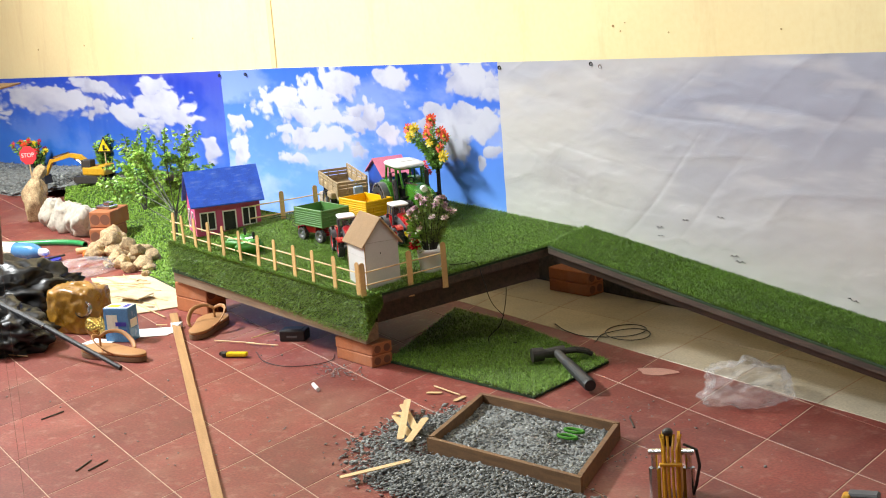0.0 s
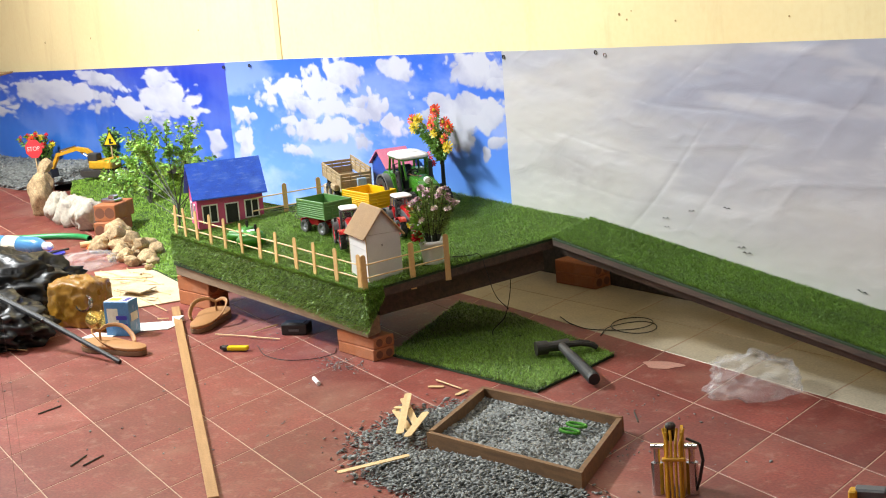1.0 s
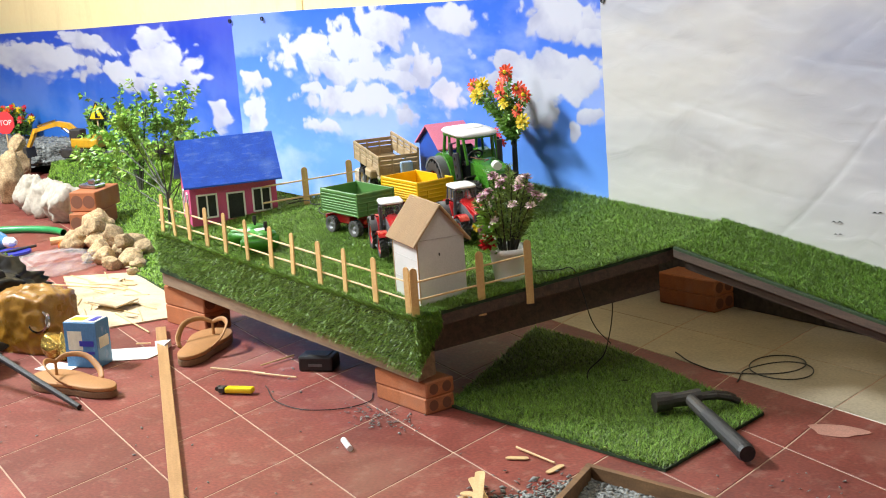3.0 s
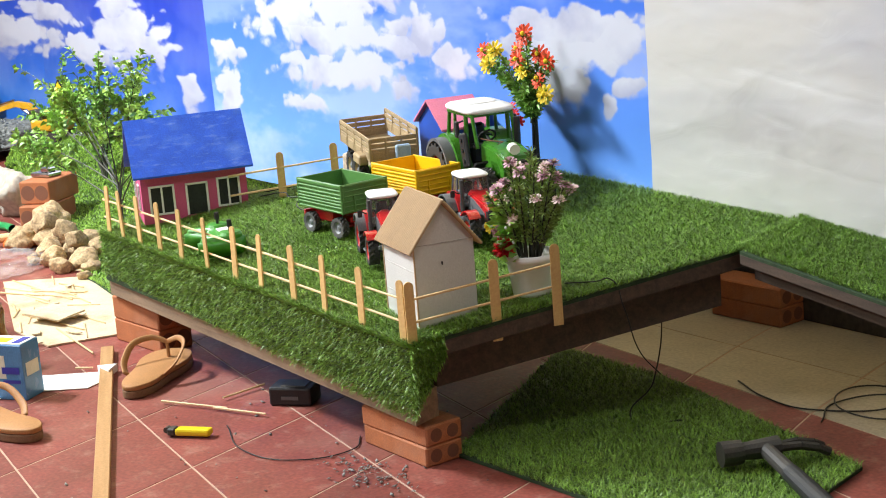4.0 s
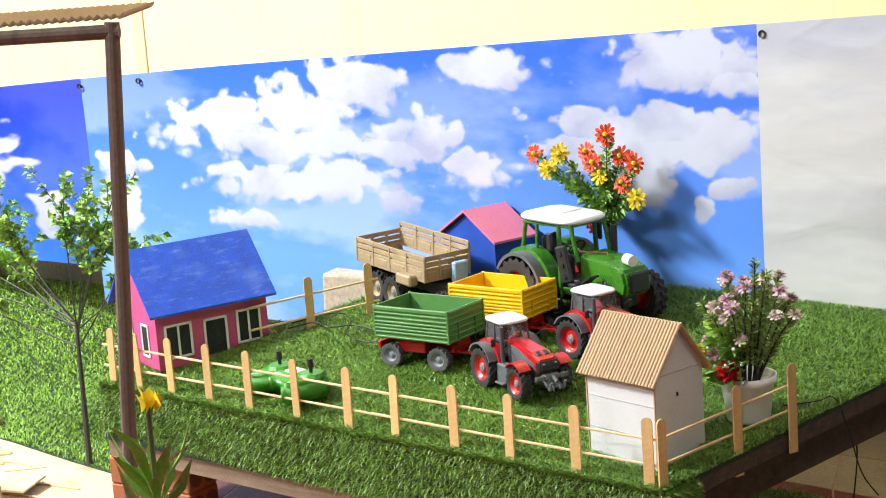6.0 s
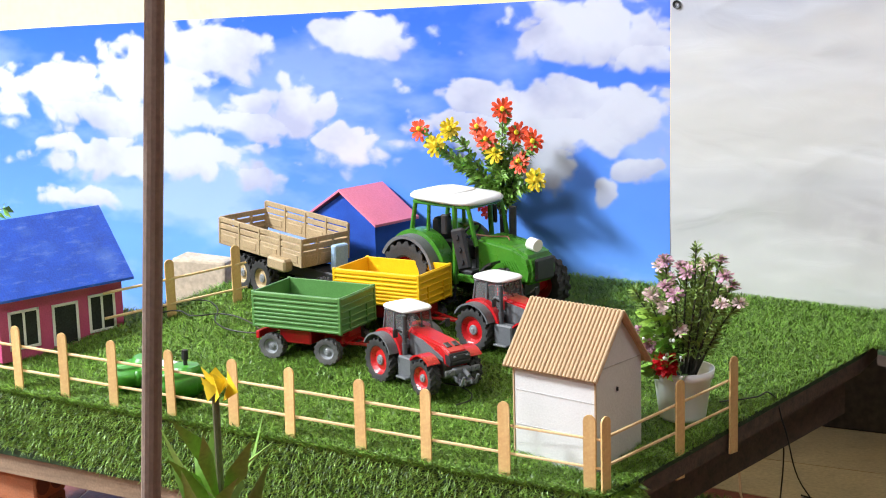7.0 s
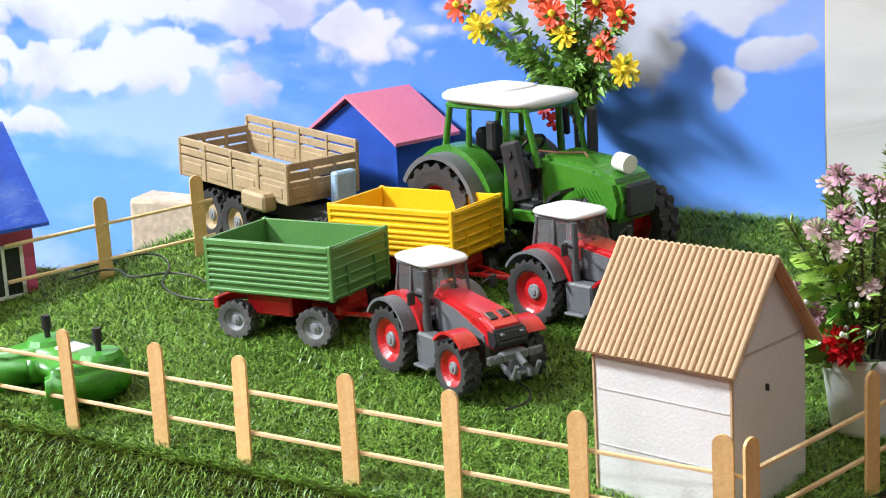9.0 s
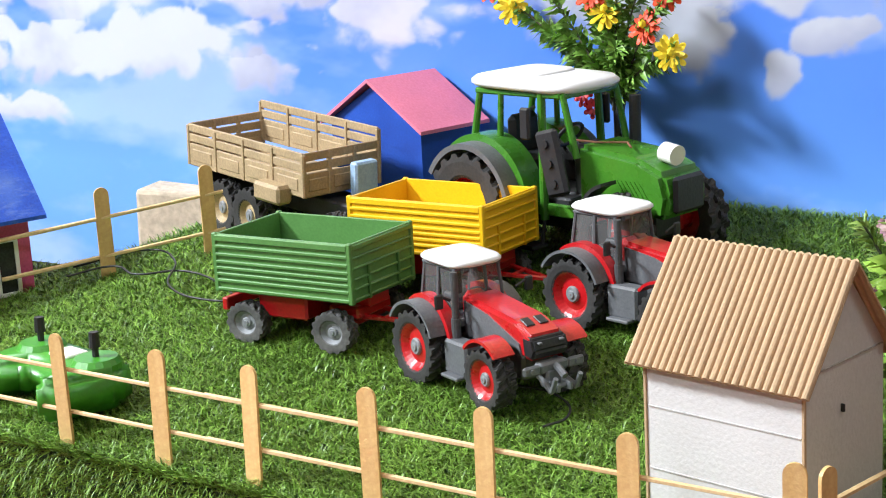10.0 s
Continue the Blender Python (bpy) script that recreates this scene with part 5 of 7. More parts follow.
# ---- fence and stone behind the house ----
for x, y in ((-0.968, 0.365), (-0.905, 0.447)):
    post(x, y, 60)
for h in (0.024, 0.062):
    rail((-1.03, 0.285), (-0.895, 0.46), h)
M["limestone"] = mat("beige_limestone", (0.55, 0.45, 0.33), 0.85, var=0.2, scale=30, bump=0.5, fine=120)
bm = B()
box(bm, (0, 0, 0.142), (0.1, 0.05, 0.285), 0.006, seg=2)
for v in bm.verts:
    v.co += Vector(noise.noise_vector(v.co * 40)) * 0.004
solid("stone_block", bm, M["limestone"], "beige cut stone block standing behind the fence", "stone block", m=pose(-1.132, 0.655, 0, 0, 3, 8))
M["wire"] = mat("black_cable_skin", (0.012, 0.012, 0.012), 0.45, var=0.1, scale=60)


def cable(name, pts, r, label, material="wire", category="cable"):
    cu = bpy.data.curves.new(name, "CURVE")
    cu.dimensions, cu.bevel_depth, cu.bevel_resolution = "3D", r, 2
    sp = cu.splines.new("BEZIER")
    sp.bezier_points.add(len(pts) - 1)
    for bp, p in zip(sp.bezier_points, pts):
        bp.co, bp.handle_left_type, bp.handle_right_type = p, "AUTO", "AUTO"
    cu.materials.append(M[material])
    return tagged(new(name, cu), label, category)


def over(pts, h):
    return [(x, y, top(x, y) + h) for x, y in pts]


cable("cable", over([(-0.985, 0.325), (-0.955, 0.36), (-0.92, 0.35), (-0.88, 0.37), (-0.83, 0.36), (-0.78, 0.33)], 0.017), 0.0011, "thin black cable looping through the grass")
cable("cable", over([(-0.99, 0.34), (-0.94, 0.4), (-0.9, 0.385), (-0.86, 0.33), (-0.8, 0.315), (-0.75, 0.335)], 0.02), 0.0011, "thin black cable looping through the grass")
cable("cable", over([(-0.47, 0.27), (-0.42, 0.262), (-0.4, 0.235), (-0.41, 0.215)], 0.012), 0.001, "thin black cable ahead of the tractor")
cable("cable", [(-0.62, 0.56, 0.2), (-0.1, 0.5, 0.21), (-0.06, 0.46, 0.06), (-0.07, 0.42, 0.01), (0.0, 0.46, 0.012)], 0.0011, "thin black cable hanging under the deck")

cable("cable", over([(-0.1, 0.33), (-0.06, 0.36), (-0.05, 0.375)], 0.012) + [(-0.034, 0.385, 0.2), (-0.02, 0.4, 0.13), (-0.01, 0.43, 0.09)], 0.001, "thin black cable falling over the platform edge")

# ---- banner fittings and printed birds ----
for x, z in ((0.123, 0.722), (0.088, 0.728), (-0.29, 0.706), (-1.68, 0.638), (-1.86, 0.627)):
    bm = B()
    lathe(bm, [(0.003, -0.001), (0.006, -0.002), (0.006, 0.002), (0.003, 0.001), (0.003, -0.001)], "y", 18)
    solid("eyelet", bm, M["chrome"] if x == 0.123 else M["dark"], "small metal eyelet in the banner's top edge", "eyelet", "banner eyelets", m=pose(x, 0.7005, z))
for x, z, s in ((0.315, 0.315, 1), (0.317, 0.293, 0.8), (0.407, 0.343, 0.9), (0.526, 0.362, 1), (0.568, 0.27, 1.1), (0.585, 0.258, 1.2), (0.926, 0.211, 1.3)):
    bm = B()
    k = 0.013 * s
    for sg in (-1, 1):
        prism(bm, [(0, 0), (sg * k * 0.5, k * 0.35), (sg * k, k * 0.1), (sg * k * 0.5, k * 0.16)], -0.0002, 0.0002)
    solid("printed_bird", bm, M["dark"], "tiny dark flying bird printed on the banner", "printed bird", "printed birds", m=pose(x, 0.6975, z, 0, RNG.uniform(-15, 15), 0))

# ---- wall details ----
bm = B()
box(bm, (-2.0, WALL - 0.002, 1.5), (0.035, 0.004, 2.2), 0.0015)
M["strip_paint"] = mat("ochre_strip_paint", (0.84, 0.62, 0.3), 0.55, var=0.08, scale=6)
structure("trim", bm, M["strip_paint"], "narrow yellow painted strip running up the wall", "trim")
M["stain"] = mat("brown_damp_stain", (0.42, 0.26, 0.1), 0.8, var=0.3, scale=80)
for x, z, s in ((-0.16, 0.79, 0.006), (-0.13, 0.776, 0.004), (-0.11, 0.8, 0.003), (0.06, 0.775, 0.004), (0.46, 0.79, 0.004), (-2.6, 0.71, 0.006), (-3.6, 0.66, 0.006), (-4.1, 0.63, 0.007)):
    bm = B()
    lathe(bm, [(0.0004, -0.0012), (s * 0.6, -0.001), (s * 0.66, 0.0)], "y", 9)
    solid("wall_chip", bm, M["stain"], "small brown chip in the yellow paint", "wall mark", "wall marks", m=pose(x, WALL - 0.001, z))

# ---- grass and gravel on the floor beyond ----
def ground_front(x):
    return np.interp(x, [-3.7, -3.3, -2.63, -1.9, -1.75, -1.65, -1.47, -1.2], [0.9, 0.7, 0.49, 0.34, 0.265, 0.255, 0.225, 0.19])


def ease(k):
    k = np.clip(k, 0, 1)
    return k * k * (3 - 2 * k)


def mound_front(x):
    """Where the carpet ends and the gravel begins, towards the wall."""
    return np.interp(x, [-4.9, -3.87, -3.66, -3.3, -2.95, -2.7], [0.66, 0.70, 0.8, 0.9, 0.98, 1.1])


def bank(x, y):
    """The ground rises towards the wall."""
    f0 = np.interp(x, [-3.8, -3.3, -1.7, -1.3], [0.64, 0.5, 0.5, 0.9])
    return np.interp(x, [-4.6, -4.3, -3.6, -3.2, -1.7, -1.35], [0.0, 0.015, 0.06, 0.1, 0.1, 0.0]) * ease((y - f0) / (0.99 - f0))


bm = B()
rows = []
for x in np.linspace(-3.75, -1.19, 40):
    f = float(ground_front(x))
    ys = np.linspace(f, WALL - 0.012, 14)
    rows.append([bm.verts.new((x, f, 0.001))] + [bm.verts.new((x, y, 0.007 + float(bank(x, y)))) for y in ys])
for a, b in zip(rows, rows[1:]):
    for j in range(len(a) - 1):
        bm.faces.new((a[j], b[j], b[j + 1], a[j + 1]))
solid("grass_carpet", bm, M["soil"], "artificial grass carpet covering the floor by the wall", "carpet", smooth=True)
q = scatter(150000, -3.7, -1.19, 0.19, WALL - 0.02, lambda x, y: (y > ground_front(x)) & (y < mound_front(x)))
blades("carpet_grass", np.stack([q[:, 0], q[:, 1], 0.007 + bank(q[:, 0], q[:, 1])], 1), np.array([0, 0, 1.0]), 0.0085, 0.0012, 1.5, M["carpetgrass"], "bright green artificial grass of the floor carpet")

M["gravel"] = mat("grey_slate_gravel", (0.25, 0.26, 0.25), 0.9, var=0.2, scale=90, bump=0.2, island=0.32)


def stones(name, p, r, label, material, category="gravel"):
    """Many small broken stones, joined."""
    k = len(p)
    base = np.array([(1, 0, 0), (-1, 0, 0), (0, 1, 0), (0, -1, 0), (0, 0, 1), (0, 0, -1)], float)
    tri = np.array([(0, 2, 4), (2, 1, 4), (1, 3, 4), (3, 0, 4), (2, 0, 5), (1, 2, 5), (3, 1, 5), (0, 3, 5)])
    s = r * RNG.uniform(0.45, 1.25, (k, 1, 1)) * RNG.uniform(0.75, 1.35, (k, 1, 3)) * np.array([1.3, 0.9, 0.32])
    v = base[None] * s * RNG.uniform(0.7, 1.2, (k, 6, 1))
    a = RNG.normal(0, 0.33, (k, 3))
    a[:, 2] = RNG.uniform(0, 6.28, k)
    for ax in range(3):
        i, j = (ax + 1) % 3, (ax + 2) % 3
        c, sn = np.cos(a[:, ax])[:, None], np.sin(a[:, ax])[:, None]
        vi, vj = v[..., i].copy(), v[..., j].copy()
        v[..., i], v[..., j] = vi * c - vj * sn, vi * sn + vj * c
    v = (v + p[:, None, :]).reshape(-1, 3)
    f = (np.arange(k)[:, None, None] * 6 + tri[None]).reshape(-1, 3)
    return tagged(new(name, raw_mesh(name, v, f, material)), label, category, "", "stuff")


def mound_z(x, y):
    return bank(x, y) + 0.04 * ease((y - mound_front(x)) / 0.1)


bm = B()
rows = []
for x in np.linspace(-4.8, -2.86, 40):
    f = float(mound_front(x))
    rows.append([bm.verts.new((x, y, (0.008 if k else -0.002) + float(mound_z(x, y)) + 0.005 * noise.noise(Vector((x * 12, y * 12, 0))))) for k, y in enumerate(np.linspace(f, WALL - 0.012, 10))])
for a, b in zip(rows, rows[1:]):
    for j in range(len(a) - 1):
        bm.faces.new((a[j], b[j], b[j + 1], a[j + 1]))
solid("gravel_mound", bm, M["gravel"], "low mound of grey gravel along the wall", "gravel mound")
q = scatter(14000, -4.8, -2.86, 0.64, WALL - 0.02, lambda x, y: y > mound_front(x))
stones("mound_gravel", np.stack([q[:, 0], q[:, 1], mound_z(q[:, 0], q[:, 1]) + 0.01], 1), 0.012, "loose grey gravel on the mound", M["gravel"])

# toy excavator on the mound
M["exyellow"] = mat("worn_yellow_paint", (0.72, 0.38, 0.02), 0.45, var=0.2, scale=40, dirt=0.3, dirtcol=(0.3, 0.17, 0.05))
M["exdark"] = mat("dark_steel", (0.05, 0.045, 0.04), 0.55, var=0.3, scale=50)


def toy_excavator(m, s, label):
    e = thing("toy_excavator", m @ Matrix.Scale(s, 4), label, "toy excavator")
    for k in (-1, 1):
        bm = B()
        prism(bm, [(-0.14, 0.02), (-0.12, 0.0), (0.12, 0.0), (0.14, 0.02), (0.13, 0.05), (-0.13, 0.05)], k * 0.05, k * 0.09)
        bmesh.ops.bevel(bm, geom=[x for x in bm.edges], offset=0.006, segments=2, affect="EDGES")
        part("track", bm, M["exdark"], e)
    bm = B()
    box(bm, (0.03, 0, 0.085), (0.2, 0.13, 0.06), 0.012, seg=2)
    box(bm, (0.1, 0, 0.1), (0.07, 0.12, 0.06), 0.012, seg=2)
    part("house", bm, M["exyellow"], e)
    bm = B()
    box(bm, (-0.035, -0.03, 0.13), (0.085, 0.06, 0.07), 0.008, seg=2)
    part("cab", bm, M["exdark"], e, "dark glazed cab")
    bm = B()
    prism(bm, [(-0.05, 0.09), (-0.02, 0.11), (-0.14, 0.19), (-0.23, 0.2), (-0.42, 0.15), (-0.41, 0.13), (-0.23, 0.172), (-0.145, 0.16)], 0.005, 0.035)
    part("boom", bm, M["exyellow"], e)
    bm = B()
    prism(bm, [(-0.42, 0.155), (-0.395, 0.15), (-0.475, 0.03), (-0.495, 0.035)], 0.008, 0.032)
    part("stick", bm, M["exyellow"], e)
    bm = B()
    rod(bm, (-0.09, 0.02, 0.1), (-0.2, 0.02, 0.165), 0.008)
    rod(bm, (-0.24, 0.02, 0.205), (-0.39, 0.02, 0.17), 0.007)
    part("ram", bm, M["chrome"], e)
    bm = B()
    prism(bm, [(-0.47, 0.04), (-0.515, 0.045), (-0.54, 0.0), (-0.51, -0.03), (-0.46, -0.02)], -0.02, 0.06)
    part("bucket", bm, M["exdark"], e)
    return e


toy_excavator(pose(-3.33, 0.875, float(mound_z(-3.33, 0.875)) + 0.012, 0, 0, 24), 0.62, "yellow toy excavator standing on the gravel mound")

# road signs
M["signred"] = mat("red_sign_paint", (0.75, 0.05, 0.06), 0.4, var=0.06, scale=40)
M["signyellow"] = mat("yellow_sign_paint", (0.85, 0.62, 0.02), 0.4, var=0.06, scale=40)


def text_on(parent, words, size, material, m):
    cu = bpy.data.curves.new("lettering", "FONT")
    cu.body, cu.size, cu.align_x, cu.align_y, cu.extrude = words, size, "CENTER", "CENTER", 0.0004
    cu.materials.append(material)
    ob = new("lettering", cu)
    ob.parent, ob.matrix_basis = parent, m
    return ob


sg = thing("stop_sign", pose(-3.38, 0.6, 0.165, 0, -3, 36), "red octagonal toy stop sign on a thin stick in a rock", "road sign")
bm = B()
rod(bm, (0, 0, -0.03), (0, 0, 0.06), 0.003)
part("stick", bm, M["rail"], sg)
bm = B()
a8 = [(0.042 * math.cos(radians(22.5 + 45 * k)), 0.078 + 0.042 * math.sin(radians(22.5 + 45 * k))) for k in range(8)]
prism(bm, a8, -0.004, 0.0)
bd = part("plate", bm, M["signred"], sg)
text_on(bd, "STOP", 0.026, M["white"], Matrix.Translation((0, -0.005, 0.078)) @ Matrix.Rotation(radians(90), 4, "X"))
sg = thing("warning_sign", pose(-3.28, 0.905, 0.085, 0, 0, 30), "yellow triangular toy warning sign with black rim", "road sign")
bm = B()
rod(bm, (0, 0, 0), (0, 0, 0.13), 0.003)
part("stick", bm, M["rail"], sg)
for r, y, mt, nm in ((0.046, 0.0, "dark", "rim_plate"), (0.036, -0.002, "signyellow", "face_plate")):
    bm = B()
    prism(bm, [(r * math.sin(radians(120 * k)), 0.155 + r * math.cos(radians(120 * k))) for k in range(3)], y - 0.003, y)
    part(nm, bm, M[mt], sg)
bm = B()
box(bm, (0, -0.006, 0.152), (0.01, 0.002, 0.022))
box(bm, (0.006, -0.006, 0.145), (0.018, 0.002, 0.006))
part("symbol", bm, M["dark"], sg)


def bush(name, x, y, z, w, h, n, mat_l, label, flowers=()):
    t = thing(name, pose(x, y, z), label, "artificial plant")
    ps = []
    for k in range(n):
        a = RNG.uniform(0, 6.28)
        sp = RNG.uniform(0.3, 1.0) * w
        ps.append(twig((0, 0, 0), (sp * math.cos(a), sp * math.sin(a) * 0.3, h * RNG.uniform(0.6, 1.0)), (0, 0, 0.01)))
    stems("stem", t, ps, 0.003, M["darkstem"])
    P, Dd = [], []
    for p in ps:
        a, b = along(p, 50, 0.3)
        P += a
        Dd += b
    put_leaves("leaves", t, P, Dd, 0.028, 0.006, M[mat_l])
    for k, p in enumerate(ps):
        if flowers:
            blossom(t, p[-1], 0.018, M[flowers[k % len(flowers)]], 8, 2)
    return t


bush("artificial_plant", -3.36, 0.93, 0.1, 0.12, 0.19, 9, "leaf", "small dark green artificial plant against the blue banner")
bush("artificial_plant", -2.63, 0.74, 0.03, 0.12, 0.33, 10, "leaf", "tall green artificial plant by the blue banner")
bush("artificial_flowers", -4.07, 0.92, 0.06, 0.24, 0.16, 14, "leaf", "spread of red and yellow artificial flowers by the wall", ("petalred", "petalcrimson", "petalyellow", "petalred"))

# ---- rocks, wall of stones and bricks at the carpet's edge ----
M["rock"] = mat("tan_rock", (0.6, 0.45, 0.26), 0.85, var=0.45, scale=38, bump=0.8, fine=190, second=(0.3, 0.19, 0.09), randob=0.25)
M["whiterock"] = mat("chalky_white_stone", (0.52, 0.47, 0.39), 0.85, var=0.2, scale=25, bump=0.6, fine=90)


def rock(x, y, r, label, material="rock", squash=(1, 1, 1), z=0.0, seed=0.0, group="", rough=0.35, name="rock", category="rock"):
    bm = B()
    ball(bm, (0, 0, 0), 1, 4)
    white = material == "whiterock"
    rnd = random.Random(int(seed * 17))
    cuts = []
    for _ in range(4 if white else 11):
        d = Vector((rnd.gauss(0, 1), rnd.gauss(0, 1), rnd.gauss(0, 1))).normalized()
        cuts.append((d, rnd.uniform(0.6, 0.9)))
    for v in bm.verts:
        p = v.co.copy()
        n1 = noise.noise(p * 1.2 + Vector((seed * 7.1, seed, 0)))
        n2 = noise.noise(p * (2.6 if white else 3.1) + Vector((seed, seed * 3.7, 5)))
        n3 = noise.noise(p * 6.5 + Vector((seed * 2.3, 1, seed)))
        n4 = noise.noise(p * 14.0 + Vector((2, seed * 1.3, seed)))
        # a broken stone: split faces, then chips and crumbs
        v.co *= 1 + rough * (n1 + (0.15 if white else 0.3) * n2)
        for d, h in cuts:
            s = v.co.dot(d) - h
            if s > 0:
                v.co -= d * s * 0.92
        crag = 0.16 * (abs(n2) - 0.3) if white else 0.0
        v.co *= 1 + crag + (0.16 if white else 0.1) * (0.3 - abs(n3)) + 0.05 * n4
        v.co = Vector((v.co.x * squash[0], v.co.y * squash[1], max(v.co.z, -0.72) * squash[2])) * r
    lowest = min(v.co.z for v in bm.verts)
    return solid(name, bm, M[material], label, category, group, smooth=True, m=pose(x, y, z - lowest, 0, 0, seed * 50))


for k, (x, y, r) in enumerate(((-2.18, 0.3, 0.042), (-2.12, 0.34, 0.04), (-2.04, 0.31, 0.036), (-1.95, 0.34, 0.04), (-1.85, 0.31, 0.036), (-1.92, 0.39, 0.034), (-2.03, 0.43, 0.036), (-1.84, 0.255, 0.03), (-1.93, 0.28, 0.034), (-2.25, 0.36, 0.042), (-1.77, 0.3, 0.024), (-2.09, 0.39, 0.036), (-1.72, 0.26, 0.018), (-1.99, 0.25, 0.022))):
    rock(x, y, r, "rough angular tan rock in a loose heap", seed=k + 1.0, group="heap of rocks", squash=(1, 0.9, 0.8))
for k, (x, y, r, z) in enumerate(((-2.0, 0.345, 0.036, 0.042), (-1.9, 0.33, 0.032, 0.04), (-2.14, 0.345, 0.036, 0.045))):
    rock(x, y, r, "rough angular tan rock on top of a loose heap", seed=21 + k * 3, z=z, group="heap of rocks", squash=(1, 0.9, 0.8))
rock(-2.31, 0.43, 0.048, "rough tan rock beside a broken brick", seed=22, group="heap of rocks")
for k, x in enumerate((-2.96, -2.86, -2.77, -2.69, -2.61)):
    rock(x, 0.49 - 0.006 * k, 0.068, "lumpy chalk white stone set upright in a row", "whiterock", (0.75, 0.8, 1.05), seed=31 + k, group="row of white stones", rough=0.5)
rock(-3.13, 0.5, 0.075, "upright tan standing rock", squash=(0.75, 0.7, 1.5), seed=40, rough=0.3)
rock(-3.2, 0.56, 0.032, "small tan rock balanced on a standing rock", seed=43, z=0.165)
rock(-3.62, 0.72, 0.06, "dull tan rock beside the gravel", seed=44)


def loose_brick(x, y, z, rz, rx=0.0):
    b = brick(x, y, z, rz, 0.15, 0.09, 0.06)
    tagged(b, "orange hollow brick among the rocks", "brick", "loose bricks")
    return b


loose_brick(-2.44, 0.48, 0, -50)
loose_brick(-2.46, 0.5, 0.061, -54)
bm = B()
box(bm, (0, 0, 0.006), (0.07, 0.05, 0.012), 0.003)
box(bm, (0.01, 0, 0.018), (0.03, 0.03, 0.014), 0.003)
solid("small_fitting", bm, M["chrome"], "small grey metal fitting on top of a brick", "fitting", m=pose(-2.47, 0.5, 0.122, 0, 0, 20))

# hose, bottle, trowel, wraps
M["hosegreen"] = mat("green_hose", (0.03, 0.3, 0.09), 0.35, var=0.15, scale=40)
cable("hose", [(-3.2, 0.02, 0.012), (-2.722, 0.164, 0.012), (-2.548, 0.317, 0.012), (-2.45, 0.36, 0.012), (-2.4, 0.36, 0.012)], 0.011, "green garden hose lying on the tiles", "hosegreen", "hose")
M["blueplastic"] = mat("translucent_blue_plastic", (0.08, 0.25, 0.5), 0.25, var=0.15, scale=40)
M["deepblue"] = mat("deep_blue_plastic", (0.03, 0.04, 0.4), 0.35, var=0.15, scale=40)
M["orange"] = mat("orange_plastic", (0.75, 0.16, 0.02), 0.4, var=0.12, scale=40)
M["label"] = mat("pale_printed_label", (0.75, 0.74, 0.6), 0.5, var=0.15, scale=60)
bo = thing("plastic_bottle", pose(-2.45, 0.11, 0.03, 0, 0, 112), "blue plastic bottle with white cap lying on the tiles", "bottle")
bm = B()
lathe(bm, [(0.001, 0.14), (0.028, 0.14), (0.031, 0.13), (0.031, -0.08), (0.022, -0.11), (0.012, -0.12), (0.012, -0.13)], "y", 20)
part("body", bm, M["blueplastic"], bo, smooth=True)
bm = B()
lathe(bm, [(0.0315, 0.07), (0.0318, 0.0)], "y", 20)
part("sticker", bm, M["label"], bo, "pale sticker with red and yellow")
bm = B()
lathe(bm, [(0.013, -0.118), (0.015, -0.12), (0.015, -0.145), (0.007, -0.16), (0.001, -0.162)], "y", 14)
part("cap", bm, M["roofwhite"], bo)
tr_ = thing("hand_trowel", pose(-2.27, 0.24, 0.012, 0, 0, 60), "wooden handled trowel with a blue guard on the tiles", "trowel")
bm = B()
rod(bm, (0.02, 0, 0.01), (0.17, 0.02, 0.014), 0.012, 0.009)
part("handle", bm, M["rail"], tr_)
bm = B()
lathe(bm, [(0.001, 0.008), (0.05, 0.012), (0.052, 0.006), (0.001, 0.0)], "z", 20, (-0.08, -0.05, -0.01))
part("guard", bm, M["deepblue"], tr_)
bm = B()
box(bm, (0.1, -0.02, 0.0), (0.11, 0.045, 0.02), 0.006)
part("grip", bm, M["orange"], tr_)
bm = B()
rod(bm, (-0.16, -0.09, 0.0), (-0.02, -0.01, 0.004), 0.004)
part("blade", bm, M["exdark"], tr_)

M["clear"] = glass("crumpled_clear_film", (0.85, 0.85, 0.85), 0.09, 0.15)
M["amber"] = mat("amber_cloth", (0.36, 0.17, 0.02), 0.3, var=0.35, scale=30, bump=0.5, fine=500, coat=0.4)
M["blackfilm"] = mat("black_plastic_film", (0.01, 0.01, 0.011), 0.38, var=0.2, scale=30, bump=0.4, fine=40)


def crumple(name, x, y, w, d, h, material, label, category, seed, sharp=0.35, rz=0.0, boxy=0.0):
    bm = B()
    ball(bm, (0, 0, 0), 1, 5)
    for v in bm.verts:
        c = v.co.copy()
        n = 1 - abs(noise.noise(c * 1.6 + Vector((seed, 0, 0)))) * 1.6
        n += 0.5 * (1 - abs(noise.noise(c * 3.7 + Vector((0, seed, 0)))) * 2)
        n += 0.26 * (1 - abs(noise.noise(c * 8.0 + Vector((0, 0, seed)))) * 2) + 0.16 * (1 - abs(noise.noise(c * 17.0 + Vector((seed, 0, seed)))) * 2)
        c = c.lerp(c / max(abs(c.x), abs(c.y), abs(c.z)) * 0.85, boxy)
        v.co = c * (0.75 + sharp * n)
        v.co = Vector((v.co.x * w, v.co.y * d, max(v.co.z, -0.45) * h))
    lowest = min(v.co.z for v in bm.verts)
    return solid(name, bm, M[material], label, category, smooth=True, m=pose(x, y, -lowest + 0.001, 0, 0, rz))


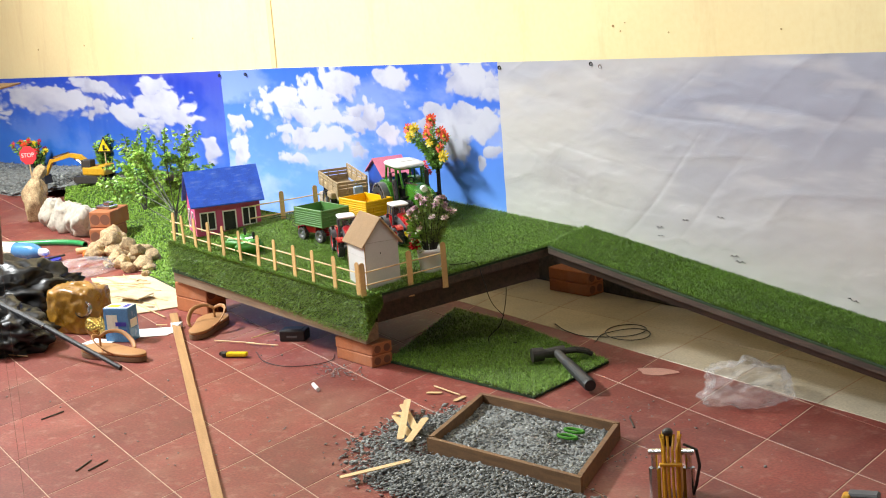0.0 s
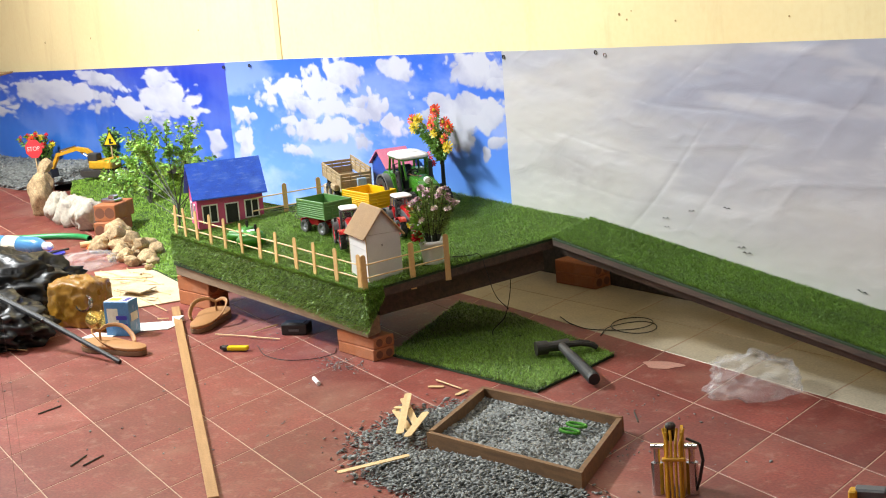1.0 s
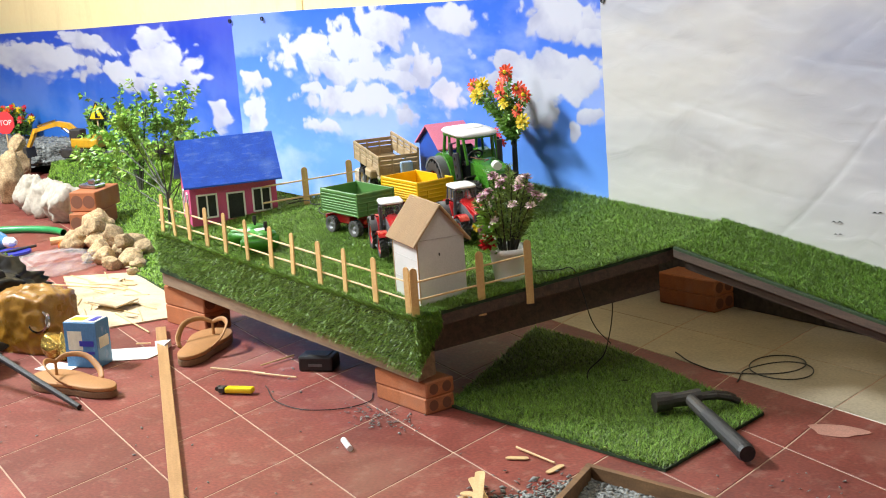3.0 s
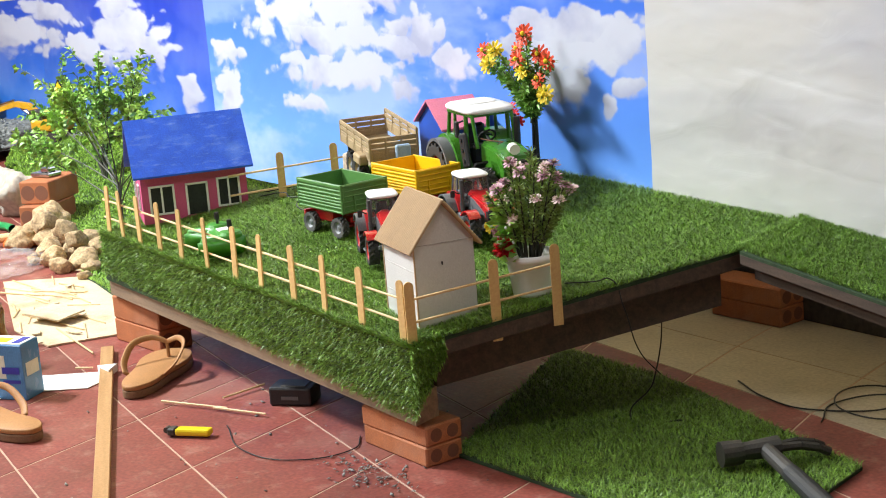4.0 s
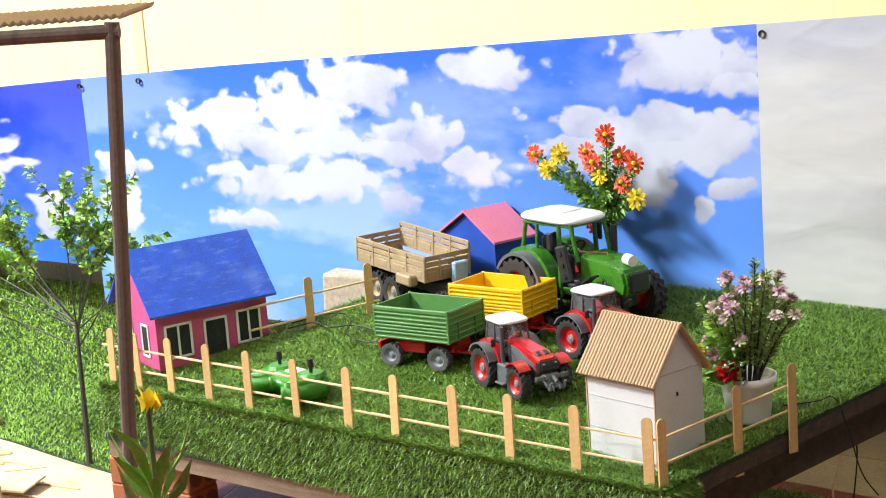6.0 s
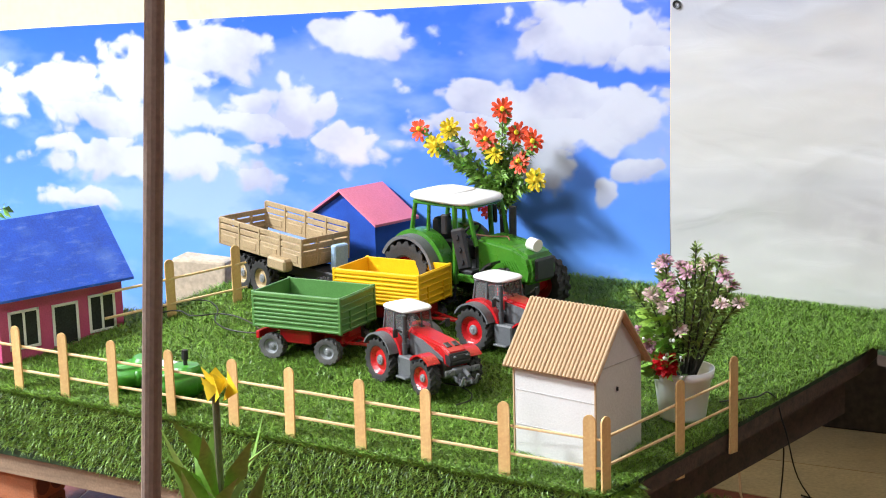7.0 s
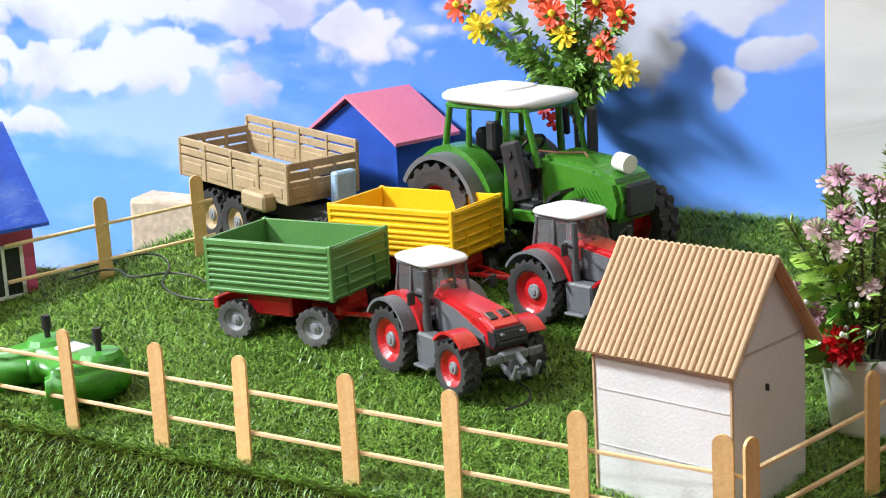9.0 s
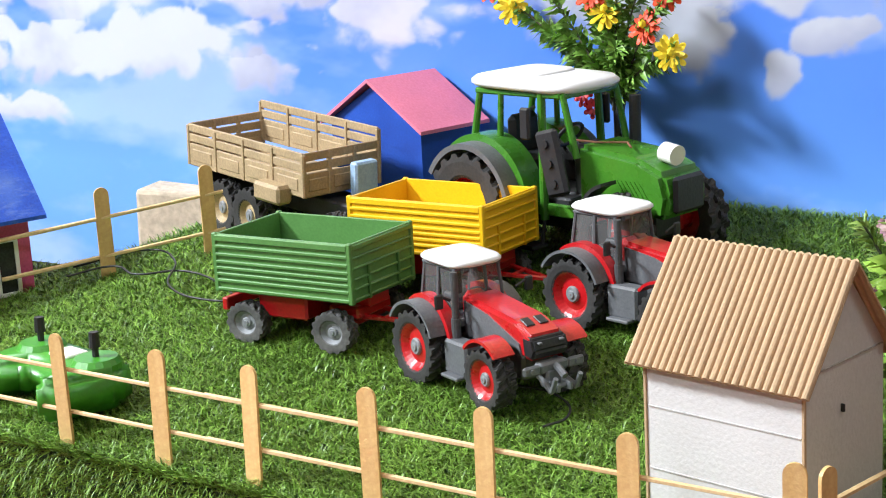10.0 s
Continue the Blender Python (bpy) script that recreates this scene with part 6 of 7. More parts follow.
crumple("plastic_bag", 0.765, 0.505, 0.085, 0.085, 0.05, "clear", "crumpled clear plastic bag on the tiles", "plastic bag", 3.0, 0.4, 20)
crumple("film_wrap", -1.98, 0.14, 0.07, 0.1, 0.03, "clear", "crumpled clear wrap on the tiles", "plastic wrap", 5.0, 0.4)
crumple("black_bag", -1.66, -0.29, 0.23, 0.15, 0.105, "blackfilm", "heap of shiny black plastic bag", "plastic bag", 8.0, 0.4, 30)
crumple("black_bag", -1.32, -0.48, 0.2, 0.13, 0.075, "blackfilm", "shiny black plastic bag spread on the tiles", "plastic bag", 9.0, 0.4, 10)
crumple("amber_bag", -1.24, -0.21, 0.11, 0.09, 0.112, "amber", "shiny amber mesh bag standing on the tiles", "bag", 11.0, 0.1, 24, 0.55)
bush("artificial_plant", -1.9, -0.03, 0.0, 0.16, 0.07, 10, "lime", "bright green artificial sprigs lying on the floor")
jar = thing("glass_jar", pose(-1.16, -0.235, 0.075, 70, 0, 35), "small clear glass lid leaning on the amber bag", "glass lid")
bm = B()
lathe(bm, [(0.02, -0.008), (0.026, -0.006), (0.028, 0.0), (0.026, 0.006), (0.022, 0.008), (0.02, -0.008)], "z", 24)
part("ring", bm, M["chrome"], jar)
bm = B()
lathe(bm, [(0.001, 0.0), (0.024, 0.0)], "z", 24)
part("disc", bm, M["lens"], jar)
M["gold"] = mat("gold_foil", (0.6, 0.4, 0.1), 0.25, metal=0.8, var=0.3, scale=60, bump=0.5)
rock(-1.115, -0.225, 0.03, "crumpled gold foil lump", "gold", (1, 1, 1.2), seed=61, rough=0.3, name="foil_lump", category="foil")
rock(-1.08, -0.215, 0.022, "small crumpled gold foil lump", "gold", (0.8, 0.8, 1.7), seed=62, rough=0.3, name="foil_lump", category="foil")
um = thing("folded_umbrella", pose(0, 0, 0), "black folded umbrella shaft lying over the bag", "umbrella")
bm = B()
rod(bm, (-0.705, -0.353, 0.006), (-1.02, -0.418, 0.085), 0.006, 0.008, 12)
part("shaft", bm, M["dark"], um)
bm = B()
rod(bm, (-1.02, -0.418, 0.085), (-1.55, -0.53, 0.2), 0.009, 0.013, 12)
part("sleeve", bm, M["dark"], um)
bm = B()
ball(bm, (-1.02, -0.428, 0.088), 0.004, 1)
part("rivet", bm, M["chrome"], um)

# carton, paper, sandals, strip and other litter on the tiles
ca = thing("carton", pose(-1.0, -0.195, 0, 0, 0, 34) @ Matrix.Diagonal((0.7, 0.75, 1.2, 1)), "blue and white printed cardboard carton with a yellow patch", "carton")
bm = B()
box(bm, (0, 0, 0.042), (0.115, 0.072, 0.084), 0.0015)
part("body", bm, M["blueplastic"], ca)
for c, s, mt in (((0.0, 0.0, 0.0845), (0.108, 0.066, 0.001), "white"), ((-0.02, -0.004, 0.0853), (0.05, 0.034, 0.001), "signyellow"), ((0.035, 0.0, 0.0853), (0.02, 0.05, 0.001), "deepblue"), ((-0.02, -0.0364, 0.05), (0.05, 0.001, 0.035), "label"), ((0.02, -0.0371, 0.045), (0.05, 0.001, 0.01), "deepblue"), ((0.02, -0.0371, 0.028), (0.05, 0.001, 0.005), "deepblue"), ((-0.0579, 0, 0.045), (0.001, 0.05, 0.02), "label"), ((0.0579, 0, 0.045), (0.001, 0.05, 0.02), "label")):
    bm = B()
    box(bm, c, s)
    part("print_bar", bm, M[mt], ca)
M["paper"] = mat("white_paper", (0.78, 0.77, 0.74), 0.7, var=0.05, scale=30)
bm = B()
prism(bm, [(-0.065, -0.05), (0.055, -0.045), (0.08, 0.01), (0.06, 0.05), (-0.06, 0.045)], 0.001, 0.0025, "z")
prism(bm, [(0.05, 0.046), (0.08, 0.012), (0.085, 0.052)], 0.0025, 0.016, "z")
solid("paper_sheet", bm, M["paper"], "folded sheet of white paper on the tiles", "paper", m=pose(-1.0, -0.105, 0, 0, 0, 50))
bm = B()
prism(bm, [(-0.05, -0.03), (0.04, -0.03), (0.03, 0.03), (-0.05, 0.03)], 0.001, 0.0025, "z")
solid("paper_scrap", bm, M["paper"], "small torn scrap of white paper", "paper", m=pose(-1.02, -0.255, 0, 0, 0, 20))
M["tan"] = mat("tan_foam_rubber", (0.42, 0.2, 0.07), 0.6, var=0.15, scale=40, bump=0.15)
M["tandark"] = mat("brown_sole_edge", (0.22, 0.12, 0.06), 0.7, var=0.2, scale=40)


def flip_flop(m, label):
    t = thing("sandal", m, label, "sandal", "pair of sandals")
    out = []
    for k in range(44):
        a = 2 * math.pi * k / 44
        x, y = math.cos(a), math.sin(a)
        w = 0.046 + 0.012 * x - 0.01 * math.exp(-((x + 0.15) / 0.35) ** 2)
        out.append((0.125 * math.copysign(abs(x) ** 0.85, x), w * math.copysign(abs(y) ** 0.85, y) + 0.006 * math.sin(x * 2)))
    for z0, z1, mt, nm in ((0.001, 0.015, "tandark", "outsole"), (0.0152, 0.024, "tan", "footbed")):
        bm = B()
        prism(bm, out, z0, z1, "z")
        bmesh.ops.bevel(bm, geom=[e for e in bm.edges if abs(e.verts[0].co.z - e.verts[1].co.z) < 1e-5], offset=0.0022, segments=2, affect="EDGES", profile=0.5)
        part(nm, bm, M[mt], t, smooth=nm == "footbed")
    for s in (-1, 1):
        keys = [Vector((0.066, 0.0, 0.052)), Vector((0.058, s * 0.026, 0.062)), Vector((0.026, s * 0.05, 0.058)), Vector((-0.018, s * 0.05, 0.036)), Vector((-0.042, s * 0.036, 0.021))]
        cu = []
        for k in range(17):
            u = k / 4
            i = min(int(u), 3)
            p0, p1, p2, p3 = keys[max(i - 1, 0)], keys[i], keys[i + 1], keys[min(i + 2, 4)]
            f = u - i
            cu.append(0.5 * (2 * p1 + (p2 - p0) * f + (2 * p0 - 5 * p1 + 4 * p2 - p3) * f * f + (3 * p1 - p0 - 3 * p2 + p3) * f ** 3))
        bm = B()
        rings = []
        for k, c in enumerate(cu):
            d = (cu[min(k + 1, 16)] - cu[max(k - 1, 0)]).normalized()
            n = d.cross(Vector((0, 0, 1))).normalized()
            u = n.cross(d)
            turn = 0.25 + 0.75 * k / 16
            w, n = (u * math.cos(turn) + n * s * math.sin(turn)), (n * math.cos(turn) - u * s * math.sin(turn))
            h = 0.0045 + 0.0035 * k / 16
            rings.append([bm.verts.new(c + n * 0.0022 * math.cos(a) + w * h * math.sin(a)) for a in [math.pi * j / 5 for j in range(10)]])
        for r0, r1 in zip(rings, rings[1:]):
            for k in range(10):
                bm.faces.new((r0[k], r0[(k + 1) % 10], r1[(k + 1) % 10], r1[k]))
        bm.faces.new(rings[0][::-1]), bm.faces.new(rings[-1])
        bmesh.ops.recalc_face_normals(bm, faces=bm.faces[:])
        part("strap", bm, M["tan"], t, smooth=True)
    bm = B()
    rod(bm, (0.066, 0, 0.022), (0.066, 0, 0.056), 0.0036, 0.003, 12)
    part("toe_post", bm, M["tan"], t)
    return t


flip_flop(pose(-0.885, 0.02, 0, 0, 0, 128) @ Matrix.Diagonal((0.92, 1.0, 1, 1)), "tan rubber flip-flop sandal beside the platform")
flip_flop(pose(-0.84, -0.3, 0, 0, 0, 192) @ Matrix.Diagonal((0.95, 1.0, 1, 1)), "tan rubber flip-flop sandal under the umbrella tip")
M["stripwood"] = wood("pale_pine", (0.46, 0.26, 0.11), (0.36, 0.19, 0.07), 0, 0.6)
bm = B()
box(bm, (0, 0, 0.006), (1.72, 0.024, 0.012), 0.0012)
solid("wood_strip", bm, M["stripwood"], "long narrow pine strip lying across the tiles", "wood strip", m=pose(-0.345, -0.335, 0.0005, 0, 0, -25.6))
M["ply"] = mat("flaking_cream_card", (0.68, 0.55, 0.36), 0.75, var=0.25, scale=26, bump=0.4, dirt=0.75, dirtcol=(0.3, 0.16, 0.07))
bm = B()
prism(bm, [(-1.86, 0.12), (-1.42, -0.03), (-1.25, -0.03), (-1.2, 0.16), (-1.38, 0.26), (-1.72, 0.3)], 0.0008, 0.004, "z")
solid("card_sheet", bm, M["ply"], "stained cream card sheet under wood scraps", "card sheet")
for k in range(13):
    bm = B()
    w, d = RNG.uniform(0.008, 0.03), RNG.uniform(0.003, 0.01)
    prism(bm, [(-w, -d * 0.6), (w * 0.7, -d), (w, d * 0.7), (-w * 0.6, d)], 0, 0.002, "z")
    u, v = RNG.uniform(0, 1), RNG.uniform(0, 1)
    x = -1.8 + 0.52 * u
    y = 0.12 - 0.2 * u + 0.2 * v
    solid("wood_scrap", bm, M["ply"], "flat scrap of pale veneer", "wood scrap", "wood scraps", m=pose(x, y, 0.0042 + 0.0003 * k, 0, RNG.uniform(-2, 2), RNG.uniform(0, 360)))
bm = B()
box(bm, (0, 0, 0.002), (0.1, 0.075, 0.004), 0.0005)
solid("wood_scrap", bm, M["ply"], "square scrap of pale veneer", "wood scrap", "wood scraps", m=pose(-1.42, 0.06, 0.02, 2, 3, 20))


def twig_stick(a, b, r=0.0022, label="thin bamboo stick on the tiles"):
    bm = B()
    rod(bm, (*a, r + 0.0035), (*b, r + 0.0035), r, r * 0.8, 6)
    return solid("bamboo_stick", bm, M["rail"], label, "bamboo stick", "bamboo sticks")


for a, b in (((-1.525, 0.031), (-1.298, 0.068)), ((-1.356, 0.034), (-1.121, 0.007)), ((-0.687, 0.13), (-0.675, 0.042)), ((-0.743, -0.039), (-0.62, 0.02)), ((-0.64, 0.005), (-0.542, 0.048)), ((-1.054, -0.059), (-1.03, -0.035)), ((-1.62, 0.1), (-1.45, 0.12)), ((-1.5, 0.1), (-1.31, 0.12)), ((-1.24, -0.56), (-1.05, -0.47)), ((0.123, 0.086), (0.232, 0.08))):
    twig_stick(a, b)
for k in range(20):
    u, v, a = RNG.uniform(0, 1), RNG.uniform(0, 1), RNG.normal(0.0, 0.4)
    x, y, L = -1.78 + 0.5 * u, 0.1 - 0.17 * u + 0.2 * v, RNG.uniform(0.03, 0.08)
    twig_stick((x - L * math.cos(a), y - L * math.sin(a)), (x + L * math.cos(a), y + L * math.sin(a)), RNG.uniform(0.0014, 0.0026), "thin pale wood splinter among the scraps")
bb = thing("battery_box", pose(-0.575, 0.125, 0, 0, 0, 38), "small black plastic battery box beside the platform", "battery box")
bm = B()
box(bm, (0, 0, 0.016), (0.075, 0.05, 0.032), 0.004, seg=2)
part("case", bm, M["dark"], bb)
bm = B()
box(bm, (0.005, -0.002, 0.0325), (0.045, 0.036, 0.003), 0.001)
part("lid", bm, M["exdark"], bb)
bm = B()
box(bm, (0.0, -0.0258, 0.014), (0.03, 0.001, 0.006))
part("label_bar", bm, M["grey"], bb)
lt = thing("lighter", pose(-0.556, -0.086, 0.009, 0, 0, 37), "yellow plastic lighter lying on the tiles", "lighter")
M["lemon"] = mat("yellow_clear_plastic", (0.8, 0.62, 0.02), 0.2, var=0.08, scale=40)
bm = B()
box(bm, (0.01, 0, 0), (0.06, 0.02, 0.012), 0.004, seg=2)
part("body", bm, M["lemon"], lt)
bm = B()
box(bm, (-0.027, 0, 0), (0.014, 0.018, 0.012), 0.002)
rod(bm, (-0.036, -0.006, 0.002), (-0.036, 0.006, 0.002), 0.005, seg=12)
part("head", bm, M["exdark"], lt)
bm = B()
rod(bm, (-0.139, -0.1, 0.0055), (-0.09, -0.118, 0.0055), 0.0055, seg=10)
solid("white_peg", bm, M["roofwhite"], "small white plastic peg on the tiles", "peg")
cable("cable", [(-0.55, -0.02, 0.002), (-0.42, -0.06, 0.002), (-0.33, -0.03, 0.002), (-0.3, 0.06, 0.002), (-0.34, 0.1, 0.002)], 0.001, "thin dark thread on the tiles")
cable("cable", [(-0.09, 0.673, 0.002), (0.0, 0.64, 0.002), (0.09, 0.642, 0.002), (0.178, 0.75, 0.004), (0.09, 0.79, 0.003), (0.12, 0.67, 0.006), (0.22, 0.7, 0.003), (0.16, 0.77, 0.005), (0.1, 0.69, 0.003), (0.14, 0.61, 0.002)], 0.0014, "tangle of thin black cable on cream tiles")

# ---- hammer ----
hm = thing("claw_hammer", pose(0, 0, 0), "black claw hammer with rubber grip lying on the grass mat", "hammer")
hx0, hx1 = Vector((0.215, 0.41, 0.034)), Vector((0.468, 0.292, 0.022))
bm = B()
rod(bm, hx0, hx0.lerp(hx1, 0.35), 0.011, 0.012, 12)
part("shank", bm, M["exdark"], hm)
bm = B()
rod(bm, hx0.lerp(hx1, 0.33), hx0.lerp(hx1, 0.97), 0.013, 0.016, 16)
rod(bm, hx0.lerp(hx1, 0.97), hx1, 0.016, 0.014, 16)
part("grip", bm, M["dark"], hm, "black rubber grip")
d = Vector((0.42, 0.9, 0)).normalized()
bm = B()
rod(bm, hx0 - d * 0.065, hx0 - d * 0.035, 0.018, 0.017, 16)
rod(bm, hx0 - d * 0.036, hx0 + d * 0.02, 0.012, 0.016, 12)
part("head", bm, M["exdark"], hm, "dark forged steel head")
for s in (-1, 1):
    bm = B()
    side = Vector((d.y, -d.x, 0)) * 0.008 * s
    tube(bm, [hx0 + d * 0.018 + side * 0.5, hx0 + d * 0.05 + side, hx0 + d * 0.075 + side * 1.3 - Vector((0, 0, 0.006)), hx0 + d * 0.09 + side * 1.5 - Vector((0, 0, 0.014))], 0.0065, 8)
    part("claw", bm, M["exdark"], hm)

# ---- gravel tray and loose gravel ----
M["traywood"] = wood("worn_brown_tray_wood", (0.25, 0.135, 0.06), (0.14, 0.075, 0.035), 0, 0.65)
tray = thing("gravel_tray", pose(0, 0, 0), "worn wooden tray half filled with grey gravel", "tray")
C4 = [Vector((0.505, -0.225, 0)), Vector((0.947, -0.177, 0)), Vector((0.755, 0.115, 0)), Vector((0.338, 0.062, 0))]
mid = sum(C4, Vector()) / 4
for k in range(4):
    a, b = C4[k], C4[(k + 1) % 4]
    d = (b - a)
    n = Vector((-d.y, d.x, 0)).normalized()
    if n.dot(mid - a) < 0:
        n = -n
    t = 0.011
    bm = B()
    sh = t if k % 2 else 0
    prism(bm, [(p.x, p.y) for p in (a + d.normalized() * sh, b - d.normalized() * sh, b - d.normalized() * (sh + t * 0.3) + n * t, a + d.normalized() * (sh + t * 0.3) + n * t)], 0.001, 0.037, "z")
    me = part("side_board", bm, M["traywood"], tray)
bm = B()
prism(bm, [(p.x * 0.97 + mid.x * 0.03, p.y * 0.97 + mid.y * 0.03) for p in C4], 0.0006, 0.004, "z")
part("bottom_board", bm, M["traywood"], tray)


def in_tray(n, inset=0.93):
    u, v = RNG.uniform(0, 1, n), RNG.uniform(0, 1, n)
    c = [np.array(mid.lerp(p, inset))[:2] for p in C4]
    return (c[0] * (1 - u)[:, None] + c[1] * u[:, None]) * (1 - v)[:, None] + (c[3] * (1 - u)[:, None] + c[2] * u[:, None]) * v[:, None]


q = in_tray(13000)
hgt = 0.012 + 0.009 * np.array([noise.noise(Vector((a * 9, b * 9, 1.0))) for a, b in q])
stones("tray_gravel", np.stack([q[:, 0], q[:, 1], hgt], 1), 0.0066, "grey gravel filling the wooden tray", M["gravel"])
q = in_tray(2600)
stones("tray_bed_gravel", np.stack([q[:, 0], q[:, 1], np.full(len(q), 0.0075)], 1), 0.0085, "lower layer of grey gravel in the tray", M["gravel"])


def pile(x, y):
    a = np.exp(-(((x - 0.74 - 0.5 * (y + 0.3)) / 0.25) ** 2 + ((y + 0.3) / 0.11) ** 2) ** 2.2)
    b = 0.5 * np.exp(-(((x - 0.4) / 0.1) ** 2 + ((y + 0.12) / 0.15) ** 2) ** 1.3)
    return np.clip(a + b, 0, 1)


q = scatter(125000, 0.1, 1.05, -0.75, 0.12, lambda x, y: RNG.uniform(0, 1, len(x)) < pile(x, y))
zz = 0.003 + 0.018 * pile(q[:, 0], q[:, 1]) * RNG.uniform(0.1, 1, len(q))
stones("loose_gravel", np.stack([q[:, 0], q[:, 1], zz], 1), 0.0052, "loose grey gravel spilled round the tray", M["gravel"])
q = scatter(480, -0.9, 1.15, -0.75, 0.4, lambda x, y: RNG.uniform(0, 1, len(x)) < 0.55)
stones("stray_gravel", np.concatenate([q, np.full((len(q), 1), 0.002)], 1), 0.003, "stray bits of gravel on the tiles", M["gravel"])
q = np.concatenate([RNG.normal((0.62, 0.27), (0.05, 0.06), (26, 2)), RNG.normal((-0.2, 0.02), (0.05, 0.02), (150, 2)), RNG.normal((0.8, 0.0), (0.05, 0.08), (60, 2))])
stones("stray_gravel", np.concatenate([q, np.full((len(q), 1), 0.003)], 1), 0.0028, "crumbs of grey mortar on the tiles", M["gravel"])
sc = thing("toy_scissors", pose(0.7, 0.02, 0.024, 0, 0, 10) @ Matrix.Diagonal((0.72, 0.72, 0.8, 1)), "bright green plastic handles stuck in the gravel", "scissors")
for s in (-1, 1):
    bm = B()
    pts = [Vector((0.035 * math.cos(a), s * 0.017 + 0.014 * math.sin(a), 0.004 * s)) for a in [2 * math.pi * k / 14 for k in range(15)]]
    tube(bm, pts, 0.0045, 8)
    part("handle_loop", bm, M["padgreen"], sc)


def craft_stick(a, b, label="pale wooden craft stick with rounded ends", w=0.0165):
    a, b = Vector(a), Vector(b)
    d = b - a
    L = d.length
    out = [(L / 2 - w / 2 + w / 2 * math.cos(t), w / 2 * math.sin(t)) for t in [radians(-90 + 22.5 * k) for k in range(9)]]
    out += [(-L / 2 + w / 2 - w / 2 * math.cos(t), -w / 2 * math.sin(t)) for t in [radians(-90 + 22.5 * k) for k in range(9)]]
    bm = B()
    prism(bm, out, -0.001, 0.001, "z")
    R = d.to_track_quat("X", "Z").to_matrix().to_4x4()
    return solid("craft_stick", bm, M["rail"], label, "craft stick", "craft sticks", m=Matrix.Translation((a + b) / 2) @ R)


craft_stick((0.517, -0.465, 0.016), (0.57, -0.318, 0.026))
craft_stick((0.208, -0.074, 0.016), (0.412, -0.185, 0.024))
craft_stick((0.253, -0.131, 0.018), (0.3, -0.12, 0.022))
craft_stick((0.225, -0.07, 0.03), (0.45, -0.257, 0.03))
craft_stick((0.362, -0.12, 0.026), (0.488, -0.265, 0.034))
craft_stick((0.253, -0.131, 0.012), (0.41, -0.2, 0.014))
for a, b in (((0.145, 0.044), (0.176, 0.069)), ((0.254, 0.045), (0.243, 0.088))):
    craft_stick((*a, 0.003), (*b, 0.003), "broken end of a wooden craft stick", 0.012)

# ---- large toy excavator arm at the near edge ----
ex = thing("excavator_arm", pose(1.085, -0.058, 0, 0, 0, 131) @ Matrix.Diagonal((1.3, 1.38, 1.04, 1)), "yellow metal toy excavator arm with chrome rams", "excavator arm")
for s in (-1, 1):
    bm = B()
    prism(bm, [(-0.03, 0.0), (0.03, 0.0), (0.02, 0.09), (0.004, 0.126), (-0.012, 0.118), (-0.022, 0.07)], s * 0.009, s * 0.013, "y")
    part("side_plate", bm, M["exyellow"], ex)
    bm = B()
    rod(bm, (-0.012, s * 0.024, 0.0), (-0.008, s * 0.024, 0.06), 0.0085, seg=14)
    rod(bm, (-0.008, s * 0.024, 0.06), (-0.006, s * 0.024, 0.095), 0.0045, seg=12)
    part("ram", bm, M["chrome"], ex, "chrome hydraulic ram")
    bm = B()
    rod(bm, (-0.006, s * 0.014, 0.09), (-0.006, s * 0.032, 0.09), 0.006, seg=12)
    part("pin", bm, M["chrome"], ex)
for k in range(4):
    bm = B()
    y = -0.009 + 0.006 * k
    tube(bm, [(-0.03, y, 0.0), (-0.026, y, 0.06), (-0.018, y, 0.1), (-0.006, y * 1.6, 0.124)], 0.002, 8)
    part("pipe", bm, M["exyellow"], ex)
bm = B()
tube(bm, [(0.0, 0.004, 0.128), (0.008, 0.004, 0.118), (0.012, 0.004, 0.095)], 0.006, 10)
ball(bm, (-0.004, 0.004, 0.128), 0.008, 2)
part("elbow_hose", bm, M["exdark"], ex)
bm = B()
tube(bm, [(-0.014, -0.018, 0.108), (-0.02, -0.036, 0.1), (-0.022, -0.04, 0.07), (-0.02, -0.034, 0.03), (-0.014, -0.026, 0.0)], 0.0024, 8)
part("side_hose", bm, M["wire"], ex, "dark red rubber hose")
bm = B()
box(bm, (-0.024, 0, 0.072), (0.008, 0.032, 0.006), 0.001)
part("clamp", bm, M["exyellow"], ex)
ey = thing("toy_part", pose(1.4, 0.128, 0, 0, 0, 30), "grey and yellow toy machine part on the tiles", "toy part")
bm = B()
box(bm, (0, 0, 0.016), (0.06, 0.03, 0.03), 0.004)
part("housing", bm, M["grey"], ey)
bm = B()
box(bm, (-0.03, -0.01, 0.016), (0.016, 0.026, 0.028), 0.003)
part("cap", bm, M["exyellow"], ey)
M["spill"] = mat("dried_pale_spill", (0.52, 0.26, 0.2), 0.5, var=0.2, scale=60)
bm = B()
prism(bm, [(0.05 * math.cos(a) * (1 + 0.25 * math.sin(3 * a)), 0.03 * math.sin(a)) for a in [2 * math.pi * k / 20 for k in range(20)]], 0.0003, 0.0008, "z")
solid("dried_spill", bm, M["spill"], "pale dried spill on a red tile", "stain", m=pose(0.46, 0.52, 0.0005, 0, 0, 20))
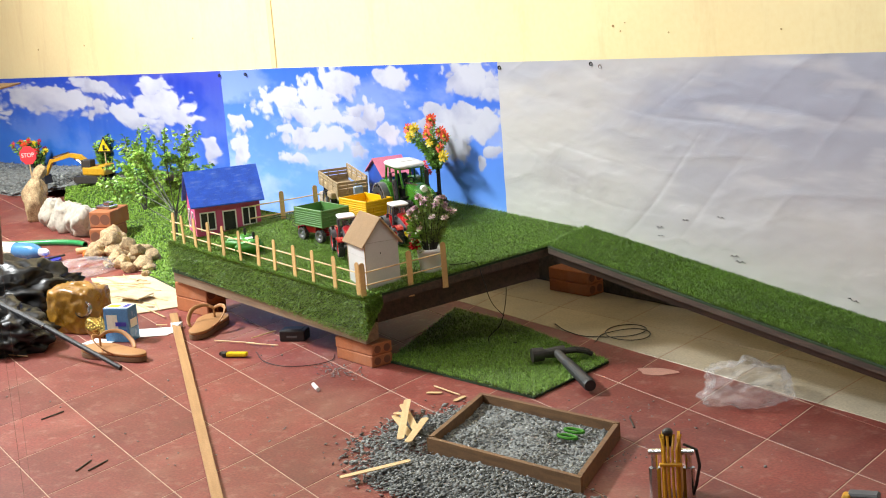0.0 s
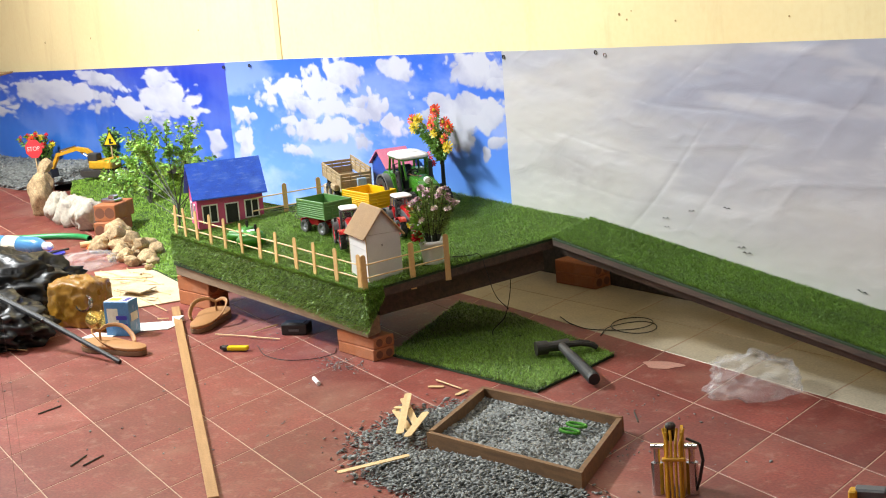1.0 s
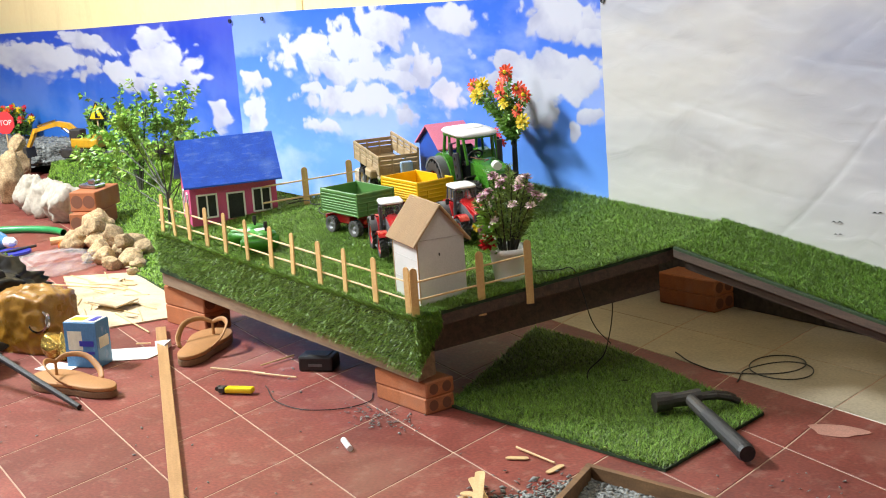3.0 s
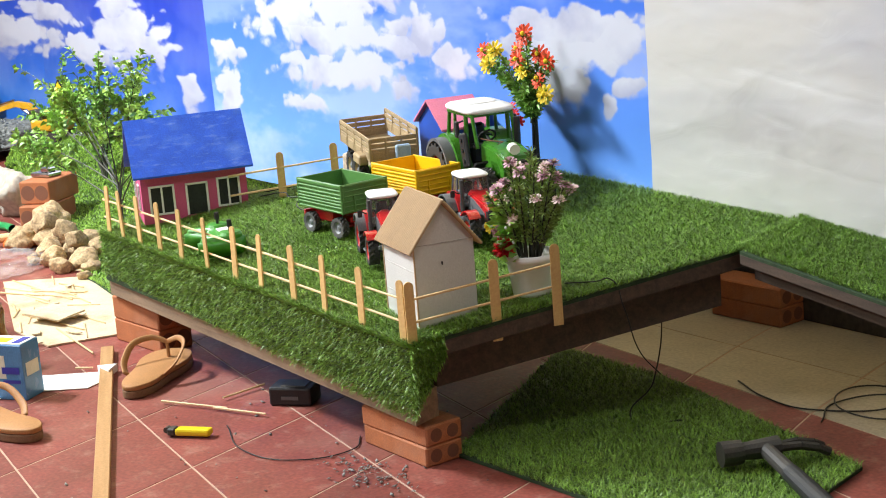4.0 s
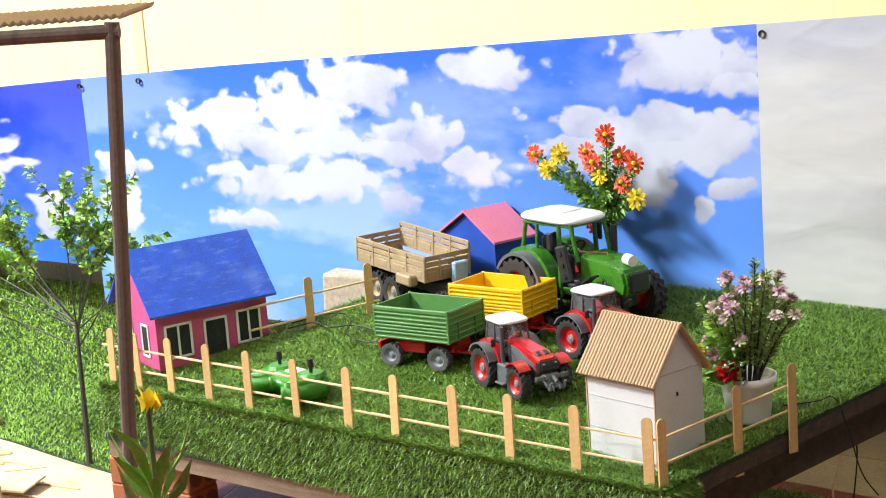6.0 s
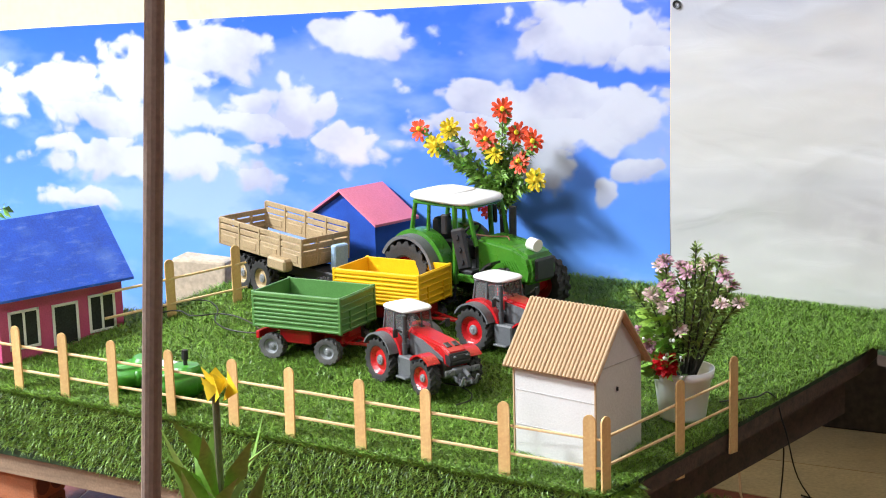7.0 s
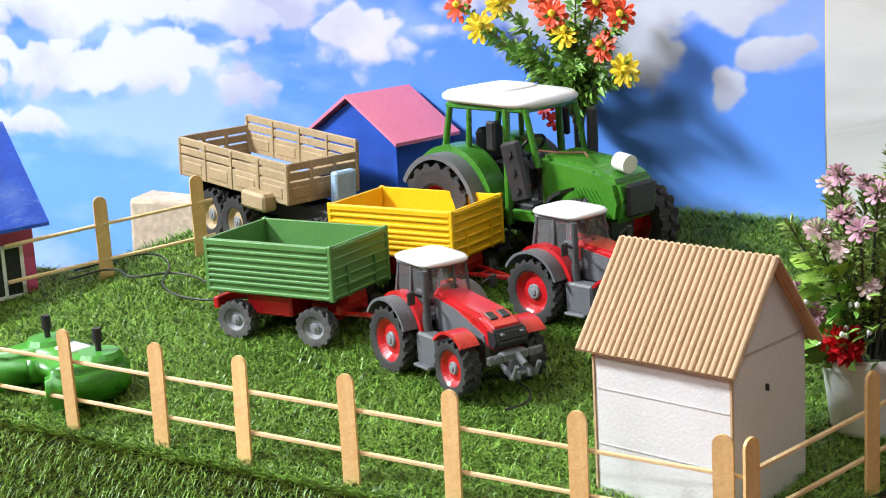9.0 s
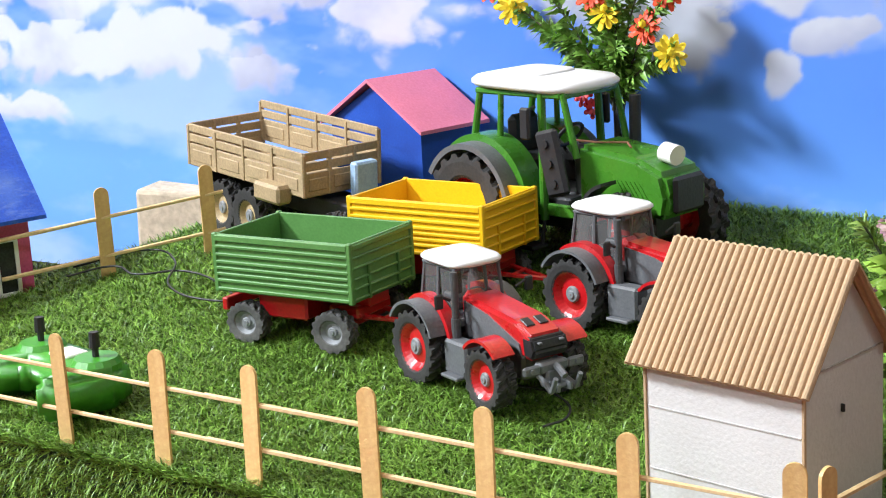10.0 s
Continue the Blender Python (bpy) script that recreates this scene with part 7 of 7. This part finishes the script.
for x, y, rz in ((-0.458, -0.664, 102), (-0.035, -0.783, 123), (-0.01, -0.76, 113), (0.7, 0.2, -40)):
    bm = B()
    rod(bm, (-0.035, 0, 0.002), (0.035, 0.004, 0.002), 0.0018, seg=6)
    solid("twig_piece", bm, M["darkstem"], "short dark twig on the tiles", "twig", "twigs", m=pose(x, y, 0, 0, 0, rz))

# ---- model shelter post and tulip in front of the platform ----
M["polewood"] = wood("brown_post_wood", (0.27, 0.2, 0.155), (0.17, 0.12, 0.09), 2, 0.7)
SX, SY = 0.01, -0.93
pole = thing("model_shelter", pose(SX, SY, 0), "brown wooden model shelter post carrying a tan corrugated roof edge", "model shelter")
bm = B()
rod(bm, (0.0, 0.0, 0.5), (0.02, 0.0145, 0.86), 0.0052, 0.005, 14)
part("post_shaft", bm, M["polewood"], pole)
bm = B()
rod(bm, (0.0235, 0.017, 0.854), (-0.12, -0.087, 0.856), 0.0048, seg=12)
part("crossbar", bm, M["polewood"], pole)
bm = B()
n = 34
rows = []
for k in range(n * 4 + 1):
    u = k / (n * 4)
    w = 0.0011 * math.cos(2 * math.pi * k / 4)
    e = Vector((0.026 - 0.15 * u, 0.019 - 0.109 * u, 0.8625 + w))
    back = Vector((-0.068, 0.094, 0.002))
    rows.append([bm.verts.new(e + d) for d in (Vector((0, 0, 0)), back, back + Vector((0, 0, 0.002)), Vector((0, 0, 0.002)))])
for r0, r1 in zip(rows, rows[1:]):
    for k in range(4):
        bm.faces.new((r0[k], r0[(k + 1) % 4], r1[(k + 1) % 4], r1[k]))
bm.faces.new(rows[0][::-1]), bm.faces.new(rows[-1])
bmesh.ops.recalc_face_normals(bm, faces=bm.faces[:])
part("roof_sheet", bm, M["card"], pole, "tan corrugated card roof sheet")
bm = B()
rod(bm, (0, 0, 0), (0, 0, 0.501), 0.00025, seg=8)
part("stake", bm, M["polewood"], pole)
tu = thing("artificial_tulip", pose(0.098, -0.983, 0.018), "single yellow artificial tulip with long green leaves", "artificial flower")
bm = B()
rod(bm, (0, 0, -0.018), (0, 0, 0.53), 0.00025, seg=8)
rod(bm, (0, 0, 0.53), (0, 0, 0.612), 0.0017, seg=8)
part("stem", bm, M["stem"], tu)
RING = [2 * math.pi * k / 6 for k in range(6)]
put_leaves("petals", tu, [(0.004 * math.cos(a), 0.004 * math.sin(a), 0.609) for a in RING], [(0.22 * math.cos(a), 0.22 * math.sin(a), 1) for a in RING], 0.017, 0.0075, M["petalyellow"], 0.0)
put_leaves("leaves", tu, [(0, 0, 0.535 + 0.002 * k) for k in range(16)], [(0.6 * math.cos(k * 2.4), 0.6 * math.sin(k * 2.4), 1) for k in range(16)], 0.055, 0.0042, M["leaf"], 0.1)
